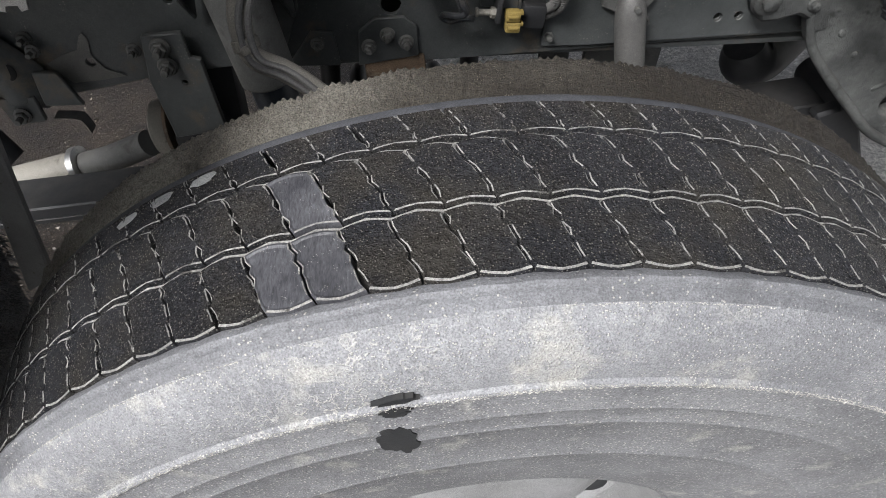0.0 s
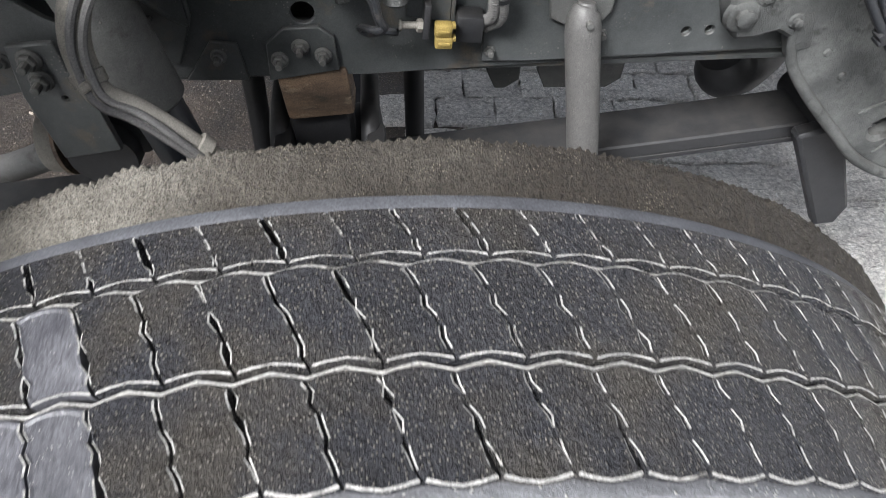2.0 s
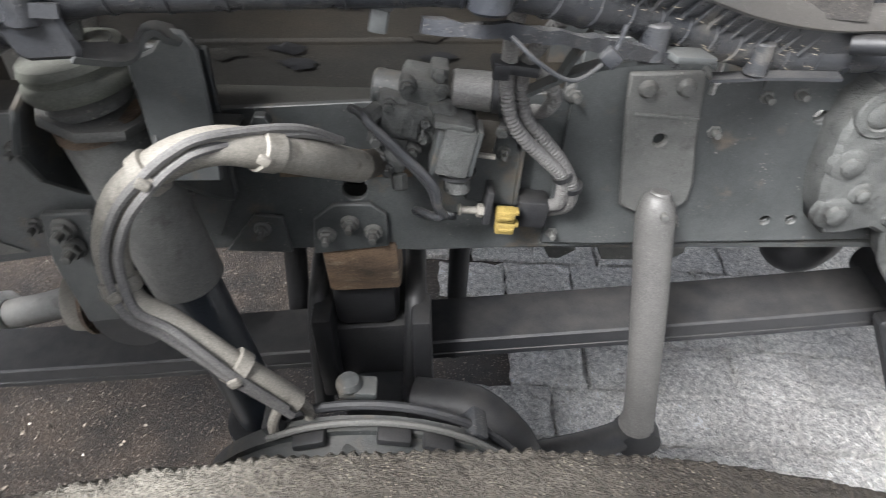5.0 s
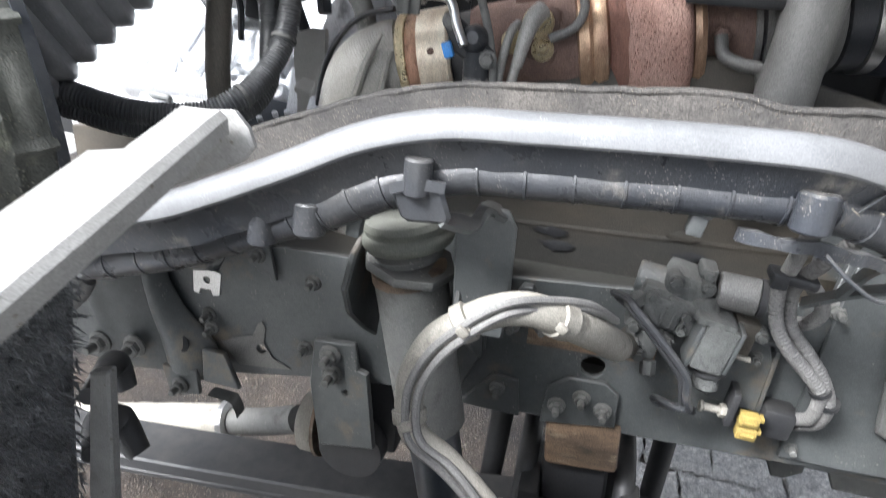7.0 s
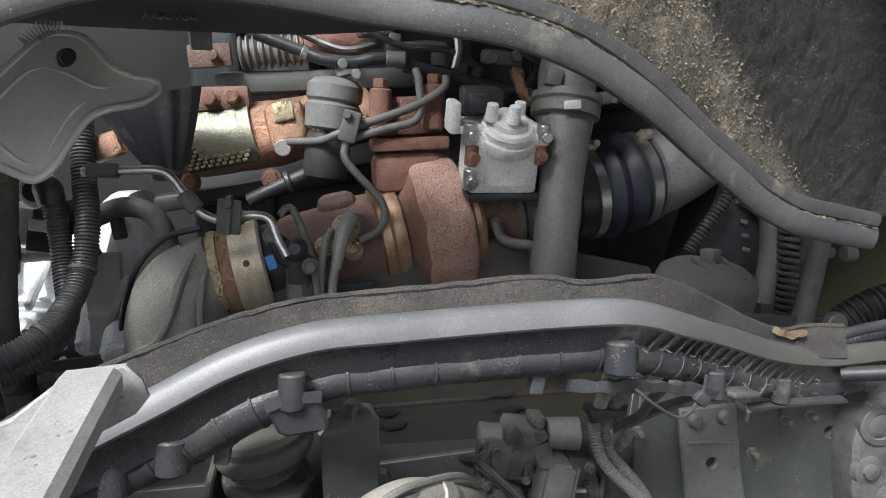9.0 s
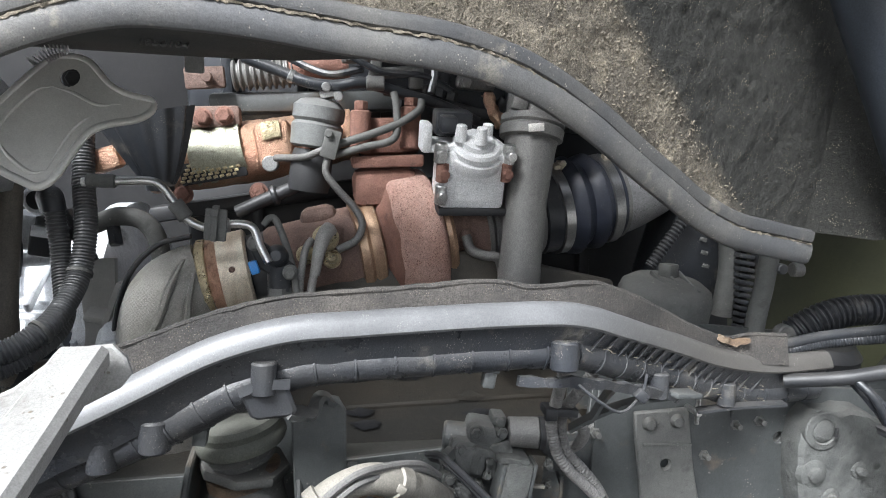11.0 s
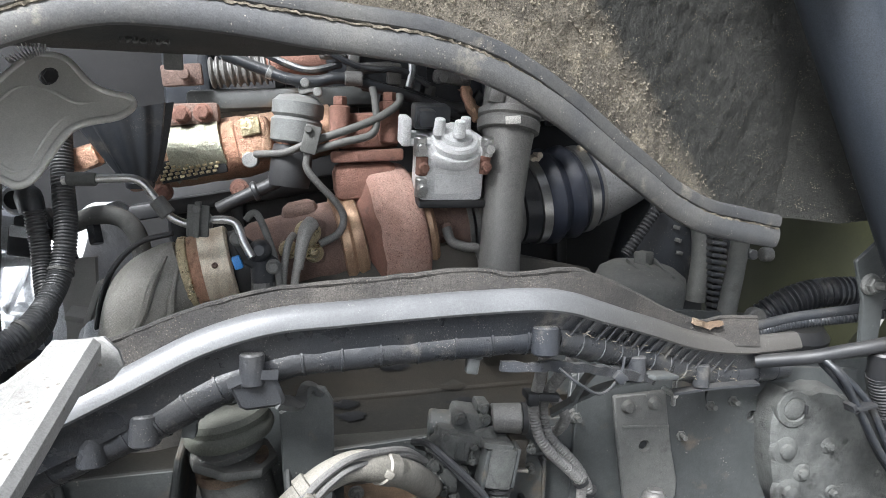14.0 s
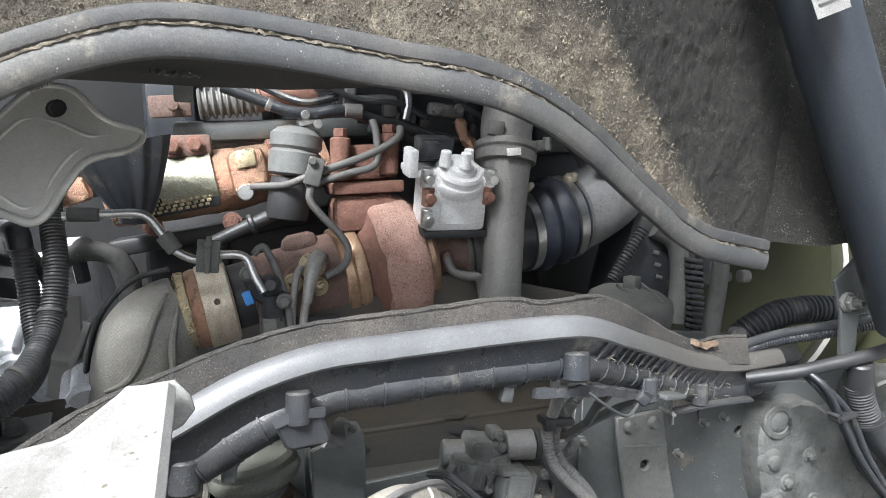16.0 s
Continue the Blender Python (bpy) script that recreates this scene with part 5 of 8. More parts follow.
part("cable", tube([p + Vector((0, -0.012, -0.008)) for p in arc[:6]], 0.0035, 8, 6), "plastic", brake)
for a in (-0.5, 0.62):
    part("cable_clip", block((0.016, 0.030, 0.020), BC + Vector((math.sin(a) * 0.160, -0.01, math.cos(a) * 0.160)), (0, math.degrees(a), 0), 0.003), "plastic", brake)
part("shoe_slot", block((0.06, 0.02, 0.016), BC + Vector((0.01, -0.045, 0.138)), (0, 3, 0), 0.004), "chassis", brake)
for a in (-0.3, 0.15, 0.4):
    part("guard_step", block((0.028, 0.018, 0.008), BC + Vector((math.sin(a) * 0.155, -0.034, math.cos(a) * 0.155)), (0, math.degrees(a), 0), 0.002), "black", brake)
part("y_pipe", tube([(-0.012, 0.905, 0.835), (-0.022, 0.90, 0.805), (-0.016, 0.905, 0.78), (0.0, 0.91, 0.79), (0.008, 0.91, 0.81), (-0.005, 0.908, 0.835)], 0.0045, 8), "cream", brake)

# ---- valve block on the rail with its pipes ----
valve = thing("valve_block", (0.11, 1.12, 0.88), "dusty grey cast valve block on the chassis rail", "valve")
part("left_cap", join(cyl((0.078, 1.142, 1.000), (0.050, 1.146, 1.002), 0.0165, 22), cyl((0.060, 1.145, 1.001), (0.056, 1.146, 1.001), 0.0175, 22)), "chassis", valve)
part("main_casting", roughen(block((0.060, 0.055, 0.046), (0.083, 1.142, 0.982), (0, 8, 0), 0.006), 0.001, 70), "rough_cast", valve)
part("upper_casting", roughen(block((0.044, 0.045, 0.026), (0.097, 1.135, 1.011), (0, 12, 0), 0.008), 0.0016, 80), "rough_cast", valve)
part("port_block", roughen(block((0.026, 0.042, 0.040), (0.070, 1.134, 0.944), (0, 4, 0), 0.005), 0.001, 70), "rough_cast", valve)
part("bridge", block((0.052, 0.034, 0.012), (0.106, 1.125, 0.990), (0, 14, 0), 0.003), "rough_cast", valve)
coil = part("solenoid", block((0.031, 0.040, 0.050), (0.128, 1.108, 0.964), (0, 9, 0), 0.003), "rough_cast", valve)
for dx in (-0.018, 0.018):
    part("solenoid_frame", block((0.005, 0.032, 0.048), (0.128 + dx, 1.106, 0.963), (0, 9, 0), 0.0015), "chassis", coil)
part("solenoid_cap", block((0.036, 0.034, 0.008), (0.124, 1.106, 0.991), (0, 9, 0), 0.002), "rough_cast", coil)
part("solenoid_base", lathe([(0.016, 0), (0.0165, 0.010), (0.013, 0.014), (0.0135, 0.026), (0.009, 0.030)], (0.132, 1.112, 0.938), (0.05, -0.1, -1), 22), "rough_cast", coil)
wrapped = part("foil_cap", roughen(cyl((0.122, 1.125, 1.012), (0.160, 1.120, 1.012), 0.0175, 22), 0.0022, 110), "alu_dull", valve, "cap wrapped in crumpled silver tape")
part("tape_end", lathe([(0.010, -0.004), (0.019, -0.003), (0.019, 0.003), (0.010, 0.004)], (0.162, 1.120, 1.012), (1, -0.1, 0), 22), "black", wrapped)
plug = part("connector", block((0.022, 0.028, 0.038), (0.156, 1.128, 0.968), (0, 6, 0), 0.002), "stain", valve, "dark brown plug")
part("connector_bar", block((0.024, 0.006, 0.004), (0.156, 1.112, 0.950), (0, 6, 0), 0.001), "cream", plug)
for x, y, z, r in ((0.066, 1.113, 0.998, 0.005), (0.100, 1.112, 0.984, 0.005), (0.062, 1.113, 0.968, 0.005), (0.098, 1.113, 0.966, 0.0045), (0.082, 1.110, 1.019, 0.006), (0.112, 1.108, 1.018, 0.005), (0.064, 1.111, 0.930, 0.005), (0.172, 1.115, 0.975, 0.005)):
    part("cap_screw", join(cyl((x, y + 0.014, z), (x, y - 0.002, z), r * 1.35, 14), cyl((x, y - 0.001, z), (x, y - 0.007, z), r, 6)), "rough_cast", valve)
part("hex_port", lathe([(0.009, 0), (0.009, 0.020), (0.006, 0.023)], (0.056, 1.12, 0.990), (-0.6, -1, 0), 6), "rough_cast", valve)
part("hex_port", lathe([(0.008, 0), (0.008, 0.014), (0.006, 0.016)], (0.076, 1.113, 0.925), (0.1, -0.4, -1), 6), "rough_cast", valve)
for k in range(3):
    part("cast_fin", block((0.003, 0.012, 0.022), (0.078 + 0.010 * k, 1.113, 0.980), (0, 8, 0), 0.001), "rough_cast", valve)
part("cover_plate", roughen(block((0.036, 0.008, 0.030), (0.076, 1.112, 0.984), (0, 8, 0), 0.002), 0.0008, 90), "rough_cast", valve)
part("neck", cyl((0.112, 1.118, 1.004), (0.118, 1.112, 0.985), 0.0125, 18), "rough_cast", valve)
for x, z, a in ((0.054, 0.962, 20), (0.058, 0.944, -10), (0.110, 1.030, 5), (0.088, 0.950, 40)):
    part("mount_lug", join(block((0.016, 0.026, 0.012), (x, 1.126, z), (0, a, 0), 0.003), cyl((x, 1.114, z), (x, 1.106, z), 0.0055, 6)), "rough_cast", valve)
lower_by(valve, 0.009)
vb = thing("valve_bracket", (0.165, 1.15, 0.86), "grey folded steel bracket carrying the valve block", "bracket")
part("folded_plate", plate([(0.146, 0.868), (0.198, 0.862), (0.198, 0.925), (0.190, 0.945), (0.148, 0.945)], 0.006, facing(0, RY - 0.024, 0), 0.0015), "chassis", vb)
part("fold", block((0.052, 0.022, 0.005), (0.172, RY - 0.018, 0.945), (0, 0, 0), 0.002), "chassis", vb)
part("side_fold", block((0.005, 0.024, 0.075), (0.200, RY - 0.018, 0.900), (0, 0, 0), 0.0015), "chassis", vb)
nuts(vb, [(0.180, RY - 0.030, 0.928)], 0.7)
wire = thing("black_cable", (0.1, 1.1, 0.88), "thin black cable strapped under the valve", "cable")
part("sheath", tube([(0.030, 1.13, 0.985), (0.042, 1.10, 0.996), (0.052, 1.086, 0.992), (0.080, 1.082, 0.966), (0.108, 1.082, 0.935), (0.115, 1.085, 0.908), (0.121, 1.09, 0.893), (0.112, 1.10, 0.884), (0.098, 1.12, 0.876), (0.094, 1.13, 0.868), (0.105, 1.13, 0.862), (0.122, 1.125, 0.868), (0.136, 1.12, 0.870)], 0.0042, 8), "plastic", wire)
part("sheath", tube([(0.036, 1.14, 0.975), (0.050, 1.095, 0.986), (0.078, 1.088, 0.960), (0.104, 1.088, 0.930), (0.112, 1.092, 0.905), (0.118, 1.10, 0.884)], 0.0036, 8), "tape", wire)
part("band", lathe([(0.0165, -0.002), (0.0185, -0.002), (0.0185, 0.002), (0.0165, 0.002)], (0.132, 1.112, 0.930), (0.05, -0.1, -1), 20), "black", wire)
lower_by(wire, 0.009)
tap = thing("test_point", (0.16, 1.13, 0.83), "brass drain fitting with a yellow plastic clip", "fitting")
part("fitting", join(cyl((0.140, 1.120, 0.870), (0.160, 1.121, 0.869), 0.0042, 12), cyl((0.157, 1.121, 0.869), (0.164, 1.122, 0.868), 0.0075, 6), cyl((0.137, 1.12, 0.870), (0.141, 1.12, 0.870), 0.0065, 10)), "cream", tap)
part("bracket_fin", block((0.007, 0.026, 0.040), (0.168, 1.126, 0.876), (0, 3, 0), 0.001), "black", tap)
for dz, dx in ((0.0, 0.0), (-0.0155, 0.001)):
    part("yellow_clip", join(block((0.020, 0.014, 0.0135), (0.187 + dx, 1.120, 0.8655 + dz), (0, 2, 0), 0.0018), block((0.004, 0.010, 0.005), (0.199 + dx, 1.120, 0.8695 + dz), (0, 0, 0), 0.001), block((0.014, 0.003, 0.004), (0.187 + dx, 1.112, 0.8655 + dz), (0, 2, 0), 0.001)), "yellow", tap, "yellow plastic clip")
part("plug_body", block((0.034, 0.03, 0.034), (0.219, 1.145, 0.856), (0, 4, 0), 0.005), "black", tap)
cond = thing("grey_conduit", (0.2, 1.12, 0.85), "pair of grey corrugated conduits running down to the rail", "conduit")
part("conduit", tube([(0.160, 1.045, 1.110), (0.161, 1.06, 1.085), (0.164, 1.08, 1.055), (0.167, 1.10, 1.025), (0.175, 1.10, 0.990), (0.193, 1.10, 0.965), (0.221, 1.105, 0.938), (0.237, 1.11, 0.918), (0.243, 1.125, 0.880), (0.236, 1.145, 0.860)], 0.0066, 12, 6, 0.0005, 0.0040), "greyhose", cond)
part("conduit", tube([(0.198, 1.06, 1.098), (0.184, 1.075, 1.065), (0.180, 1.09, 1.045), (0.182, 1.11, 1.018), (0.190, 1.11, 0.986), (0.213, 1.11, 0.960), (0.234, 1.112, 0.935), (0.249, 1.115, 0.906), (0.253, 1.13, 0.872), (0.240, 1.15, 0.850)], 0.0066, 12, 6, 0.0005, 0.0040), "greyhose", cond)
part("conduit", tube([(0.178, 1.095, 1.042), (0.190, 1.11, 1.034), (0.206, 1.12, 1.018), (0.218, 1.125, 0.998), (0.214, 1.14, 0.976), (0.206, 1.16, 0.965)], 0.0066, 12, 6, 0.0005, 0.0040), "greyhose", cond)
part("holder", join(block((0.040, 0.022, 0.010), (0.170, 1.085, 1.045), (0, 5, 0), 0.003), block((0.014, 0.010, 0.014), (0.158, 1.078, 1.043), (0, 0, 0), 0.002)), "black", cond)
for p, d in (((0.236, 1.112, 0.922), (0.5, 0.2, -1)), ((0.250, 1.118, 0.905), (0.2, 0.3, -1))):
    part("band", lathe([(0.009, -0.003), (0.0105, -0.003), (0.0105, 0.003), (0.009, 0.003)], p, d, 16), "black", cond)

# ---- wheel arch edge: seal, grey lip, ribbed beam ----
LIP = [(-0.60, 0.955, 1.020), (-0.48, 0.946, 1.046), (-0.36, 0.944, 1.078), (-0.30, 0.945, 1.103), (-0.24, 0.949, 1.132), (-0.18, 0.953, 1.162), (-0.12, 0.956, 1.179), (-0.06, 0.958, 1.184), (0.0, 0.960, 1.188), (0.06, 0.963, 1.191), (0.12, 0.967, 1.192), (0.16, 0.980, 1.185), (0.20, 1.000, 1.171), (0.25, 1.032, 1.153), (0.30, 1.056, 1.135), (0.35, 1.078, 1.117), (0.40, 1.093, 1.105), (0.45, 1.103, 1.100), (0.52, 1.112, 1.102)]
lip = thing("arch_edge", (0, 0.97, 1.1), "grey plastic wheel arch edge with a ribbed dark beam below", "arch edge")
line = spread(LIP, 7)
part("lip_flange", sweep(line, [(-0.0095, -0.0165), (-0.0088, -0.0130), (-0.0050, -0.0050), (-0.001, -0.0006), (0.004, 0.001), (0.011, 0.0), (0.011, -0.004), (0.002, -0.006), (-0.004, -0.014), (-0.0075, -0.0190)]), "lip", lip, "smooth light grey lip")
part("back_web", roughen(sweep([p + Vector((0, 0, -0.014)) for p in line], [(0.008, -0.036), (0.015, -0.036), (0.004, 0.0), (-0.004, 0.0)]), 0.0012, 40), "beam", lip)
beam_line = [p + Vector((0, 0.020 + 0.012 * min(1.0, max(0.0, (-0.16 - p.x) / 0.15)), -0.050 - 0.010 * min(1.0, max(0.0, (-0.10 - p.x) / 0.10)) - 0.05 * max(0.0, -0.30 - p.x))) for p in line]
beam_r = [0.0160 + 0.004 * math.exp(-((p.x + 0.20) / 0.06) ** 2) for p in beam_line]
part("beam", roughen(tube(beam_line, beam_r, 16, 1), 0.0008, 60), "beam", lip)
run = 0.0
for a, b in zip(beam_line, beam_line[1:]):
    run += (b - a).length
    if run > 0.0285 and -0.5 < b.x < 0.5:
        run = 0.0
        d = (b - a).normalized()
        rb = 0.0160 + 0.004 * math.exp(-((b.x + 0.20) / 0.06) ** 2)
        part("rib", lathe([(rb - 0.001, -0.0014), (rb + 0.0012, -0.0009), (rb + 0.0012, 0.0009), (rb - 0.001, 0.0014)], b, d, 18), "beam", lip)
run = 0.0
for a, b in zip(line, line[1:]):
    run += (b - a).length
    if run > 0.015 and 0.16 < b.x < 0.44:
        run = 0.0
        part("fin", block((0.0018, 0.006, 0.026), b + Vector((0, 0.004, -0.034)), (0, 38, 0), 0.0007), "beam", lip)
for x, y, z, r in ((0.130, 0.970, 1.147, 0.0135), (0.262, 1.040, 1.092, 0.011), (0.375, 1.090, 1.062, 0.010), (-0.224, 0.962, 1.082, 0.013), (-0.266, 0.962, 1.066, 0.012), (-0.350, 0.968, 1.036, 0.009), (-0.135, 0.952, 1.134, 0.0105)):
    part("lug", cyl((x, y, z - 0.018), (x, y + 0.002, z + 0.010), r, 18), "beam", lip)
for x, y, z in ((0.063, 0.984, 1.117), (-0.19, 0.975, 1.072)):
    part("wire_clip", join(block((0.012, 0.012, 0.016), (x, y, z), (0, 8, 0), 0.002), block((0.018, 0.014, 0.006), (x, y, z + 0.010), (0, 8, 0), 0.002)), "chassis", lip)
part("torn_strip", roughen(sweep(spread([(0.09, 0.978, 1.116), (0.15, 0.985, 1.112), (0.19, 1.000, 1.104), (0.235, 1.020, 1.090), (0.29, 1.045, 1.072)], 10), [(-0.003, -0.005), (0.002, -0.005), (0.002, 0.005), (-0.003, 0.005)]), 0.0035, 60), "beam", lip, "torn dark strip")
rnd = random.Random(31)
straw = bmesh.new()
for k in range(60):
    i = rnd.randrange(len(line) * 6 // 10, len(line) - 8)
    p = line[i] + Vector((rnd.uniform(-0.008, 0.008), 0.003, rnd.uniform(-0.060, -0.034)))
    d = Vector((1, rnd.uniform(-0.3, 0.1), rnd.uniform(-0.7, 0.5))).normalized() * rnd.uniform(0.002, 0.008)
    w = Vector((0, -0.0002, 0.0004))
    vs = [straw.verts.new(q) for q in (p - w, p + d * 0.5 + Vector((0, -0.0015, 0)) - w, p + d, p + d * 0.5 + Vector((0, -0.0015, 0)) + w, p + w)]
    straw.faces.new(vs)
tagged(part("straw_debris", straw, "straw", lip, "dry straw and grit caught on the beam", smooth=False), kind="stuff")
part("wire_tail", tube([(0.145, 0.97, 1.115), (0.165, 0.965, 1.10), (0.19, 0.97, 1.088), (0.215, 0.985, 1.10), (0.222, 0.99, 1.118)], 0.0016, 8), "beam", lip)
part("connector", block((0.013, 0.008, 0.011), (0.213, 0.98, 1.100), (0, 40, 0), 0.002), "beam", lip)
stay = thing("arch_bracket", (0.22, 1.06, 1.05), "dark grey steel strap bracket under the arch edge", "bracket", "brackets under the arch edge")
part("arm", sweep(spread([(0.185, 1.09, 1.020), (0.215, 1.075, 1.045), (0.25, 1.06, 1.064), (0.30, 1.045, 1.076)], 6), [(-0.007, -0.002), (0.007, -0.002), (0.007, 0.002), (-0.007, 0.002)]), "chassis", stay)
part("fork", sweep(spread([(0.205, 1.075, 1.040), (0.212, 1.06, 1.070), (0.216, 1.045, 1.088)], 5), [(-0.006, -0.002), (0.006, -0.002), (0.006, 0.002), (-0.006, 0.002)]), "chassis", stay)
part("head", block((0.040, 0.022, 0.006), (0.292, 1.042, 1.078), (0, 8, 20), 0.002), "chassis", stay)
stay2 = thing("arch_bracket", (0.43, 1.08, 1.04), "dark grey steel strap bracket under the arch edge", "bracket", "brackets under the arch edge")
part("arm", sweep(spread([(0.345, 1.10, 1.035), (0.39, 1.085, 1.046), (0.44, 1.075, 1.052)], 6), [(-0.007, -0.0015), (0.007, -0.0015), (0.007, 0.0015), (-0.007, 0.0015)]), "plastic", stay2)

SEAL = [(-0.50, 1.018, 1.000), (-0.42, 1.014, 1.052), (-0.34, 1.012, 1.101), (-0.30, 1.012, 1.126), (-0.24, 1.009, 1.151), (-0.18, 1.006, 1.174), (-0.12, 1.001, 1.189), (-0.06, 0.996, 1.196), (0.0, 0.992, 1.202), (0.04, 0.989, 1.207), (0.07, 0.987, 1.208), (0.10, 0.985, 1.204), (0.13, 0.986, 1.206), (0.16, 0.994, 1.207), (0.20, 1.011, 1.196), (0.25, 1.039, 1.174), (0.30, 1.066, 1.151), (0.35, 1.088, 1.131), (0.375, 1.095, 1.125), (0.40, 1.098, 1.128), (0.455, 1.104, 1.126)]
seal = thing("arch_seal", (0, 0.985, 1.1), "dusty dark rubber sealing strip standing on the arch edge", "seal strip")
sl = spread(SEAL, 10)
part("strip", roughen(sweep([p + Vector((0, 0, -0.018)) for p in sl], [(-0.010, -0.016), (0.004, -0.020), (0.008, 0.0), (0.007, 0.016), (0.003, 0.018), (0.0, 0.016), (-0.004, 0.0)]), 0.0012, 34), "seal", seal)
part("bead", roughen(sweep([p + Vector((0, 0.002, -0.001)) for p in sl], [(0.0035 * math.cos(a), 0.0028 * math.sin(a)) for a in np.linspace(0, 2 * math.pi, 9)[:-1]]), 0.0012, 60), "seal", seal)
part("torn_end", roughen(sweep(spread([(0.355, 1.088, 1.128), (0.375, 1.090, 1.121), (0.398, 1.090, 1.124)], 5), [(-0.003, -0.003), (0.003, -0.003), (0.002, 0.003), (-0.002, 0.003)]), 0.003, 120), "brown", seal, "torn rust-brown end")

# ---- dark sump panel behind the rail ----
sump = thing("engine_undershield", (0, 1.26, 0.9), "dark oily brown engine shield panel behind the rail", "shield panel")
part("panel", roughen(plate([(-0.30, 0.80), (0.30, 0.80), (0.30, 1.16), (0.1, 1.20), (-0.30, 1.13)], 0.012, facing(0, 1.27, 0), 0.003), 0.002, 8), "stain", sump)
for z, h, dy in ((1.100, 0.020, 0.006), (1.045, 0.028, 0.008), (0.985, 0.014, 0.008)):
    part("pressed_fold", roughen(block((0.55, 0.020, h), (-0.02, 1.258 + dy, z), (0, -3, 0), 0.009), 0.002, 25), "stain", sump)
rnd = random.Random(17)
for k in range(7):
    x, z = rnd.uniform(-0.12, 0.14), rnd.uniform(0.94, 1.05)
    n = 14
    bm = bmesh.new()
    ring = [bm.verts.new((x + 0.022 * math.cos(2 * math.pi * j / n) * rnd.uniform(0.4, 1.3), 1.2535, z + 0.007 * math.sin(2 * math.pi * j / n) * rnd.uniform(0.4, 1.4))) for j in range(n)]
    mid = bm.verts.new((x, 1.2520, z))
    for j in range(n):
        bm.faces.new((mid, ring[j], ring[(j + 1) % n]))
    part("oil_mark", bm, ("black", "stain")[k % 2], sump, "oily mark")
part("front_panel", plate([(0.22, 1.0), (0.60, 1.02), (0.60, 1.10), (0.22, 1.13)], 0.006, facing(0, RY + 0.03, 0), 0.001), "chassis", sump)
part("left_panel", plate([(-0.75, 0.78), (-0.30, 0.80), (-0.30, 1.06), (-0.75, 1.0)], 0.008, facing(0, 1.30, 0), 0.002), "stain", sump)

# ---- hoses and casting at the front of the arch ----
tee = thing("tee_hose", (0.6, 1.0, 0.9), "black ribbed hose with a tee piece in front of the rail", "hose")
part("tee_piece", join(tube([(0.455, 1.10, 1.070), (0.50, 1.065, 1.085), (0.535, 1.05, 1.096), (0.575, 1.035, 1.108), (0.66, 1.02, 1.13)], 0.0085, 16), cyl((0.578, 1.04, 1.10), (0.588, 1.048, 1.060), 0.0160, 18)), "black", tee)
part("ribbed_hose", tube([(0.586, 1.048, 1.068), (0.596, 1.05, 1.045), (0.610, 1.05, 1.018)], 0.0165, 16, 8, 0.0012, 0.0045), "tape", tee)
part("hose", tube([(0.609, 1.05, 1.022), (0.625, 1.05, 1.000), (0.650, 1.05, 0.976), (0.705, 1.05, 0.935), (0.785, 1.05, 0.875), (0.92, 1.05, 0.80)], 0.0190, 16), "plastic", tee)
part("hose_clamp", lathe([(0.019, -0.003), (0.021, -0.003), (0.021, 0.003), (0.019, 0.003)], (0.612, 1.05, 1.016), (0.5, 0, -1), 20), "black", tee)
part("white_tag", block((0.014, 0.002, 0.005), (0.598, 1.026, 1.075), (0, -15, 0), 0), "steel", tee)
cab1 = thing("black_cable", (0.6, 1.04, 0.9), "clipped bundle of thin black cables before the casting", "cable")
for k, pts in enumerate((((0.510, 1.06, 1.088), (0.523, 1.04, 1.070), (0.549, 1.04, 1.033), (0.594, 1.04, 0.966), (0.649, 1.04, 0.906), (0.712, 1.04, 0.853), (0.812, 1.04, 0.809), (0.95, 1.04, 0.77)),
                         ((0.520, 1.07, 1.088), (0.535, 1.05, 1.066), (0.572, 1.045, 1.030), (0.613, 1.045, 0.964), (0.665, 1.045, 0.904), (0.725, 1.045, 0.860), (0.795, 1.045, 0.837), (0.95, 1.05, 0.82)),
                         ((0.515, 1.075, 1.085), (0.528, 1.05, 1.062), (0.560, 1.05, 1.026), (0.603, 1.05, 0.958), (0.658, 1.05, 0.900), (0.72, 1.05, 0.850), (0.82, 1.05, 0.815), (0.95, 1.05, 0.78)))):
    part("cable", tube(pts, 0.0046, 10), "plastic", cab1)
for x, z, a in ((0.556, 1.030, 30), (0.660, 0.903, 45)):
    part("cable_clip", join(block((0.034, 0.016, 0.006), (x, 1.04, z), (0, -a + 20, 0), 0.002), block((0.006, 0.016, 0.012), (x - 0.014, 1.04, z), (0, -a, 0), 0.001)), "black", cab1)
gear2 = thing("steering_box", (0.78, 1.15, 0.9), "grey cast steering gear with cover bolts", "steering box")
part("housing", join(block((0.20, 0.12, 0.16), (0.78, 1.14, 0.97), (0, 8, 0), 0.03), lathe([(0.06, 0), (0.065, 0.02), (0.05, 0.04), (0.0, 0.045)], (0.75, 1.085, 0.985), (0, -1, 0), 28), cyl((0.78, 1.12, 1.02), (0.90, 1.10, 1.05), 0.05, 24)), "rough_cast", gear2)
for a in range(5):
    x, z = 0.75 + 0.052 * math.cos(a * 1.256 + 0.4), 0.985 + 0.052 * math.sin(a * 1.256 + 0.4)
    part("cover_bolt", cyl((x, 1.07, z), (x, 1.052, z), 0.009, 6), "rough_cast", gear2)

# ---- rear mudguard beside the wheel ----
guard = thing("rear_mudguard", (-0.4, 0.65, 0.5), "light grey dusty plastic mudguard with bristle lining", "mudguard")


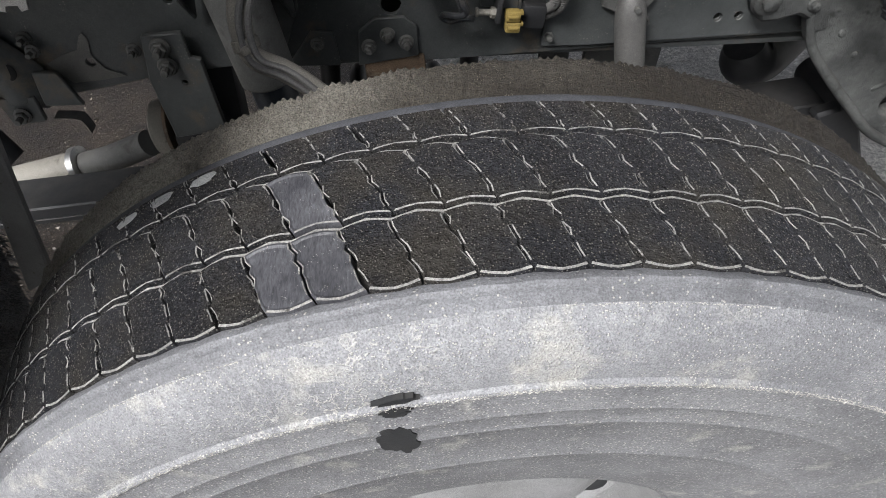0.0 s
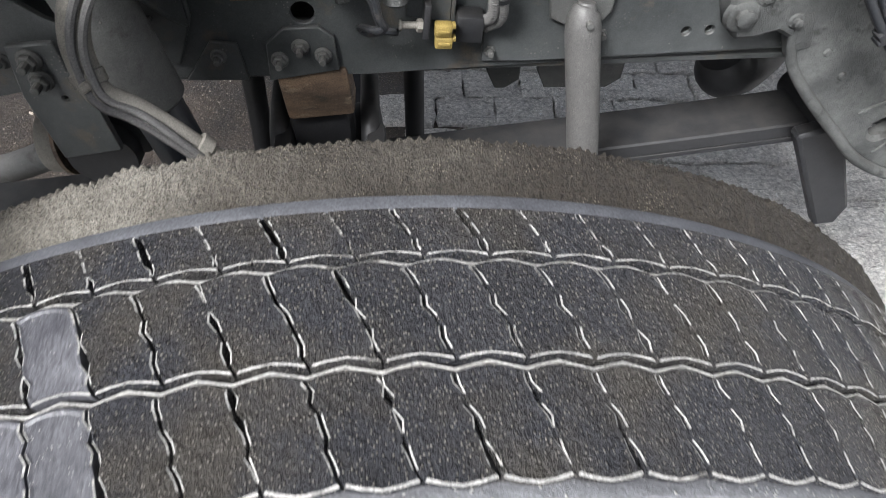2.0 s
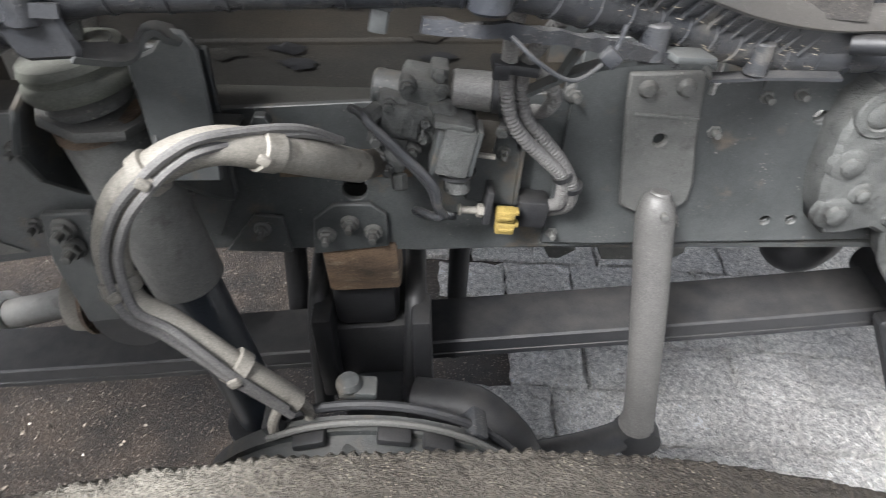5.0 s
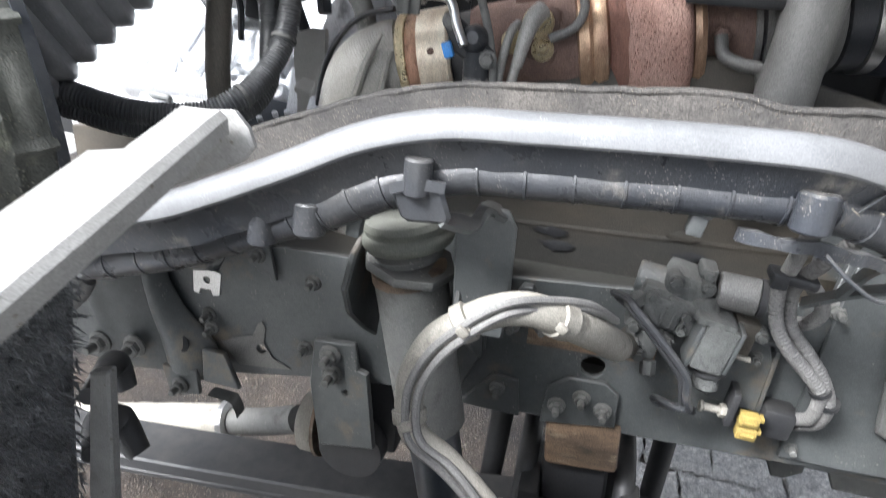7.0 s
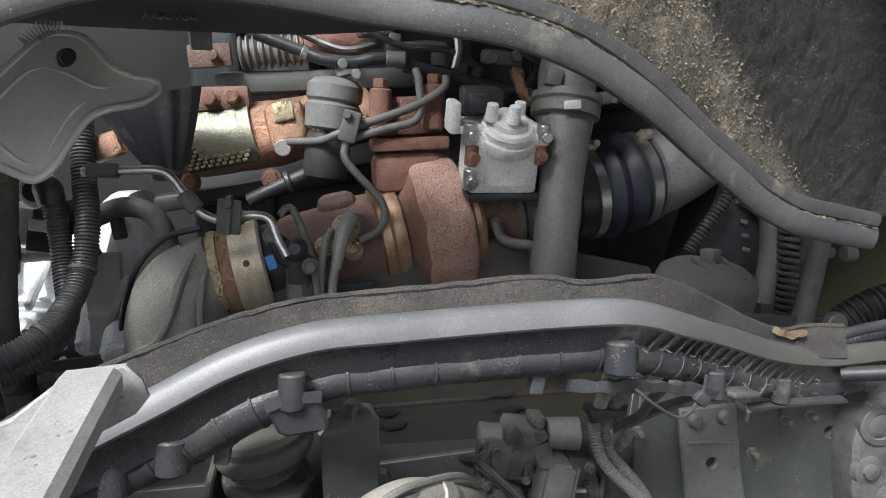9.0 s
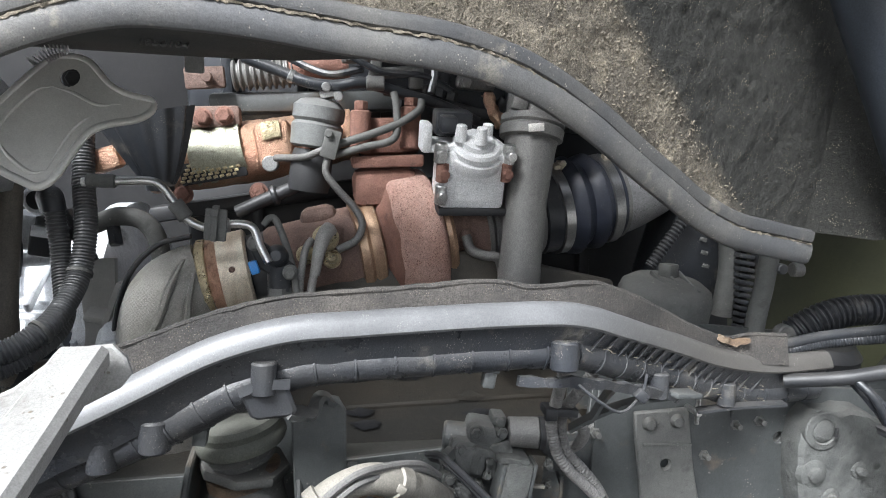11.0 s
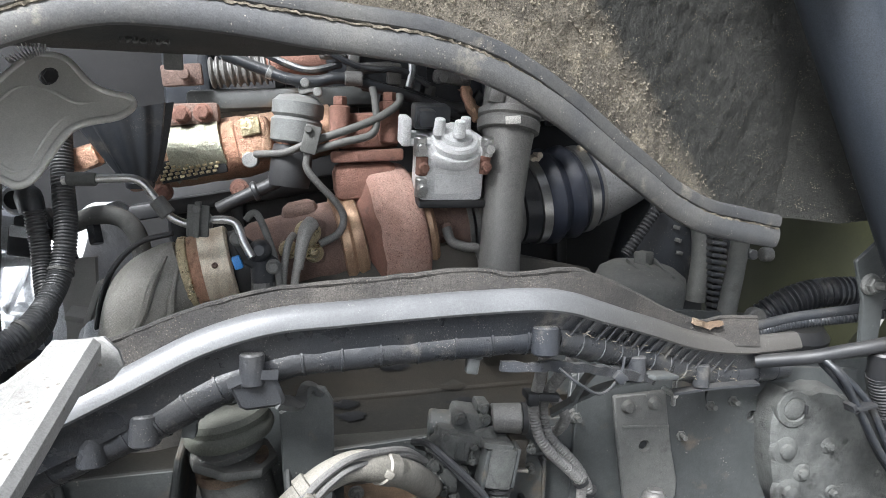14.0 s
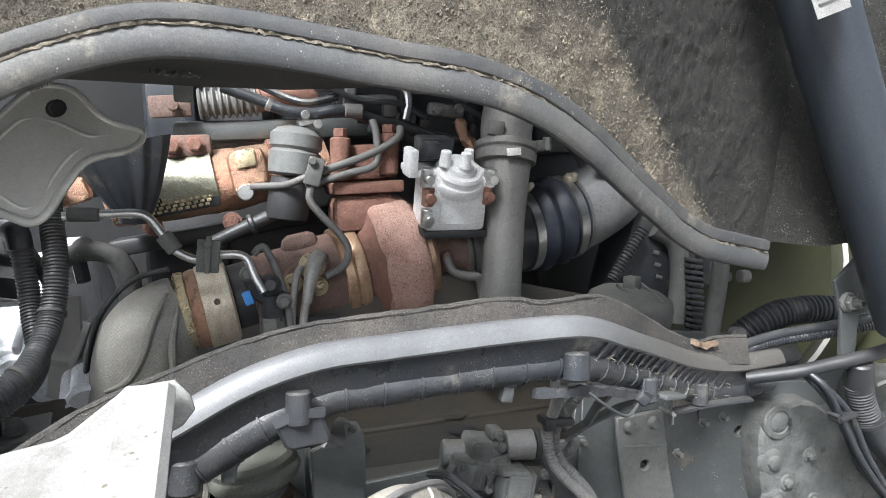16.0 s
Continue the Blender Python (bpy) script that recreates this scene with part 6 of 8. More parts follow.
def guard_row(y, off=0.0):
    x0, z0 = -0.214 - 0.036 * (y - 0.75), 1.171 + 0.199 * (y - 0.75)
    pts = [(x0 - 0.030, z0 - 0.030), (x0 - 0.036, z0 - 0.033), (x0 - 0.060, z0 - 0.037), (x0 - 0.110, z0 - 0.047), (x0 - 0.145, z0 - 0.072), (x0 - 0.170, z0 - 0.11), (x0 - 0.20, z0 - 0.19), (x0 - 0.225, z0 - 0.30), (x0 - 0.24, z0 - 0.44), (x0 - 0.25, z0 - 0.58)]
    return [Vector((x - off * 0.2, y, z - off)) for x, z in pts]


def guard_edge(y):
    return Vector((-0.214 - 0.036 * (y - 0.75), y, 1.171 + 0.199 * (y - 0.75)))


part("edge_flange", roughen(sweep([guard_edge(y) for y in (0.55, 0.60, 0.65, 0.70, 0.75, 0.80, 0.825, 0.838, 0.845)], [(0.000, -0.004), (-0.004, 0.0), (-0.028, -0.001), (-0.033, -0.006), (-0.033, -0.040), (-0.028, -0.040), (-0.028, -0.008), (-0.007, -0.008), (-0.005, -0.014), (-0.001, -0.014)], Vector((1, 0, 0))), 0.0008, 30), "mudguard", guard, "sunlit folded edge of the mudguard")
ys = [0.55, 0.60, 0.66, 0.72, 0.78, 0.83, 0.86]
rows = [guard_row(y) for y in ys]
under_rows = [guard_row(y, 0.006) for y in ys]
bm = bmesh.new()
a = [[bm.verts.new(p) for p in r] for r in rows]
b = [[bm.verts.new(p) for p in r] for r in under_rows]
n, m = len(a), len(a[0])
for i in range(n - 1):
    for j in range(m - 1):
        bm.faces.new((a[i][j], a[i + 1][j], a[i + 1][j + 1], a[i][j + 1]))
        bm.faces.new((b[i][j], b[i][j + 1], b[i + 1][j + 1], b[i + 1][j]))
for j in range(m - 1):
    bm.faces.new((a[0][j], a[0][j + 1], b[0][j + 1], b[0][j]))
    bm.faces.new((a[-1][j], b[-1][j], b[-1][j + 1], a[-1][j + 1]))
for i in range(n - 1):
    bm.faces.new((a[i][0], b[i][0], b[i + 1][0], a[i + 1][0]))
    bm.faces.new((a[i][-1], a[i + 1][-1], b[i + 1][-1], b[i][-1]))
part("shell", bm, "mudguard", guard)
part("end_flange", roughen(plate([(-0.248, 1.184), (-0.219, 1.187), (-0.211, 1.178), (-0.208, 1.167), (-0.215, 1.158), (-0.236, 1.147), (-0.30, 1.120), (-0.36, 1.085), (-0.34, 1.130), (-0.28, 1.158)], 0.006, facing(0, 0.860, 0), 0.0015), 0.001, 40), "mudguard", guard)
part("edge_strip", plate([(-0.390, 0.935), (-0.370, 0.942), (-0.388, 0.80), (-0.407, 0.64), (-0.445, 0.62), (-0.415, 0.80)], 0.012, facing(0, 0.90, 0), 0.002), "mudguard", guard)
rnd = random.Random(3)
bm = bmesh.new()
for k in range(7000):
    y, s = rnd.uniform(0.45, 0.90), rnd.uniform(0.0, 1.0)
    x, z = -0.39 - 0.10 * s + 0.03 * s * s, 1.04 - 0.48 * s
    d = Vector((rnd.uniform(0.4, 1.0), rnd.uniform(-0.6, 0.6), rnd.uniform(-1.0, 0.2))).normalized() * rnd.uniform(0.008, 0.016)
    side = d.orthogonal().normalized() * 0.0011
    p = Vector((x, y, z))
    v = [bm.verts.new(q) for q in (p - side, p + side, p + d)]
    bm.faces.new(v)
tagged(part("bristles", bm, "bristle", guard, smooth=False), kind="stuff")
bm = bmesh.new()
vs = [[bm.verts.new((-0.395 - 0.10 * s + 0.03 * s * s, y, 1.04 - 0.48 * s)) for y in (0.45, 0.90)] for s in np.linspace(0, 1, 8)]
for r0, r1 in zip(vs, vs[1:]):
    bm.faces.new((r0[0], r0[1], r1[1], r1[0]))
part("lining", bm, "bristle", guard)
rub = thing("rubber_buffer", (-0.43, 0.95, 0.85), "black rubber buffer behind the mudguard", "rubber buffer")
part("buffer_body", tube([(-0.400, 0.893, 0.905), (-0.425, 0.94, 0.892), (-0.435, 0.965, 0.880), (-0.425, 0.965, 0.855)], [0.008, 0.010, 0.015, 0.010], 14), "black", rub)
part("buffer_body", tube([(-0.410, 0.893, 0.835), (-0.445, 0.94, 0.825), (-0.445, 0.965, 0.805), (-0.418, 0.96, 0.775)], [0.008, 0.012, 0.019, 0.012], 14), "black", rub)

# ---- cream cross pipe seen under the rail ----
wb = thing("heat_wrapped_pipe", (-0.7, 1.36, 0.45), "cream embossed heat shield pipe beyond the spring", "pipe")
part("shield_body", roughen(tube([(-1.2, 1.38, 0.26), (-0.9, 1.37, 0.350), (-0.58, 1.36, 0.445)], 0.033, 18, 20), 0.0015, 60), "cream", wb)
for k in range(9):
    x = -0.90 + 0.036 * k
    part("embossed_pad", block((0.024, 0.004, 0.020), (x, 1.333, 0.352 + 0.297 * (x + 0.9)), (0, -16, 0), 0.0015), "cream", wb)
part("clamp", lathe([(0.033, -0.008), (0.039, -0.006), (0.039, 0.006), (0.033, 0.008)], (-0.575, 1.36, 0.447), (1, 0, 0.28), 22), "steel", wb)
part("pipe_end", tube([(-0.58, 1.36, 0.445), (-0.50, 1.35, 0.475), (-0.42, 1.33, 0.52)], 0.025, 16), "casting", wb)

# ---- cab: sealed wheel arch edge and lining ----
EDGE = [(-0.75, 0.93, 1.150), (-0.60, 0.926, 1.232), (-0.50, 0.926, 1.283), (-0.42, 0.927, 1.321), (-0.36, 0.928, 1.351), (-0.30, 0.930, 1.381), (-0.24, 0.932, 1.400), (-0.18, 0.934, 1.402), (-0.12, 0.936, 1.397), (-0.06, 0.939, 1.391), (0.0, 0.943, 1.386), (0.05, 0.952, 1.377), (0.10, 0.964, 1.359), (0.15, 0.980, 1.333), (0.20, 0.998, 1.303), (0.24, 1.012, 1.280), (0.28, 1.027, 1.258), (0.33, 1.041, 1.238), (0.38, 1.054, 1.228), (0.436, 1.064, 1.219)]
cabe = thing("cab_arch", (0, 0.93, 1.3), "truck cab underside with grey rubber seal and dirty felt lining", "cab underside")
cl = spread(EDGE, 6)
part("edge_seal", roughen(sweep(cl, [(0.012, 0.002), (0.003, -0.001), (-0.002, 0.0), (-0.0045, 0.003), (-0.0060, 0.010), (-0.0055, 0.017), (-0.0035, 0.0215), (0.004, 0.022), (0.009, 0.012)]), 0.0006, 26), "cabseal", cabe, "dusty grey rubber edge seal")
part("upper_seal", roughen(sweep([p + Vector((0, -0.001, 0.020)) for p in cl], [(0.006, 0.002), (-0.002, 0.003), (-0.0050, 0.005), (-0.0062, 0.010), (-0.0050, 0.0155), (0.001, 0.018), (0.006, 0.018)]), 0.0008, 22), "cabseal", cabe)
part("crumbling_foam", roughen(sweep([p + Vector((0, -0.0045, 0.0225)) for p in spread(cl, 3)], [(0.004, -0.0012), (-0.0008, -0.0010), (-0.0012, 0.0008), (0.004, 0.0012)]), 0.0022, 260), "crumb", cabe, "tan crumbling foam line")


def lining(points, lift, back, rows=10, cut=None):
    bm = bmesh.new()
    grid = []
    for p in points:
        col = []
        for k in range(rows):
            f = k / (rows - 1)
            q = p + Vector((0.0, 0.003 - back * f * f - 0.035 * f, 0.034 + lift * f))
            q += noise.noise_vector(q * 14) * 0.004
            col.append(bm.verts.new(q))
        grid.append(col)
    for a, b in zip(grid, grid[1:]):
        for k in range(rows - 1):
            bm.faces.new((a[k], b[k], b[k + 1], a[k + 1]))
    if cut:
        bmesh.ops.delete(bm, geom=[f for f in bm.faces if cut(f.calc_center_median())], context="FACES")
    bmesh.ops.subdivide_edges(bm, edges=bm.edges[:], cuts=2, use_grid_fill=True)
    for v in bm.verts:
        v.co += Vector((0.2, -1, 0.2)) * (noise.noise(v.co * 55) * 0.0016 + noise.noise(v.co * 130) * 0.0018 + noise.noise(v.co * 260) * 0.0016)
    return bm


part("felt_lining", lining([p for p in cl] + [Vector((0.447, 1.05, 1.22)), Vector((0.49, 1.03, 1.215)), Vector((0.60, 1.02, 1.23))], 0.36, 0.03, 26), "felt", cabe, "tan dirty felt lining, near black towards the stay")
lining_mesh = bpy.data.objects["felt_lining"].data
rnd = random.Random(8)
bm = bmesh.new()
picked = [f for f in lining_mesh.polygons if f.center.x + f.center.z < 1.62 and f.center.x > -0.45]
for k in range(6500):
    f = rnd.choice(picked)
    n0 = f.normal if f.normal.y < 0 else -f.normal
    a = Vector((rnd.uniform(-1, 1), rnd.uniform(-0.4, 0.2), rnd.uniform(-1, 1))).normalized() * rnd.uniform(0.0008, 0.0024)
    b = a.cross(n0).normalized() * rnd.uniform(0.0005, 0.0012)
    c = f.center + n0 * 0.0002 + Vector((rnd.uniform(-1, 1), 0, rnd.uniform(-1, 1))) * 0.003
    vs = [bm.verts.new(q) for q in (c - a - n0 * 0.001, c + b, c - b, c + a + n0 * 0.0006, c + n0 * rnd.uniform(0.0008, 0.002))]
    for tri in ((0, 1, 4), (1, 3, 4), (3, 2, 4), (2, 0, 4)):
        bm.faces.new([vs[q] for q in tri])
tagged(part("felt_shred", bm, "crumb", cabe, "tan fibres and crumbs on the felt"), kind="stuff")
inner = [(-0.50, 0.944), (-0.01, 0.952), (0.05, 0.966), (0.01, 1.0), (-0.06, 1.09), (-0.13, 1.15), (-0.235, 1.172), (-0.40, 1.175), (-0.50, 1.178)]
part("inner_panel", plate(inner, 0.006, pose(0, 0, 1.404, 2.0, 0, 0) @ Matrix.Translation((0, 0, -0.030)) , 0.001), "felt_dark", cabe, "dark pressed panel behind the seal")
# unseen floor, sized to hold sky and sun off the engine
part("cab_floor", plate([(-0.24, 0.97), (0.70, 1.06), (0.75, 1.80), (-0.24, 1.80)], 0.01, pose(0, 0, 1.70), 0.002), "felt_dark", cabe, "unseen cab floor added above the engine to block the sky")
part("tab", block((0.020, 0.006, 0.022), (-0.235, 1.172, 1.409), (8, 0, 0), 0.002), "casting", cabe)
txt = bpy.data.curves.new("moulded_number", "FONT")
txt.body, txt.size, txt.extrude = "1936104", 0.0125, 0.0010
txt.align_x = "CENTER"
tob = new("tmp_text", txt)
dg = bpy.context.evaluated_depsgraph_get()
me = bpy.data.meshes.new_from_object(tob.evaluated_get(dg))
bpy.data.objects.remove(tob)
bm = bmesh.new()
bm.from_mesh(me)
bmesh.ops.transform(bm, matrix=pose(-0.232, 1.036, 1.4042, 35, 0, 4), verts=bm.verts[:])
part("moulded_number", bm, "casting", cabe, smooth=False)
strut = thing("cab_stay_tube", (0.48, 0.95, 1.2), "dark blue-grey painted cab stay tube with a white label", "strut")
part("tube_body", cyl((0.290, 0.935, 1.635), (0.590, 0.990, 1.160), 0.036, 28, bevel=0.05), "paint", strut)
sm = Matrix(((0.93, -0.36, 0.0, 0.331), (0.13, 0.12, -1.0, 0.900), (0.36, 0.93, 0.0, 1.497), (0, 0, 0, 1)))
paper = part("label", plate([(-0.024, -0.022), (0.024, -0.022), (0.024, 0.035), (-0.024, 0.035)], 0.0006, sm @ pose(0, 0, 0.0), 0), "label", strut, "worn white paper label")
for k in range(6):
    part("printed_bar", plate([(-0.018, -0.012 + k * 0.006), (0.012 - 0.004 * (k % 3), -0.012 + k * 0.006), (0.012 - 0.004 * (k % 3), -0.0095 + k * 0.006), (-0.018, -0.0095 + k * 0.006)], 0.0006, sm @ pose(0, 0, 0.0006), 0), "ink", paper)
ebr = thing("stay_bracket", (0.56, 1.04, 1.15), "dull steel stay bracket with a nut", "bracket")
part("cheek", plate([(0.530, 1.205), (0.575, 1.245), (0.62, 1.22), (0.60, 1.165), (0.575, 1.16), (0.573, 1.09), (0.548, 1.09), (0.545, 1.16)], 0.006, facing(0, 1.05, 0), 0.0015), "chassis", ebr)
nuts(ebr, [(0.552, 1.044, 1.178)], 1.2)

# ---- engine: turbocharger and pipes ----
def TA(x, up=0.0, near=0.0):
    """A point on the turbocharger's axis."""
    return Vector((x, 1.29 + 0.102 * (x + 0.22) - near, 1.155 + 0.218 * (x + 0.22) + up))


TD = Vector((1, 0.102, 0.218)).normalized()


def turned(rows, seg=40):
    """(x, radius) rows turned round the turbocharger's axis."""
    x0 = rows[0][0]
    k = 1 / TD.x
    return lathe([(r, (x - x0) * k) for x, r in rows], TA(x0), TD, seg)


def hexhead(at, d, r, h=0.008, material="casting", parent=None, name="bolt"):
    d = Vector(d)
    return part(name, join(lathe([(r * 1.3, 0), (r * 1.3, 0.002), (r, 0.003)], at, d, 18), lathe([(r, 0.002), (r, h), (r * 0.8, h + 0.0015)], at, d, 6)), material, parent)


turbo = thing("turbocharger", (0.03, 1.30, 1.10), "rusty cast iron turbocharger with steel clamp bands", "turbocharger")
part("outlet_neck", turned([(-0.195, 0.042), (-0.188, 0.047), (-0.164, 0.048)]), "black", turbo)
part("turbine_outlet", turned([(-0.170, 0.046), (-0.160, 0.052), (-0.12, 0.054), (-0.09, 0.056), (-0.07, 0.059), (-0.050, 0.059)]), "rust_dark", turbo, "brown rusty turbine outlet")
part("clamp_band", turned([(-0.056, 0.058), (-0.054, 0.0640), (-0.044, 0.0655), (-0.040, 0.0630), (-0.036, 0.0655), (-0.026, 0.0645), (-0.023, 0.058)]), "heat_tint", turbo, "heat-tinted steel clamp band")
part("clamp_screw", join(block((0.026, 0.016, 0.020), TA(-0.036, -0.060, 0.018), (0, -12, 0), 0.004), cyl(TA(-0.05, -0.062, 0.026), TA(-0.02, -0.062, 0.026), 0.005, 8)), "rust", turbo)
part("volute_flank", turned([(-0.026, 0.054), (-0.018, 0.066), (-0.010, 0.080), (-0.004, 0.089)]), "rust", turbo)
part("turbine_volute", roughen(turned([(-0.009, 0.078), (-0.006, 0.088), (-0.002, 0.0925), (0.004, 0.094), (0.024, 0.0948), (0.044, 0.093), (0.050, 0.089), (0.054, 0.080), (0.056, 0.056)], 72), 0.0014, 40), "rust_pink", turbo, "pitted pinkish turbine housing")
part("heat_ring", turned([(0.052, 0.066), (0.056, 0.075), (0.062, 0.0765), (0.067, 0.074), (0.069, 0.066)]), "heat_tint", turbo)
part("centre_housing", turned([(0.060, 0.060), (0.070, 0.056), (0.085, 0.050), (0.10, 0.054), (0.108, 0.064), (0.113, 0.066)]), "rust_dark", turbo)
for x in (0.116, 0.126):
    part("back_ring", turned([(x - 0.004, 0.060), (x - 0.003, 0.068), (x + 0.003, 0.068), (x + 0.004, 0.060)]), "alu_dull", turbo)
for x, up in ((0.088, 0.030), (0.090, -0.006), (0.090, -0.040)):
    hexhead(TA(x, up, 0.050), (0, -1, 0.2), 0.009, 0.012, "rust_dark", turbo, "housing_bolt")
part("oil_pipe", tube([TA(0.088, -0.004, 0.066), TA(0.094, -0.022, 0.075), TA(0.112, -0.033, 0.078), TA(0.132, -0.042, 0.078), TA(0.142, -0.075, 0.07)], 0.0068, 12), "alu_dull", turbo)
part("compressor_housing", turned([(0.125, 0.055), (0.132, 0.078), (0.150, 0.086), (0.172, 0.082), (0.190, 0.066), (0.197, 0.060)], 44), "alu_dull", turbo, "dull aluminium compressor housing")
part("outlet_pipe", tube([(0.150, 1.245, 1.06), (0.152, 1.225, 1.13), (0.154, 1.220, 1.20), (0.158, 1.225, 1.27), (0.164, 1.24, 1.33), (0.167, 1.25, 1.356)], [0.030, 0.0290, 0.0265, 0.0265, 0.032, 0.038], 28), "alu_dull", turbo, "dull aluminium outlet pipe")
part("pipe_collar", lathe([(0.034, 0), (0.041, 0.002), (0.042, 0.014), (0.039, 0.017), (0.042, 0.020), (0.042, 0.028), (0.036, 0.030)], (0.165, 1.245, 1.346), (0.12, 0.18, 1), 28), "alu_dull", turbo)
part("collar_mark", block((0.020, 0.003, 0.010), (0.160, 1.205, 1.361), (0, -6, 0), 0.001), "sticker", turbo, "white paint mark")
part("collar_clamp", join(block((0.036, 0.02, 0.016), (0.213, 1.245, 1.372), (0, -10, 0), 0.004), cyl((0.222, 1.236, 1.366), (0.222, 1.236, 1.384), 0.006, 6)), "casting", turbo)
part("upper_elbow", tube([(0.168, 1.25, 1.368), (0.172, 1.26, 1.40), (0.19, 1.28, 1.435), (0.24, 1.33, 1.47), (0.32, 1.42, 1.50)], [0.034, 0.036, 0.037, 0.036, 0.036], 24), "alu_dull", turbo)
part("elbow_lug", block((0.020, 0.016, 0.020), (0.142, 1.225, 1.392), (0, 10, 0), 0.003), "alu_dull", turbo)
# sensor bosses and lines on the turbine outlet
for x, up, r in ((-0.094, 0.030, 0.0135), (-0.118, 0.014, 0.0098), (-0.086, 0.002, 0.0098)):
    part("gold_boss", join(lathe([(r * 1.25, 0), (r * 1.25, 0.004), (r, 0.006)], TA(x, up, 0.060), (0, -1, 0.25), 18), lathe([(r * 0.75, 0.004), (r * 0.75, 0.016), (r * 0.5, 0.018)], TA(x, up, 0.060), (0, -1, 0.25), 6)), "gold", turbo, "gold-coloured sensor boss")
part("boss_plate", plate([(-0.040, -0.006), (-0.030, 0.010), (-0.012, 0.022), (0.012, 0.032), (0.022, 0.026), (0.026, -0.010), (0.018, -0.028), (0.0, -0.030), (-0.024, -0.020)], 0.008, pose(-0.094, TA(-0.094).y - 0.049, TA(-0.094).z + 0.016, 80, 0, 6), 0.003), "rust_dark", turbo)
part("cast_lump", roughen(block((0.05, 0.03, 0.03), TA(-0.105, 0.055, 0.01), (0, -12, 0), 0.012), 0.002, 50), "rust_dark", turbo)
part("lower_bracket", block((0.060, 0.004, 0.016), TA(-0.088, -0.045, 0.06), (0, -6, 0), 0.001), "black", turbo)
part("turbine_inlet", join(roughen(block((0.086, 0.085, 0.05), (-0.018, 1.315, 1.278), (0, -4, 0), 0.012), 0.0015, 60), roughen(block((0.095, 0.09, 0.016), (-0.017, 1.312, 1.312), (0, -4, 0), 0.004), 0.001, 60),
     roughen(block((0.085, 0.07, 0.05), (-0.014, 1.325, 1.345), (0, -4, 0), 0.014), 0.002, 50)), "rust", turbo, "rust-red turbine inlet flange")
for x, y, z in ((-0.053, 1.285, 1.376), (0.012, 1.285, 1.384)):
    part("inlet_stud", join(cyl((x, y, z - 0.055), (x, y, z), 0.0135, 16), cyl((x, y, z), (x, y, z + 0.012), 0.009, 6)), "rust", turbo)

actu = thing("turbo_actuator", (0.085, 1.22, 1.25), "white corroded aluminium electronic turbo actuator", "actuator")
AM = pose(0.078, 1.222, 1.308, 14, -1, 4)


def at_act(bm):
    bmesh.ops.transform(bm, matrix=AM, verts=bm.verts[:])
    return bm


act_case = part("case", at_act(block((0.082, 0.060, 0.072), (0.006, 0.01, -0.012), (0, 0, 0), 0.006)), "alu", actu)
part("flange", at_act(block((0.105, 0.050, 0.010), (-0.004, 0.012, 0.026), (0, 0, 0), 0.003)), "alu", actu)
part("ear", at_act(join(block((0.012, 0.03, 0.035), (-0.055, 0.0, 0.038), (0, 0, 0), 0.003), block((0.03, 0.02, 0.01), (-0.045, 0.0, 0.025), (0, 0, 0), 0.002))), "alu", actu)
act_dome = part("dome", at_act(join(lathe([(0.036, -0.004), (0.037, 0.006), (0.035, 0.010)], (0.008, 0.0, 0.014), (0, -0.5, 1), 32), lathe([(0.030, 0.008), (0.031, 0.018), (0.028, 0.022)], (0.008, 0, 0.014), (0, -0.5, 1), 32),
     lathe([(0.022, 0.02), (0.020, 0.028), (0.0, 0.030)], (0.008, 0, 0.014), (0, -0.5, 1), 28))), "alu", actu)
for x, y in ((0.008, -0.012), (-0.014, 0.0), (0.022, 0.012)):
    part("dome_post", at_act(cyl((x, y - 0.012, 0.036), (x, y - 0.014, 0.056), 0.008, 14, 0.0065)), "alu", act_dome)
part("connector_box", at_act(join(block((0.046, 0.03, 0.03), (-0.018, 0.022, 0.052), (0, 0, 0), 0.004), block((0.02, 0.02, 0.02), (-0.028, 0.0, 0.054), (0, 0, 0), 0.003))), "plastic", actu, "black plastic connector")
part("gasket", at_act(block((0.088, 0.066, 0.010), (0.008, 0.012, -0.052), (0, 0, 0), 0.002)), "black", actu)
part("rating_plate", at_act(plate([(-0.020, -0.012), (0.03, -0.012), (0.03, 0.014), (-0.020, 0.014)], 0.0012, pose(0.002, -0.0198, -0.026, 90, 0, 0), 0.0004)), "alu", act_case)
for x, z, m in ((-0.034, -0.002, "rust"), (0.046, 0.0, "rust"), (-0.038, 0.022, "steel"), (0.048, 0.022, "steel"), (-0.034, -0.030, "steel")):
    part("case_screw", at_act(join(cyl((x, -0.020, z), (x, -0.032, z), 0.0062, 12), cyl((x, -0.016, z - 0.012), (x, -0.016, z + 0.012), 0.008, 12))), m, act_case)

bend = thing("exhaust_elbow", (-0.29, 1.29, 1.0), "sooty grey insulated exhaust elbow with a foil collar", "exhaust elbow")
part("shell", tube([TA(-0.243), TA(-0.262, -0.006), (-0.284, 1.284, 1.118), (-0.294, 1.284, 1.075), (-0.296, 1.285, 1.0), (-0.296, 1.285, 0.93)], [0.050, 0.056, 0.061, 0.062, 0.062, 0.061], 36, 10), "exhaust", bend)
seam = [Vector((-0.264, 1.284, 1.203)), Vector((-0.305, 1.284, 1.190)), Vector((-0.338, 1.284, 1.155)), Vector((-0.355, 1.284, 1.105)), Vector((-0.360, 1.284, 1.05)), Vector((-0.360, 1.284, 0.95))]
part("seam_flange", tube([p + Vector((0.0, -0.004, 0.004)) for p in seam], 0.0060, 10, flat=0.6), "black", bend)
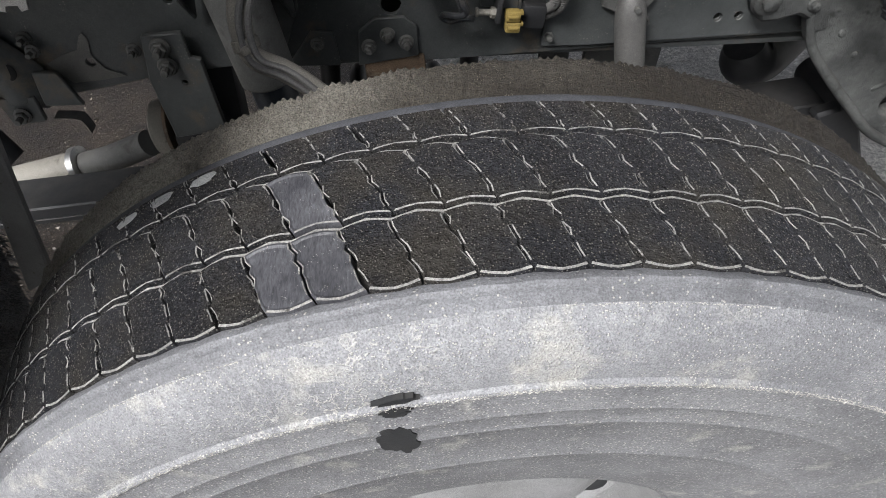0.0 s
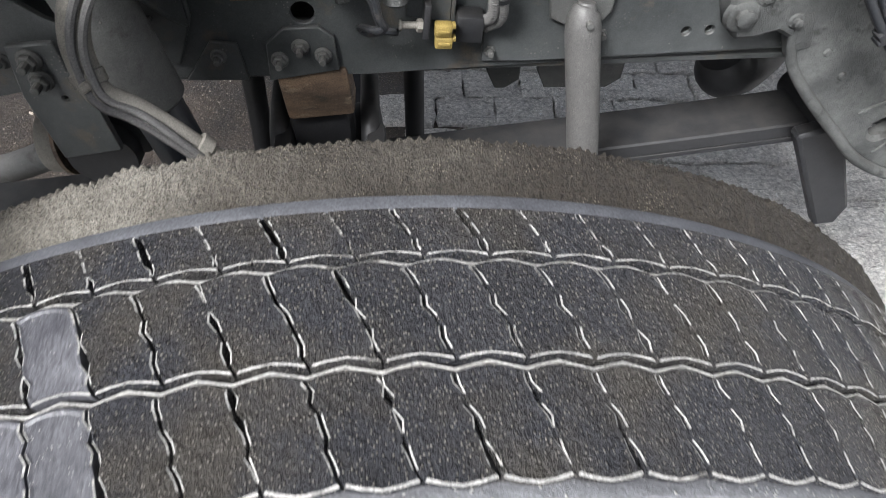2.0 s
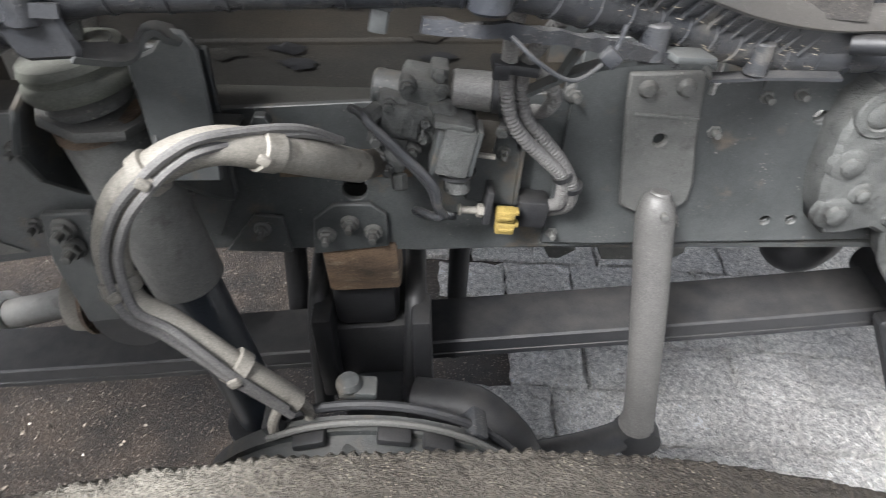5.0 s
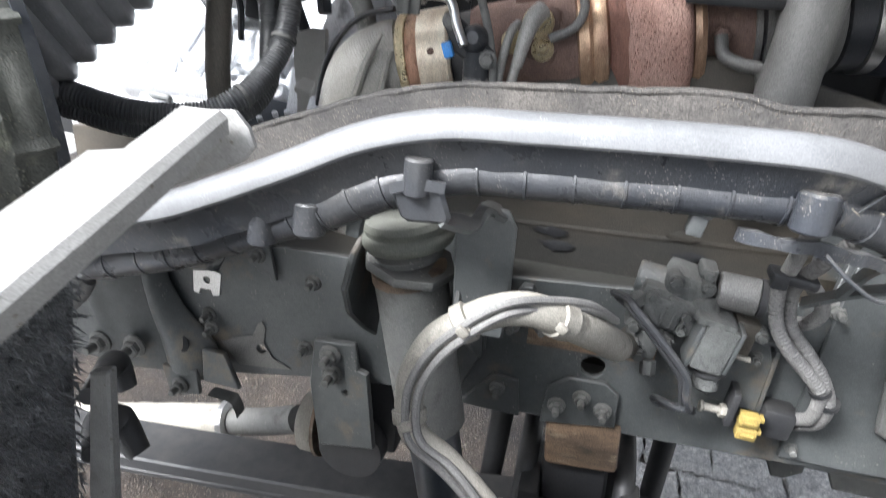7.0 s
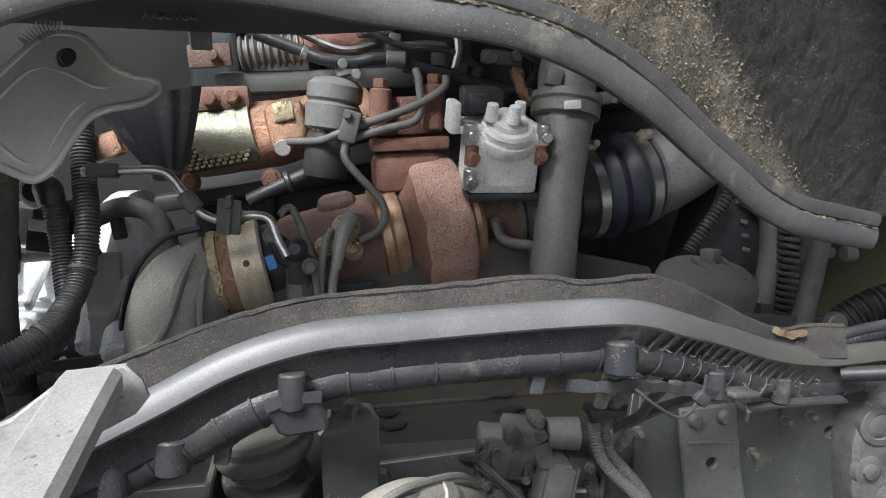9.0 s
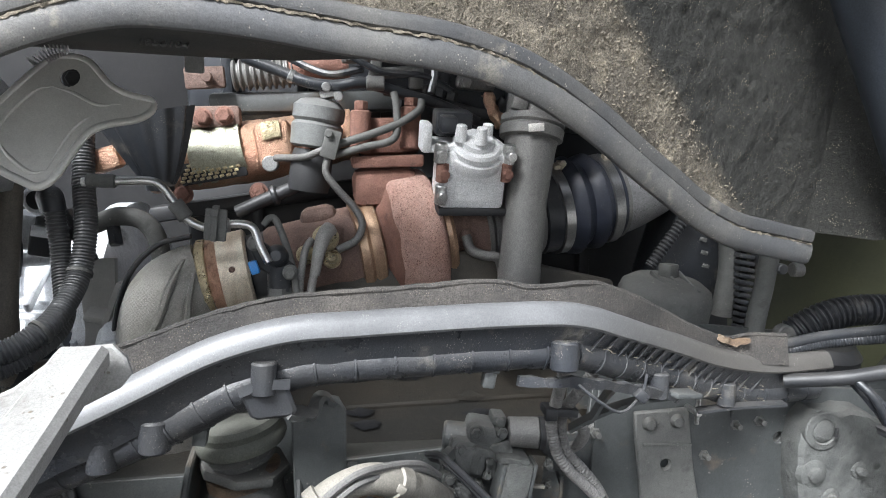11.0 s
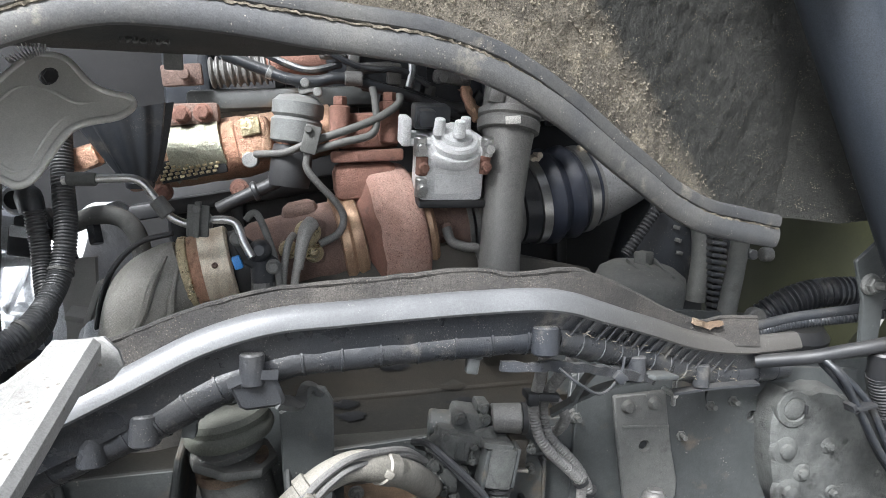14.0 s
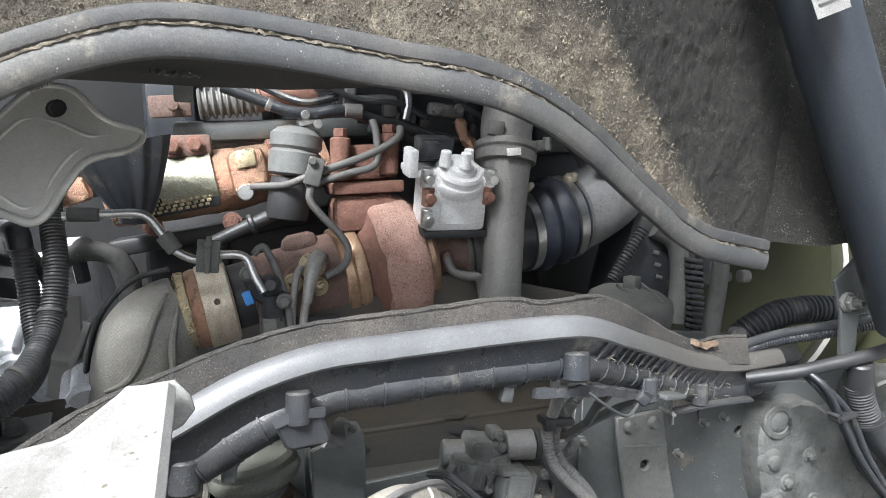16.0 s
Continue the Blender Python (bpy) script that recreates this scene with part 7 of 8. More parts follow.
part("pressed_crease", tube([(-0.262, 1.232, 1.185), (-0.278, 1.226, 1.150), (-0.288, 1.222, 1.115), (-0.305, 1.223, 1.085), (-0.330, 1.232, 1.072)], [0.002, 0.005, 0.005, 0.005, 0.002], 8), "exhaust", bend)
part("pressed_crease", tube([(-0.250, 1.232, 1.168), (-0.256, 1.224, 1.130), (-0.255, 1.222, 1.090), (-0.250, 1.228, 1.060)], [0.002, 0.0045, 0.0045, 0.002], 8), "exhaust", bend)
part("foil_collar", roughen(turned([(-0.252, 0.048), (-0.249, 0.0525), (-0.244, 0.0535), (-0.240, 0.0525), (-0.238, 0.048)], 72), 0.0012, 190), "gold", bend, "crinkled gold foil collar")
part("copper_ring", turned([(-0.240, 0.049), (-0.237, 0.0515), (-0.230, 0.0535), (-0.224, 0.0525)]), "copper", bend)
wide_clamp = part("clamp", turned([(-0.226, 0.050), (-0.225, 0.0550), (-0.193, 0.0560), (-0.190, 0.0530)]), "brass", bend, "wide heat-tinted steel clamp")
part("clamp_pin", cyl(TA(-0.207, 0.014, 0.050), TA(-0.207, 0.014, 0.0565), 0.0038, 10), "rust_dark", wide_clamp)

inlet = thing("intake_hose", (0.27, 1.33, 1.2), "black and blue rubber intake hose with two steel band clamps", "hose")
part("cuff", turned([(0.196, 0.057), (0.200, 0.062), (0.226, 0.063)]), "plastic", inlet)
part("bellows", turned([(0.224, 0.063), (0.236, 0.063), (0.242, 0.070), (0.254, 0.073), (0.262, 0.066), (0.268, 0.063), (0.275, 0.070), (0.286, 0.0715), (0.294, 0.064), (0.300, 0.062), (0.320, 0.062)], 48), "bluehose", inlet, "blue ribbed silicone bellows")
for x in (0.229, 0.304):
    ring_clamp = part("band_clamp", turned([(x - 0.0075, 0.064), (x - 0.0065, 0.0668), (x + 0.0065, 0.0668), (x + 0.0075, 0.064)], 48), "steel", inlet, "steel band clamp")
    part("clamp_screw", join(block((0.018, 0.014, 0.011), TA(x - 0.002, 0.062, 0.028), (20, -12, 0), 0.003), cyl(TA(x, 0.066, 0.04), TA(x, 0.066, 0.016), 0.005, 6)), "brass", ring_clamp)
elb = thing("intake_elbow", (0.38, 1.36, 1.25), "speckled grey aluminium intake elbow", "pipe")
part("elbow_body", tube([TA(0.312), TA(0.340, 0.004), (0.392, 1.352, 1.315), (0.402, 1.356, 1.36), (0.37, 1.362, 1.41), (0.30, 1.37, 1.455), (0.22, 1.39, 1.49)], [0.058, 0.060, 0.060, 0.057, 0.053, 0.050, 0.05], 28, 10), "alu_speck", elb)
part("boss", join(block((0.026, 0.018, 0.018), (0.345, 1.296, 1.352), (0, 8, 20), 0.004), block((0.020, 0.012, 0.006), (0.345, 1.285, 1.364), (0, 8, 20), 0.002)), "alu_dull", elb)
part("end_bead", turned([(0.316, 0.058), (0.318, 0.0625), (0.323, 0.0625), (0.325, 0.058)]), "alu_dull", elb)

mani = thing("exhaust_manifold", (-0.2, 1.38, 1.27), "exhaust manifold wrapped in gold and copper embossed foil", "manifold")
MF = [Vector((-0.345, 1.40, 1.285)), Vector((-0.28, 1.39, 1.303)), Vector((-0.20, 1.388, 1.318)), Vector((-0.14, 1.39, 1.332)), Vector((-0.06, 1.40, 1.35))]
part("foil_body", roughen(tube(MF, [0.034, 0.042, 0.044, 0.040, 0.036], 30, 10), 0.0022, 70), "copper", mani)
part("gold_patch", roughen(tube([MF[1] + Vector((0.0, -0.006, 0.004)), MF[1].lerp(MF[2], 0.5) + Vector((0, -0.006, 0.004)), MF[2] + Vector((-0.01, -0.006, 0.004))], 0.0425, 30, 12), 0.0015, 150), "foil", mani, "pale greenish foil panel")
bm = bmesh.new()
for i in range(9):
    for j in range(5):
        x, z = -0.289 + i * 0.0085 + j * 0.002, 1.272 + j * 0.0055 + i * 0.0018
        sub = block((0.006, 0.005, 0.004), (x, 1.3475, z), (0, -18, 0), 0.001)
        me = bpy.data.meshes.new("t")
        sub.to_mesh(me)
        sub.free()
        bm.from_mesh(me)
        bpy.data.meshes.remove(me)
part("mesh_backing", block((0.088, 0.006, 0.030), (-0.250, 1.3515, 1.290), (0, -12, 0), 0.002), "black", mani)
part("embossed_mesh", bm, "gold", mani, "embossed gold mesh strip")
part("port_box", roughen(block((0.050, 0.04, 0.06), (-0.168, 1.352, 1.33), (0, -12, 0), 0.010), 0.0015, 80), "copper", mani)
part("port_mesh", roughen(block((0.026, 0.006, 0.024), (-0.172, 1.332, 1.347), (0, -12, 0), 0.002), 0.001, 200), "gold", mani)
part("clamp_ring", lathe([(0.042, -0.006), (0.047, -0.004), (0.047, 0.004), (0.042, 0.006)], MF[3] + Vector((0.01, 0, 0)), MF[4] - MF[2], 30), "rust", mani)
part("clamp_ring", lathe([(0.040, -0.006), (0.045, -0.004), (0.045, 0.004), (0.040, 0.006)], MF[3] + Vector((0.032, 0, 0.004)), MF[4] - MF[2], 30), "copper", mani)
part("flange", block((0.07, 0.02, 0.03), (-0.25, 1.365, 1.362), (0, -4, 0), 0.006), "rust_dark", mani)
for x, z in ((-0.264, 1.360), (-0.236, 1.364), (-0.19, 1.262), (-0.29, 1.255)):
    hexhead((x, 1.356, z), (0, -1, 0.1), 0.010, 0.010, "rust", mani, "flange_bolt")
part("pressure_boss", cyl((-0.172, 1.325, 1.302), (-0.172, 1.35, 1.302), 0.011, 16), "steel", mani)
bel = thing("steel_bellows", (-0.2, 1.42, 1.40), "rusty steel bellows joint with a square flange", "bellows")
part("bellows", tube([(-0.235, 1.42, 1.425), (-0.15, 1.42, 1.436)], 0.020, 18, 8, 0.0035, 0.0095), "alu_dull", bel)
part("flange_plate", join(block((0.055, 0.012, 0.03), (-0.27, 1.40, 1.418), (0, -6, 0), 0.003), cyl((-0.265, 1.39, 1.418), (-0.265, 1.38, 1.418), 0.008, 8)), "rust_dark", bel)
part("end_pipe", tube([(-0.155, 1.42, 1.436), (-0.11, 1.42, 1.444), (-0.07, 1.42, 1.45)], 0.018, 16), "rust", bel)

can = thing("damper_canister", (-0.11, 1.32, 1.28), "grey metal damper canister with a rubber neck", "canister")
part("upper_can", lathe([(0.028, 0), (0.033, 0.003), (0.034, 0.030), (0.030, 0.034), (0.034, 0.038), (0.034, 0.054), (0.026, 0.062), (0.012, 0.066)], (-0.112, 1.31, 1.325), (0.10, 0.0, 1), 28), "canister", can)
part("neck", lathe([(0.026, 0), (0.028, 0.01), (0.027, 0.045), (0.025, 0.055)], (-0.120, 1.312, 1.268), (0.10, 0.0, 1), 24), "black", can)
part("head_clip", join(block((0.03, 0.02, 0.012), (-0.092, 1.30, 1.397), (0, -15, 0), 0.003), cyl((-0.098, 1.29, 1.403), (-0.098, 1.28, 1.403), 0.006, 12), cyl((-0.082, 1.29, 1.392), (-0.082, 1.28, 1.392), 0.006, 12)), "steel", can)


def engine_line(name, label, pts, r, material, sub=()):
    t = thing(name, pts[0], label, name.split("_")[-1], "oil lines on the engine" if name == "oil_line" else "")
    part("pipe", tube(pts, r, 10), material, t)
    for p, d, rr, h, m in sub:
        d = Vector(d).normalized()
        part("fitting", cyl(Vector(p) - d * h / 2, Vector(p) + d * h / 2, rr, 12), m, t)
    return t


L1 = engine_line("fuel_line", "thin grey metal line bending across the engine with fittings", [(-0.345, 1.18, 1.280), (-0.30, 1.18, 1.283), (-0.268, 1.18, 1.282), (-0.25, 1.18, 1.262), (-0.238, 1.18, 1.244), (-0.215, 1.18, 1.233), (-0.19, 1.18, 1.238), (-0.165, 1.175, 1.236), (-0.155, 1.17, 1.215), (-0.145, 1.165, 1.197)], 0.0048, "steel",
                 sub=(((-0.325, 1.18, 1.282), (1, 0, 0), 0.0075, 0.03, "casting"), ((-0.243, 1.18, 1.252), (0.6, 0, -0.8), 0.009, 0.022, "casting"), ((-0.20, 1.18, 1.236), (1, 0, 0.1), 0.0085, 0.02, "steel")))
part("bracket", join(block((0.024, 0.006, 0.036), (-0.203, 1.168, 1.238), (0, 4, 0), 0.002), block((0.006, 0.012, 0.04), (-0.203, 1.165, 1.24), (0, 4, 0), 0.001), cyl((-0.203, 1.165, 1.252), (-0.203, 1.157, 1.252), 0.005, 8)), "casting", L1)
dose = thing("dosing_unit", (-0.15, 1.18, 1.15), "black dosing injector with a blue clip", "injector")
part("flange", plate([(-0.030, 0.018), (-0.018, 0.026), (0.0, 0.012), (0.026, -0.006), (0.022, -0.022), (0.004, -0.022), (-0.016, -0.010)], 0.012, pose(-0.152, 1.192, 1.193, 90, 0, 0), 0.003), "black", dose)
part("body", join(lathe([(0.013, 0), (0.014, 0.004), (0.011, 0.012), (0.006, 0.016)], (-0.148, 1.185, 1.197), (0, -1, 0.2), 18), cyl((-0.146, 1.190, 1.188), (-0.144, 1.192, 1.14), 0.014, 18)), "plastic", dose)
part("hex_body", lathe([(0.015, 0), (0.015, 0.020), (0.012, 0.022)], (-0.145, 1.19, 1.160), (0.03, 0, -1), 6), "casting", dose)
part("blue_clip", block((0.010, 0.008, 0.016), (-0.172, 1.172, 1.186), (0, -20, 0), 0.002), "bluecap", dose, "blue plastic clip")
for x, z in ((-0.172, 1.213), (-0.132, 1.180)):
    hexhead((x, 1.178, z), (0, -1, 0), 0.007, 0.008, "casting", dose, "flange_bolt")
engine_line("oil_line", "thin dark steel line bent over the turbine", [(-0.165, 1.20, 1.232), (-0.158, 1.20, 1.240), (-0.150, 1.20, 1.236), (-0.135, 1.19, 1.20), (-0.126, 1.185, 1.16), (-0.124, 1.18, 1.12)], 0.0042, "casting")
L3 = engine_line("oil_line", "thin bent steel line running down beside the turbine", [(-0.170, 1.32, 1.302), (-0.13, 1.28, 1.305), (-0.10, 1.26, 1.315), (-0.102, 1.255, 1.288), (-0.088, 1.25, 1.268), (-0.066, 1.245, 1.245), (-0.055, 1.24, 1.225), (-0.062, 1.232, 1.205), (-0.085, 1.228, 1.192)], 0.0048, "alu_dull")
part("clip", join(block((0.020, 0.008, 0.036), (-0.096, 1.252, 1.322), (0, 14, 0), 0.002), cyl((-0.099, 1.25, 1.335), (-0.099, 1.243, 1.335), 0.005, 10)), "casting", L3)
L4 = engine_line("oil_line", "pair of dark rubber-coated lines rising to the cylinder head", [(-0.10, 1.26, 1.325), (-0.06, 1.262, 1.338), (-0.01, 1.265, 1.358), (0.02, 1.265, 1.378), (0.024, 1.27, 1.392)], 0.0052, "casting")
part("second_pipe", tube([(-0.10, 1.26, 1.313), (-0.05, 1.262, 1.328), (-0.01, 1.265, 1.342), (-0.008, 1.27, 1.38), (-0.012, 1.275, 1.40)], 0.0050, 10), "casting", L4)
L5 = engine_line("sensor_lead", "pair of pale sensor leads on gold bosses", [(-0.100, 1.205, 1.212), (-0.108, 1.195, 1.205), (-0.112, 1.19, 1.175), (-0.117, 1.185, 1.14), (-0.118, 1.18, 1.11)], 0.0052, "lead")
part("sleeve", tube([(-0.096, 1.203, 1.215), (-0.102, 1.196, 1.208), (-0.108, 1.19, 1.19), (-0.113, 1.186, 1.16)], [0.0095, 0.0095, 0.008, 0.006], 12), "lead", L5)
part("second_lead", tube([(-0.118, 1.205, 1.200), (-0.125, 1.195, 1.188), (-0.130, 1.188, 1.15), (-0.130, 1.18, 1.11)], 0.0046, 10), "lead", L5)
lower_by(L5, -0.014, 0.008, 0.008)
lower_by(L3, -0.008, 0.006, 0.0)
lower_by(L1, 0.004, -0.010, 0.0)
engine_line("rubber_line", "black rubber line with steel ferrules along the cylinder head", [(-0.20, 1.30, 1.435), (-0.15, 1.295, 1.418), (-0.12, 1.29, 1.408), (-0.085, 1.29, 1.406), (-0.05, 1.29, 1.412), (0.0, 1.30, 1.402), (0.05, 1.31, 1.392), (0.11, 1.32, 1.372)], 0.0075, "plastic",
                 sub=(((-0.142, 1.294, 1.415), (0.9, 0, -0.4), 0.0088, 0.008, "steel"), ((-0.035, 1.29, 1.412), (1, 0, 0), 0.0095, 0.024, "alu_dull")))
engine_line("black_line", "black ribbed line behind the exhaust elbow", [(-0.215, 1.33, 1.235), (-0.175, 1.325, 1.255), (-0.14, 1.32, 1.272), (-0.12, 1.31, 1.286)], 0.009, "black", sub=(((-0.165, 1.324, 1.26), (0.9, 0, 0.35), 0.014, 0.008, "plastic"),))
gal = thing("fuel_gallery", (0.03, 1.34, 1.42), "cluster of dull metal fuel fittings on the cylinder head", "fuel fittings")
part("bridge", join(block((0.06, 0.018, 0.014), (-0.01, 1.33, 1.432), (0, -6, 0), 0.004), block((0.02, 0.02, 0.03), (0.022, 1.33, 1.425), (0, 0, 0), 0.004), block((0.016, 0.016, 0.036), (-0.035, 1.33, 1.43), (0, 8, 0), 0.003)), "alu_dull", gal)
part("clamp_bar", join(block((0.056, 0.014, 0.020), (0.105, 1.33, 1.424), (0, 3, 0), 0.008), cyl((0.09, 1.322, 1.422), (0.09, 1.312, 1.422), 0.008, 6), cyl((0.122, 1.322, 1.426), (0.122, 1.312, 1.426), 0.008, 6)), "alu_dull", gal)
for k, (x, z) in enumerate(((0.03, 1.405), (0.055, 1.41), (0.07, 1.398), (0.0, 1.40))):
    part("union", cyl((x, 1.335, z - 0.012), (x + 0.004, 1.33, z + 0.014), 0.009, 6), ("casting", "plastic")[k % 2], gal)
part("harness", tube([(-0.02, 1.34, 1.41), (0.03, 1.33, 1.402), (0.08, 1.325, 1.388), (0.125, 1.32, 1.382), (0.145, 1.31, 1.402)], 0.0085, 10), "tape", gal)
part("copper_wrap", roughen(tube([(0.118, 1.31, 1.41), (0.128, 1.305, 1.385), (0.140, 1.30, 1.366)], 0.008, 12), 0.004, 120), "copper", gal, "crumpled copper foil")

for k, (x, y, z, w) in enumerate(((-0.055, 1.36, 1.452, 0.05), (0.015, 1.35, 1.462, 0.045), (0.075, 1.36, 1.456, 0.04), (-0.13, 1.38, 1.458, 0.05), (0.14, 1.36, 1.45, 0.03))):
    part("head_clamp", join(block((w, 0.016, 0.012), (x, y, z), (0, -4 + 5 * k % 9, 0), 0.004), cyl((x - w * 0.3, y - 0.008, z), (x - w * 0.3, y - 0.018, z), 0.007, 6), cyl((x + w * 0.3, y - 0.008, z + 0.002), (x + w * 0.3, y - 0.018, z + 0.002), 0.007, 6)), ("alu_dull", "steel", "casting")[k % 3], gal)
for k, pts in enumerate((((-0.10, 1.33, 1.47), (-0.06, 1.32, 1.445), (-0.02, 1.315, 1.43), (0.03, 1.31, 1.428), (0.07, 1.31, 1.41)), ((0.02, 1.32, 1.475), (0.04, 1.315, 1.45), (0.045, 1.31, 1.43), (0.04, 1.305, 1.405)), ((0.10, 1.32, 1.455), (0.125, 1.315, 1.432), (0.15, 1.31, 1.418), (0.17, 1.32, 1.415)), ((-0.16, 1.35, 1.45), (-0.12, 1.34, 1.432), (-0.09, 1.33, 1.425), (-0.05, 1.33, 1.435)))):
    part("return_line", tube(pts, 0.0042 + 0.0008 * (k % 2), 8), ("plastic", "steel", "tape", "plastic")[k], gal)

# ---- engine block, dark behind ----
block_ = thing("engine_block", (0.1, 1.6, 0.9), "dark grey diesel engine block behind the turbocharger", "engine")
part("crankcase", roughen(block((0.95, 0.35, 0.55), (0.16, 1.66, 1.10), (0, -3, 0), 0.03), 0.006, 6), "black", block_)
part("cylinder_head", roughen(block((0.75, 0.3, 0.20), (0.06, 1.62, 1.46), (0, -3, 0), 0.02), 0.004, 9), "plastic", block_)
for k in range(6):
    part("head_rib", block((0.016, 0.03, 0.16), (-0.25 + k * 0.11, 1.462, 1.45), (0, -3, 0), 0.004), "plastic", block_)
for k in range(4):
    part("side_rib", block((0.02, 0.03, 0.30), (-0.2 + k * 0.18, 1.482, 1.10), (0, -3, 0), 0.006), "black", block_)
# added block closing a gap to the sky; its black paints the shade
part("rear_cover", roughen(block((0.30, 0.2, 0.34), (-0.36, 1.66, 1.46), (0, -3, 0), 0.03), 0.004, 9), "darkened", block_)
part("ledge", block((0.40, 0.06, 0.024), (-0.16, 1.46, 1.252), (0, -10, 0), 0.006), "black", block_)
part("rail_cover", block((0.30, 0.05, 0.030), (-0.12, 1.44, 1.395), (0, -4, 0), 0.008), "chassis", block_)
duct = thing("plastic_duct", (-0.29, 1.22, 1.27), "black ribbed plastic cone duct beside the manifold", "duct")
rows = []
for k in range(9):
    f0 = k / 8
    mid = Vector((-0.302 - 0.014 * f0, 1.285, 1.272 + 0.083 * f0))
    wide = 0.018 + 0.036 * f0 ** 0.8
    rows.append([mid + Vector((math.cos(2 * math.pi * a / 72) * wide, math.sin(2 * math.pi * a / 72) * wide * 0.62, 0.16 * math.cos(2 * math.pi * a / 72) * wide * f0)) * (1.0 + (0.05 if f0 > 0.05 else 0.0) * math.cos(2 * math.pi * a / 72 * 12)) for a in range(72)])
    for q, a in zip(rows[-1], range(72)):
        q.z = mid.z + 0.30 * (q.x - mid.x) * f0
        q.x = mid.x + math.cos(2 * math.pi * a / 72) * wide * (1 + 0.06 * math.cos(a / 72 * 2 * math.pi * 12))
        q.y = mid.y + math.sin(2 * math.pi * a / 72) * wide * 0.62 * (1 + 0.06 * math.cos(a / 72 * 2 * math.pi * 12))
part("cone", loft(rows), "plastic", duct)
part("cone_foot", lathe([(0.0, -0.004), (0.016, -0.003), (0.018, 0.004), (0.015, 0.010)], (-0.302, 1.285, 1.266), (0, 0, 1), 24), "plastic", duct)
part("foil_end", roughen(block((0.05, 0.03, 0.03), (-0.378, 1.31, 1.298), (0, -20, 0), 0.008), 0.004, 70), "copper", duct, "crumpled copper-tinted foil")

hs = thing("heat_shield", (-0.34, 1.12, 1.26), "grey pressed heat shield plate with a bolt hole", "heat shield")
SHIELD = spread([(-0.417, 1.336, 0), (-0.408, 1.352, 0), (-0.372, 1.396, 0), (-0.352, 1.404, 0), (-0.332, 1.399, 0), (-0.312, 1.378, 0), (-0.296, 1.369, 0), (-0.279, 1.366, 0), (-0.276, 1.356, 0), (-0.286, 1.344, 0), (-0.306, 1.337, 0), (-0.320, 1.328, 0), (-0.333, 1.306, 0), (-0.344, 1.284, 0), (-0.356, 1.275, 0), (-0.370, 1.279, 0), (-0.396, 1.291, 0), (-0.412, 1.308, 0), (-0.418, 1.322, 0)], 4)


def shield_depth(x, z):
    """Pressed bowl: the middle stands back, the wing bends away behind."""
    wing = max(0.0, x + 0.330)
    return 1.140 + 0.55 * (z - 1.382) + 3.2 * wing ** 2 * 4 + 0.004 * math.sin((x + 0.42) * 42) * math.sin((z - 1.27) * 30)


sheet = plate([(p.x, p.y) for p in SHIELD], 0.003, Matrix.Identity(4), 0, [(-0.347, 1.382, 0.0095)])
bmesh.ops.subdivide_edges(sheet, edges=[e for e in sheet.edges if e.calc_length() > 0.012], cuts=3, use_grid_fill=True)
for v in sheet.verts:
    x, z, thick = v.co
    v.co = Vector((x, shield_depth(x, z) - thick, z))
part("plate", sheet, "shield", hs)
part("rolled_edge", tube([Vector((p.x, shield_depth(p.x, p.y) - 0.001, p.y)) for p in SHIELD + SHIELD[:1]], 0.0040, 10, 1), "shield", hs)
for pts in (((-0.402, 1.318), (-0.398, 1.340), (-0.378, 1.366), (-0.362, 1.372)), ((-0.402, 1.318), (-0.388, 1.302), (-0.366, 1.288), (-0.352, 1.290)), ((-0.352, 1.290), (-0.341, 1.318), (-0.328, 1.338), (-0.306, 1.352)), ((-0.362, 1.372), (-0.340, 1.366), (-0.318, 1.356), (-0.300, 1.358))):
    part("pressed_line", tube([Vector((x, shield_depth(x, z) - 0.0025, z)) for x, z in pts], [0.0006, 0.0022, 0.0022, 0.0006], 8, 6), "shield", hs)
for k in range(14):
    a = radians(200 - 9 * k)
    root = Vector((-0.379 + 0.0022 * k, 1.142, 1.390 + 0.0012 * k))
    part("fringe_wire", tube([root, root + Vector((0.007 * math.cos(a), -0.001, 0.008 * abs(math.sin(a)) + 0.004)), root + Vector((0.010 * math.cos(a), -0.003, 0.012 * abs(math.sin(a)) + 0.006))], [0.0009, 0.0008, 0.0004], 6, 3), "steel", hs)
hexhead(Vector((-0.347, 1.148, 1.382)), (0, -1, 0.1), 0.0085, 0.004, "black", hs)

# ---- right end of the engine bay ----
cap = thing("filter_cap", (0.37, 1.25, 1.1), "dusty grey filter housing cap with a square boss", "filter")
part("cap_body", lathe([(0.062, -0.06), (0.064, 0.0), (0.060, 0.012), (0.045, 0.022), (0.02, 0.026), (0.0, 0.026)], (0.372, 1.25, 1.145), (0.05, -0.1, 1), 32), "casting", cap)
part("square_boss", block((0.020, 0.020, 0.020), (0.372, 1.245, 1.178), (0, 0, 30), 0.002), "casting", cap)
for k in range(3):
    part("cap_rib", block((0.004, 0.05, 0.006), (0.352 + k * 0.02, 1.225, 1.166), (24, 0, 10), 0.001), "casting", cap)
tank = thing("coolant_housing", (0.46, 1.34, 1.15), "black moulded plastic coolant housing with a dull pipe edge", "housing")
part("shell", roughen(block((0.12, 0.10, 0.19), (0.462, 1.37, 1.195), (0, 14, 0), 0.03), 0.003, 14), "plastic", tank)
part("rounded_edge", tube([(0.455, 1.315, 1.255), (0.492, 1.31, 1.232), (0.505, 1.31, 1.18), (0.50, 1.31, 1.10)], 0.016, 14), "casting", tank)
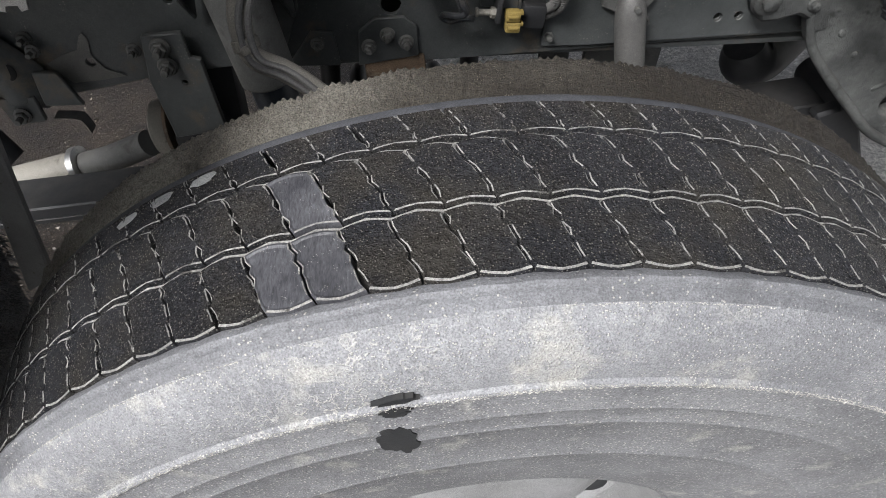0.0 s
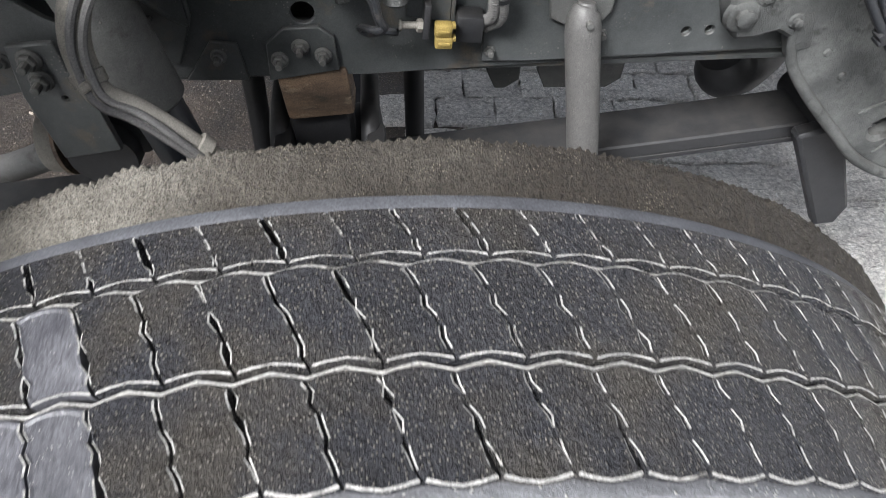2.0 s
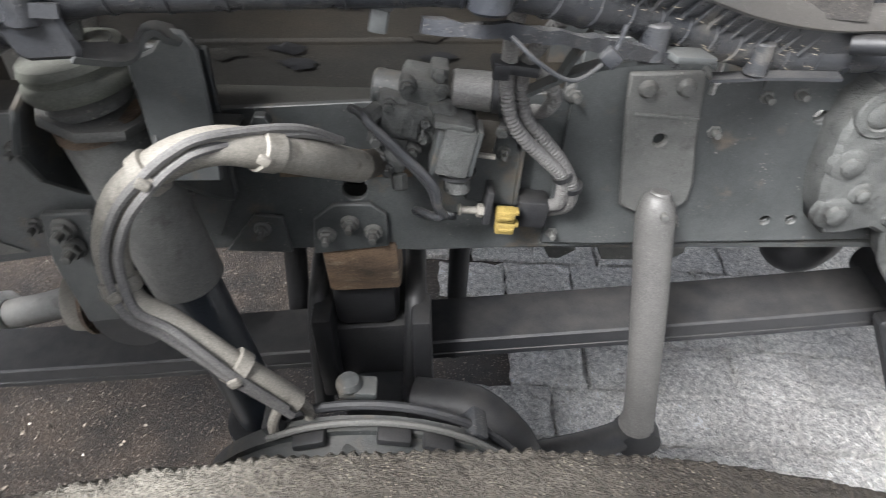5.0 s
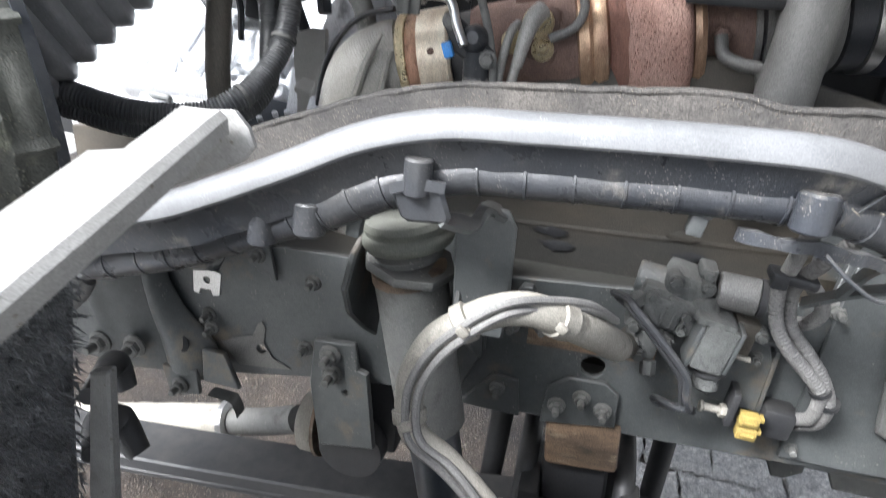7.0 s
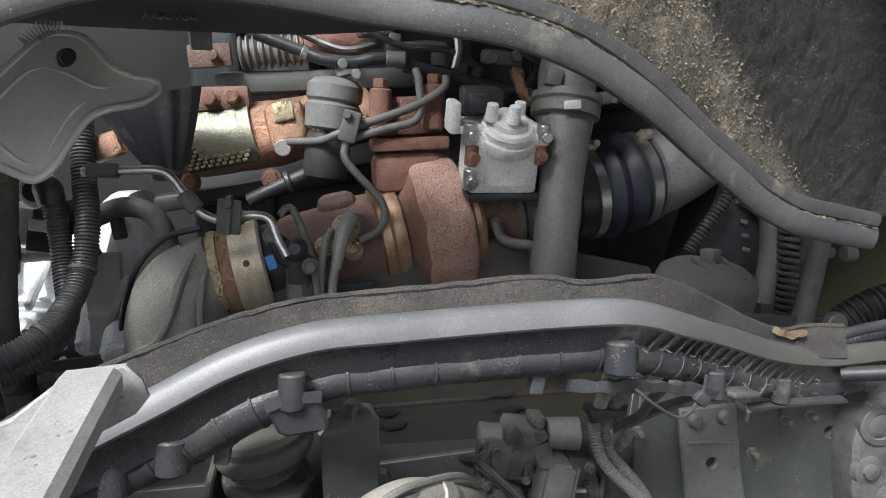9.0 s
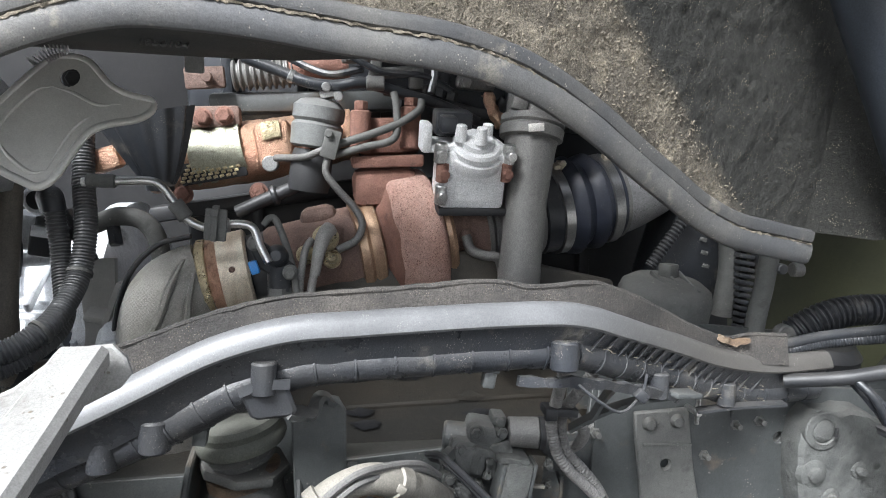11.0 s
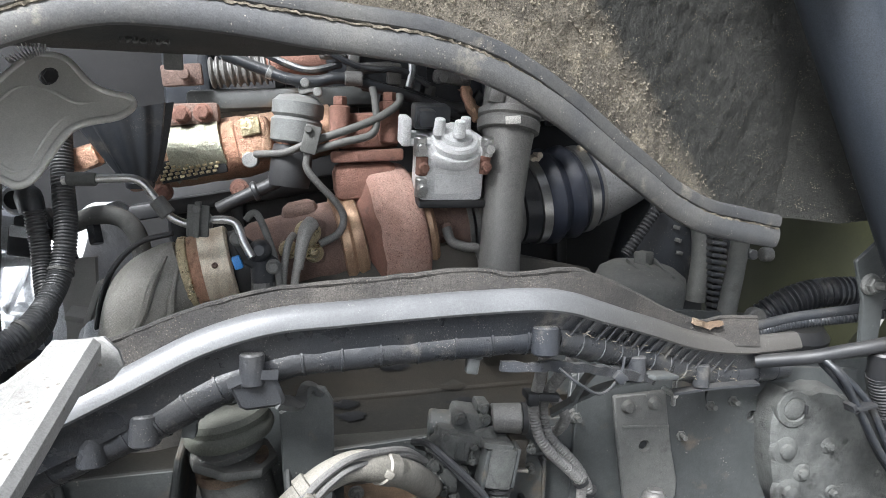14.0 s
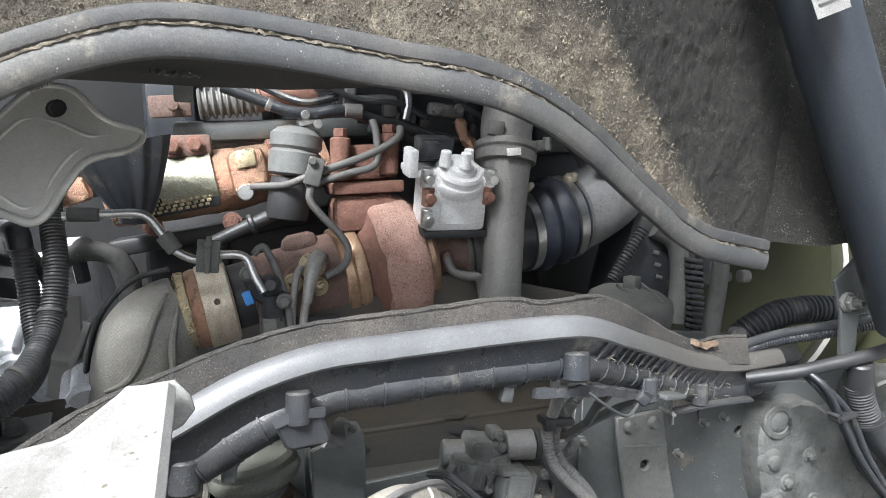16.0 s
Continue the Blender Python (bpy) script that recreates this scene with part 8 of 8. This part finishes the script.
for k in range(3):
    part("moulded_mark", block((0.012, 0.002, 0.006), (0.462 + 0.004 * k, 1.316, 1.215 - 0.02 * k), (0, 14, 0), 0.0008), "casting", tank)
cord = thing("braided_lead", (0.40, 1.32, 1.2), "black braided lead hanging behind the intake elbow", "cable")
part("lead", tube([(0.425, 1.30, 1.255), (0.405, 1.30, 1.225), (0.385, 1.30, 1.195), (0.372, 1.30, 1.175)], 0.0085, 10, 6, 0.0012, 0.006), "tape", cord)
rack = thing("ribbed_strip", (0.515, 1.30, 1.1), "black toothed plastic strip with a connector", "cable strip")
for k in range(13):
    part("tooth", block((0.026, 0.02, 0.0062), (0.512 + 0.001 * k, 1.29, 1.205 - 0.0098 * k), (0, 8, 0), 0.001), "plastic", rack)
part("spine", block((0.016, 0.016, 0.14), (0.522, 1.305, 1.150), (0, -6, 0), 0.003), "black", rack)
part("connector", join(block((0.03, 0.03, 0.05), (0.548, 1.29, 1.19), (0, 4, 0), 0.004), cyl((0.56, 1.275, 1.18), (0.56, 1.262, 1.18), 0.008, 12)), "plastic", rack)
p2 = thing("coolant_pipe", (0.49, 1.2, 1.08), "dull grey metal coolant pipe rising behind the arch seal", "pipe")
part("pipe", tube([(0.476, 1.2, 1.07), (0.480, 1.2, 1.12), (0.487, 1.2, 1.17), (0.492, 1.2, 1.23)], [0.0145, 0.0130, 0.0125, 0.0125], 20), "casting", p2)
part("pipe_ear", cyl((0.51, 1.19, 1.105), (0.51, 1.175, 1.105), 0.014, 14), "alu_dull", p2)
part("side_union", cyl((0.525, 1.20, 1.19), (0.54, 1.20, 1.19), 0.010, 10), "alu_dull", p2)
fan = thing("fan_shroud", (0.95, 1.6, 0.9), "olive green fan shroud ring deep in the bay", "fan shroud")
part("drum", lathe([(0.30, -0.10), (0.33, -0.10), (0.33, 0.12), (0.32, 0.13), (0.30, 0.12)], (0.95, 1.75, 1.15), (1, 0.25, 0), 60), "olive", fan)
part("disc", lathe([(0.30, 0), (0.28, 0.01), (0.06, 0.03), (0.0, 0.03)], (0.99, 1.76, 1.15), (1, 0.25, 0), 60), "olive", fan)
part("rim_bead", lathe([(0.330, -0.004), (0.338, 0), (0.330, 0.004)], (0.90, 1.737, 1.15), (1, 0.25, 0), 60), "shield", fan)
part("back_wall", block((0.03, 1.2, 0.9), (1.15, 1.7, 1.2), (0, 0, 14), 0.01), "olive", fan)
crr = thing("corrugated_hose", (0.6, 1.2, 1.1), "black corrugated hose crossing in front of the fan shroud", "hose")
part("hose", tube([(0.53, 1.22, 1.075), (0.555, 1.21, 1.105), (0.60, 1.2, 1.13), (0.66, 1.19, 1.138), (0.74, 1.17, 1.135)], 0.020, 16, 8, 0.002, 0.0075), "plastic", crr)
for k in range(2):
    part("thin_hose", tube([(0.46, 1.12, 1.10 + 0.008 * k), (0.52, 1.12, 1.112 + 0.008 * k), (0.60, 1.10, 1.125 + 0.01 * k), (0.70, 1.06, 1.15 + 0.01 * k)], 0.007, 10, 8, 0.0008 * (1 - k), 0.004), "plastic", crr)
part("round_cover", lathe([(0.05, -0.03), (0.052, 0.0), (0.04, 0.014), (0.0, 0.018)], (0.60, 1.22, 1.075), (0, -0.2, 1), 26), "black", crr)

# ---- left end: gearbox, hoses, air filter ----
gb = thing("gearbox", (-0.55, 1.45, 0.8), "bright grey aluminium gearbox casing with ribs and bolts", "gearbox")
part("bell_housing", roughen(lathe([(0.20, 0), (0.24, 0.02), (0.24, 0.05), (0.22, 0.07), (0.19, 0.20), (0.17, 0.5)], (-0.40, 1.62, 0.985), (-1, 0, -0.05), 40), 0.003, 12), "gearbox", gb)
part("top_case", roughen(block((0.30, 0.26, 0.05), (-0.585, 1.50, 1.095), (30, 4, 4), 0.012), 0.002, 20), "gearbox", gb)
part("side_case", roughen(block((0.26, 0.06, 0.13), (-0.575, 1.405, 1.010), (-24, 4, 0), 0.012), 0.002, 20), "gearbox", gb)
for k in range(6):
    part("casing_rib", block((0.010, 0.20, 0.016), (-0.70 + 0.046 * k, 1.475, 1.118 + 0.004 * k), (30, 0, 4), 0.004), "gearbox", gb)
part("long_rib", block((0.26, 0.012, 0.016), (-0.58, 1.425, 1.085), (30, 4, 4), 0.005), "gearbox", gb)
for k in range(5):
    x = -0.680 + 0.052 * k
    part("casing_boss", lathe([(0.017, 0), (0.016, 0.012), (0.011, 0.016), (0.006, 0.010), (0.0, 0.010)], (x, 1.395 + 0.004 * (k % 2), 1.050 + 0.006 * (k % 3)), (0.02, -0.7, 0.7), 18), "gearbox", gb)
for k in range(7):
    hexhead((-0.70 + 0.043 * k, 1.375, 1.012 + 0.003 * k), (0.0, -1, 0.35), 0.0075, 0.010, ("steel", "gearbox", "casting")[k % 3], gb, "casing_bolt")
# solid dark plates put the shade of recesses into their colour
for k, (x, z, w, h) in enumerate(((-0.66, 1.035, 0.035, 0.010), (-0.60, 1.028, 0.040, 0.012), (-0.545, 1.036, 0.026, 0.014), (-0.62, 0.985, 0.05, 0.012), (-0.53, 0.99, 0.03, 0.016))):
    part("casing_recess", block((w, 0.012, h), (x, 1.378 - 0.42 * (z - 1.01) + 0.01, z), (-24, 4, 0), 0.003), "chassis", gb, "dark plate painting a shaded recess in the casing")
plate_dark = part("dark_plate", block((0.085, 0.060, 0.012), (-0.458, 1.335, 1.040), (38, 6, 8), 0.003), "paint", gb, "dark plate with bolt holes")
for x, dy in ((-0.482, 0.0), (-0.462, -0.006), (-0.444, 0.004), (-0.428, 0.008), (-0.438, -0.014)):
    part("plate_hole", cyl((x, 1.325 + dy, 1.043 + 0.7 * dy), (x, 1.321 + dy, 1.050 + 0.7 * dy), 0.0042, 10), "gearbox", plate_dark)
part("bracket_arm", sweep(spread([(-0.400, 1.35, 1.165), (-0.398, 1.345, 1.12), (-0.392, 1.34, 1.06), (-0.400, 1.33, 1.00)], 8), [(-0.022, -0.006), (0.022, -0.006), (0.022, 0.006), (-0.022, 0.006)], Vector((1, 0, 0))), "shield", gb)
part("cylinder_boss", join(cyl((-0.384, 1.345, 1.062), (-0.378, 1.30, 1.036), 0.017, 22), cyl((-0.378, 1.301, 1.036), (-0.377, 1.296, 1.033), 0.012, 18)), "gearbox", gb)
part("bracket_foot", join(block((0.050, 0.03, 0.010), (-0.385, 1.33, 1.090), (20, 10, 0), 0.003), block((0.008, 0.04, 0.060), (-0.372, 1.33, 1.110), (0, 20, 0), 0.002)), "shield", gb)
part("mount_flange", block((0.125, 0.045, 0.012), (-0.447, 1.232, 1.026), (20, -8, 4), 0.004), "chassis", gb, "dark flange with two hexagon bolts")
for x, z in ((-0.475, 1.028), (-0.419, 1.038)):
    hexhead((x, 1.225, z), (0, -0.5, 1), 0.0085, 0.012, "rough_cast", gb, "flange_bolt")
part("lower_case", roughen(block((0.11, 0.05, 0.22), (-0.385, 1.352, 1.02), (-14, 6, 0), 0.012), 0.002, 20), "gearbox", gb)
part("case_web", block((0.008, 0.03, 0.19), (-0.378, 1.318, 1.03), (-14, 10, 0), 0.003), "gearbox", gb)
part("drain_knob", join(cyl((-0.362, 1.30, 1.082), (-0.358, 1.272, 1.060), 0.017, 22), cyl((-0.358, 1.273, 1.060), (-0.356, 1.266, 1.054), 0.022, 24)), "gearbox", gb)
part("solenoid", join(block((0.075, 0.05, 0.050), (-0.485, 1.36, 1.200), (0, 6, 0), 0.010), cyl((-0.456, 1.34, 1.245), (-0.456, 1.309, 1.245), 0.020, 22), cyl((-0.51, 1.35, 1.160), (-0.445, 1.35, 1.165), 0.0095, 14)), "gearbox", gb)
part("solenoid_eye", lathe([(0.006, 0.0), (0.012, 0.001), (0.012, 0.004), (0.006, 0.004)], (-0.456, 1.309, 1.245), (0, -1, 0), 18), "black", gb)
part("plug_box", join(block((0.044, 0.024, 0.040), (-0.444, 1.312, 1.192), (0, 8, 0), 0.004), block((0.030, 0.02, 0.012), (-0.440, 1.305, 1.218), (0, 8, 0), 0.003)), "plastic", gb)
part("plug_face", block((0.034, 0.004, 0.014), (-0.444, 1.299, 1.205), (0, 8, 0), 0.001), "gearbox", gb)
part("return_pipe", tube([(-0.425, 1.335, 1.200), (-0.395, 1.328, 1.214), (-0.362, 1.322, 1.226), (-0.332, 1.32, 1.220), (-0.315, 1.32, 1.194), (-0.311, 1.325, 1.150), (-0.314, 1.33, 1.10)], 0.0125, 16), "casting", gb, "dull grey bent return pipe")
part("pipe_union", cyl((-0.372, 1.325, 1.212), (-0.366, 1.318, 1.188), 0.0095, 6), "plastic", gb)
for k, pts in enumerate((((-0.53, 1.36, 1.235), (-0.505, 1.335, 1.222), (-0.490, 1.33, 1.185), (-0.50, 1.345, 1.14)), ((-0.56, 1.37, 1.22), (-0.53, 1.35, 1.200), (-0.525, 1.355, 1.15), (-0.54, 1.37, 1.10)), ((-0.43, 1.33, 1.230), (-0.412, 1.325, 1.200), (-0.400, 1.33, 1.165)), ((-0.60, 1.40, 1.20), (-0.57, 1.37, 1.185), (-0.55, 1.365, 1.160), (-0.56, 1.38, 1.12)))):
    part("wire", tube(pts, (0.0045, 0.0065, 0.0075, 0.005)[k], 8), ("plastic", "greyhose", "plastic", "tape")[k], gb)
# added panels hide the bright sky behind the gearbox; black paints the shade
far = thing("far_side_backdrop", (-0.9, 2.1, 0.6), "added dark panels closing the far side, shade put into their colour", "chassis panel")
part("far_rail", block((2.0, 0.02, 0.28), (-0.9, 1.98, 0.86), (0, 0, 0), 0.004), "black", far)
part("far_lining", roughen(block((1.5, 0.03, 0.75), (-0.95, 2.02, 1.34), (-8, 0, 0), 0.02), 0.01, 5), "darkened", far)
hl = thing("corrugated_hose", (-0.4, 1.15, 1.1), "black corrugated hose loop tied with pale straps", "hose")
HL = [(-0.396, 1.30, 1.330), (-0.390, 1.280, 1.270), (-0.381, 1.258, 1.215), (-0.382, 1.237, 1.165), (-0.386, 1.205, 1.135), (-0.396, 1.164, 1.112), (-0.432, 1.135, 1.094), (-0.50, 1.11, 1.094), (-0.58, 1.09, 1.115)]
part("outer_hose", tube(HL, 0.0126, 14, 8, 0.0012, 0.0042), "ribbed", hl)
part("second_hose", tube([(-0.418, 1.262, 1.245), (-0.414, 1.258, 1.222), (-0.408, 1.252, 1.190), (-0.402, 1.240, 1.160)] + [Vector(p) + Vector((-0.004, 0.004, -0.019)) for p in HL[4:]], 0.0112, 14, 8, 0.0010, 0.0042), "ribbed", hl)
part("hose_elbow", tube([(-0.430, 1.285, 1.236), (-0.428, 1.272, 1.252), (-0.420, 1.262, 1.252), (-0.417, 1.261, 1.236)], 0.0135, 14), "plastic", hl)
for i in (3, 5):
    d = Vector(HL[i + 1]) - Vector(HL[i - 1])
    part("strap", lathe([(0.0138, -0.002), (0.0150, -0.002), (0.0150, 0.002), (0.0138, 0.002)], HL[i], d, 20), "casting", hl)
hv = thing("rubber_hose", (-0.46, 1.22, 1.1), "brownish black rubber hose hanging beside the gearbox", "hose")
part("hose", tube([(-0.462, 1.26, 1.32), (-0.458, 1.242, 1.245), (-0.453, 1.215, 1.165), (-0.452, 1.208, 1.10), (-0.448, 1.215, 1.04), (-0.446, 1.22, 1.00)], 0.0142, 16), "old_hose", hv)
part("hose_end", lathe([(0.0145, -0.012), (0.017, -0.010), (0.017, 0.010), (0.0145, 0.012)], (-0.447, 1.218, 1.045), (0, 0, 1), 18), "plastic", hv)
filt = thing("air_filter_housing", (-0.62, 1.0, 1.0), "dark mossy ribbed air filter housing with a pleated rubber duct", "air filter")
FE, FA = Vector((-0.625, 1.06, 1.135)), Vector((0.50, 0.84, 0.08)).normalized()
FS = FA.cross(Vector((0, 0, 1))).normalized()
FU = FS.cross(FA)
rows = []
for i in range(61):
    h = -0.50 + 0.50 * i / 60
    seam = (0.006, 0.003)[i % 8] if i % 8 < 2 else 0.0
    lip_r = 0.006 if i >= 58 else 0.0
    ring = []
    for k in range(150):
        a = 2 * math.pi * k / 150
        d = FS * math.cos(a) + FU * math.sin(a)
        p = FE + FA * h + d * 0.205
        rib = 0.008 * max(0.0, math.cos(a * 14 + 1.6 * ((i // 8) % 2)) - 0.9) * 10
        worn = 0.5 + 0.5 * noise.noise(p * 28)
        ring.append(p + d * (rib * (0.3 + worn) + seam * (0.4 + worn) + lip_r + noise.noise(p * 60) * 0.0022))
    rows.append(ring)
part("drum", loft(rows), "moss", filt)
part("end_ring", lathe([(0.200, -0.004), (0.214, -0.003), (0.214, 0.006), (0.200, 0.008)], FE, FA, 80), "plastic", filt)
# bellows with a squarish section: its pleats run round it, one corner towards the wheel arch
BC, BD, BV = Vector((-0.438, 1.238, 1.276)), Vector((0.45, 0.62, 0.64)).normalized(), Vector((-0.26, -0.61, 0.74)).normalized()
BN = BD.cross(BV).normalized()
rings = []
for i in range(154):
    h = -0.42 + 0.003 * i
    ph = (h / 0.027) % 1.0
    swell = 0.011 * (1 - abs(ph - 0.5) * 2) ** 0.8 + 0.0012 * noise.noise(Vector((h * 30, 0, 0)))
    ring = []
    for k in range(56):
        a = 2 * math.pi * k / 56
        c, q = math.cos(a), math.sin(a)
        u = 0.060 * math.copysign(abs(c) ** 0.45, c)
        w = 0.085 * math.copysign(abs(q) ** 0.45, q)
        out = (BV * c + BN * q).normalized()
        ring.append(BC + BD * (h + 0.5 * u * abs(q) * 0.3) + BV * (0.057 + u) + BN * (w - 0.080) + out * swell)
    rings.append(ring)
part("pleated_duct", loft(rings), "duct", filt, "pleated grey rubber duct, skylight painted white on its top")


# ---- paving: worn concrete blocks laid in running courses ----
def paver_mesh(seed):
    rnd = random.Random(seed)
    bm = block((PL - 0.006, PW - 0.006, 0.06), (0, 0, -0.03), (0, 0, 0), 0.006)
    bmesh.ops.subdivide_edges(bm, edges=[e for e in bm.edges if e.calc_length() > 0.05], cuts=8, use_grid_fill=True)
    for v in bm.verts:
        v.co += noise.noise_vector(v.co * 26 + Vector((seed, 0, 0))) * 0.0095
        if v.co.z > -0.01:
            v.co.z += noise.noise(v.co * 60 + Vector((seed, 3, 0))) * 0.008 + noise.noise(v.co * 130 + Vector((seed, 7, 0))) * 0.003
    bmesh.ops.triangulate(bm, faces=bm.faces[:])
    me = bpy.data.meshes.new("paver")
    bm.to_mesh(me)
    bm.free()
    me.materials.append(M["paver"])
    return me


PL, PW = 0.20, 0.157
pave = thing("pavement", (0.8, 1.8, GROUND), "light grey worn concrete paving blocks with dark joints", "pavement", kind="structure")
kinds = [paver_mesh(k) for k in range(5)]
rnd = random.Random(11)
TILT_P = radians(-3)
rest = bmesh.new()
near = 0
for i in range(-14, 22):
    for j in range(-12, 26):
        u = (i + 0.5 * (j % 2)) * PL + rnd.uniform(-0.006, 0.006)
        v = j * PW + rnd.uniform(-0.006, 0.006)
        x = 0.867 + u * math.cos(TILT_P) - v * math.sin(TILT_P)
        y = 1.66 + u * math.sin(TILT_P) + v * math.cos(TILT_P)
        if x < 0.20 + 0.10 * math.sin(y * 5) and y > 0.95 or math.hypot(x - WX, y - WY) < 0.2 or y < 0.3:
            continue
        m = pose(x, y, GROUND + 0.006 + rnd.uniform(-0.006, 0.004), rnd.uniform(-1.5, 1.5), rnd.uniform(-1.5, 1.5), math.degrees(TILT_P) + rnd.uniform(-2, 2))
        k = rnd.randrange(5)
        if 0.1 < x < 2.6 and 0.6 < y < 3.4 and near < 300:
            ob = under("paver", kinds[k], pave)
            ob.matrix_basis = m
            near += 1
        elif -3.0 < x < 5 and y < 6:
            n0 = len(rest.verts)
            rest.from_mesh(kinds[k])
            rest.verts.ensure_lookup_table()
            for q in rest.verts[n0:]:
                q.co = m @ q.co
tagged(part("outer_pavers", rest, "paver", pave), kind="stuff")
rnd = random.Random(21)
bm = bmesh.new()
for k in range(7000):
    x, y = rnd.uniform(-1.1, 0.5), rnd.uniform(1.0, 2.8)
    c = Vector((x, y, GROUND - 0.012 + 0.003))
    s = rnd.uniform(0.002, 0.0055) * (1.7 if k % 9 == 0 else 1.0)
    vs = [bm.verts.new(c + Vector((rnd.uniform(-s, s), rnd.uniform(-s, s), rnd.uniform(-0.2, 1.0) * s))) for _ in range(4)]
    for a, b, d in ((0, 1, 2), (0, 2, 3), (0, 3, 1), (1, 3, 2)):
        bm.faces.new((vs[a], vs[b], vs[d]))
tagged(part("gravel", bm, "stone", None, smooth=False), "loose grit and small stones lying on wet sand", "gravel", kind="stuff")
bm = bmesh.new()
bmesh.ops.create_grid(bm, x_segments=120, y_segments=120, size=1.0)
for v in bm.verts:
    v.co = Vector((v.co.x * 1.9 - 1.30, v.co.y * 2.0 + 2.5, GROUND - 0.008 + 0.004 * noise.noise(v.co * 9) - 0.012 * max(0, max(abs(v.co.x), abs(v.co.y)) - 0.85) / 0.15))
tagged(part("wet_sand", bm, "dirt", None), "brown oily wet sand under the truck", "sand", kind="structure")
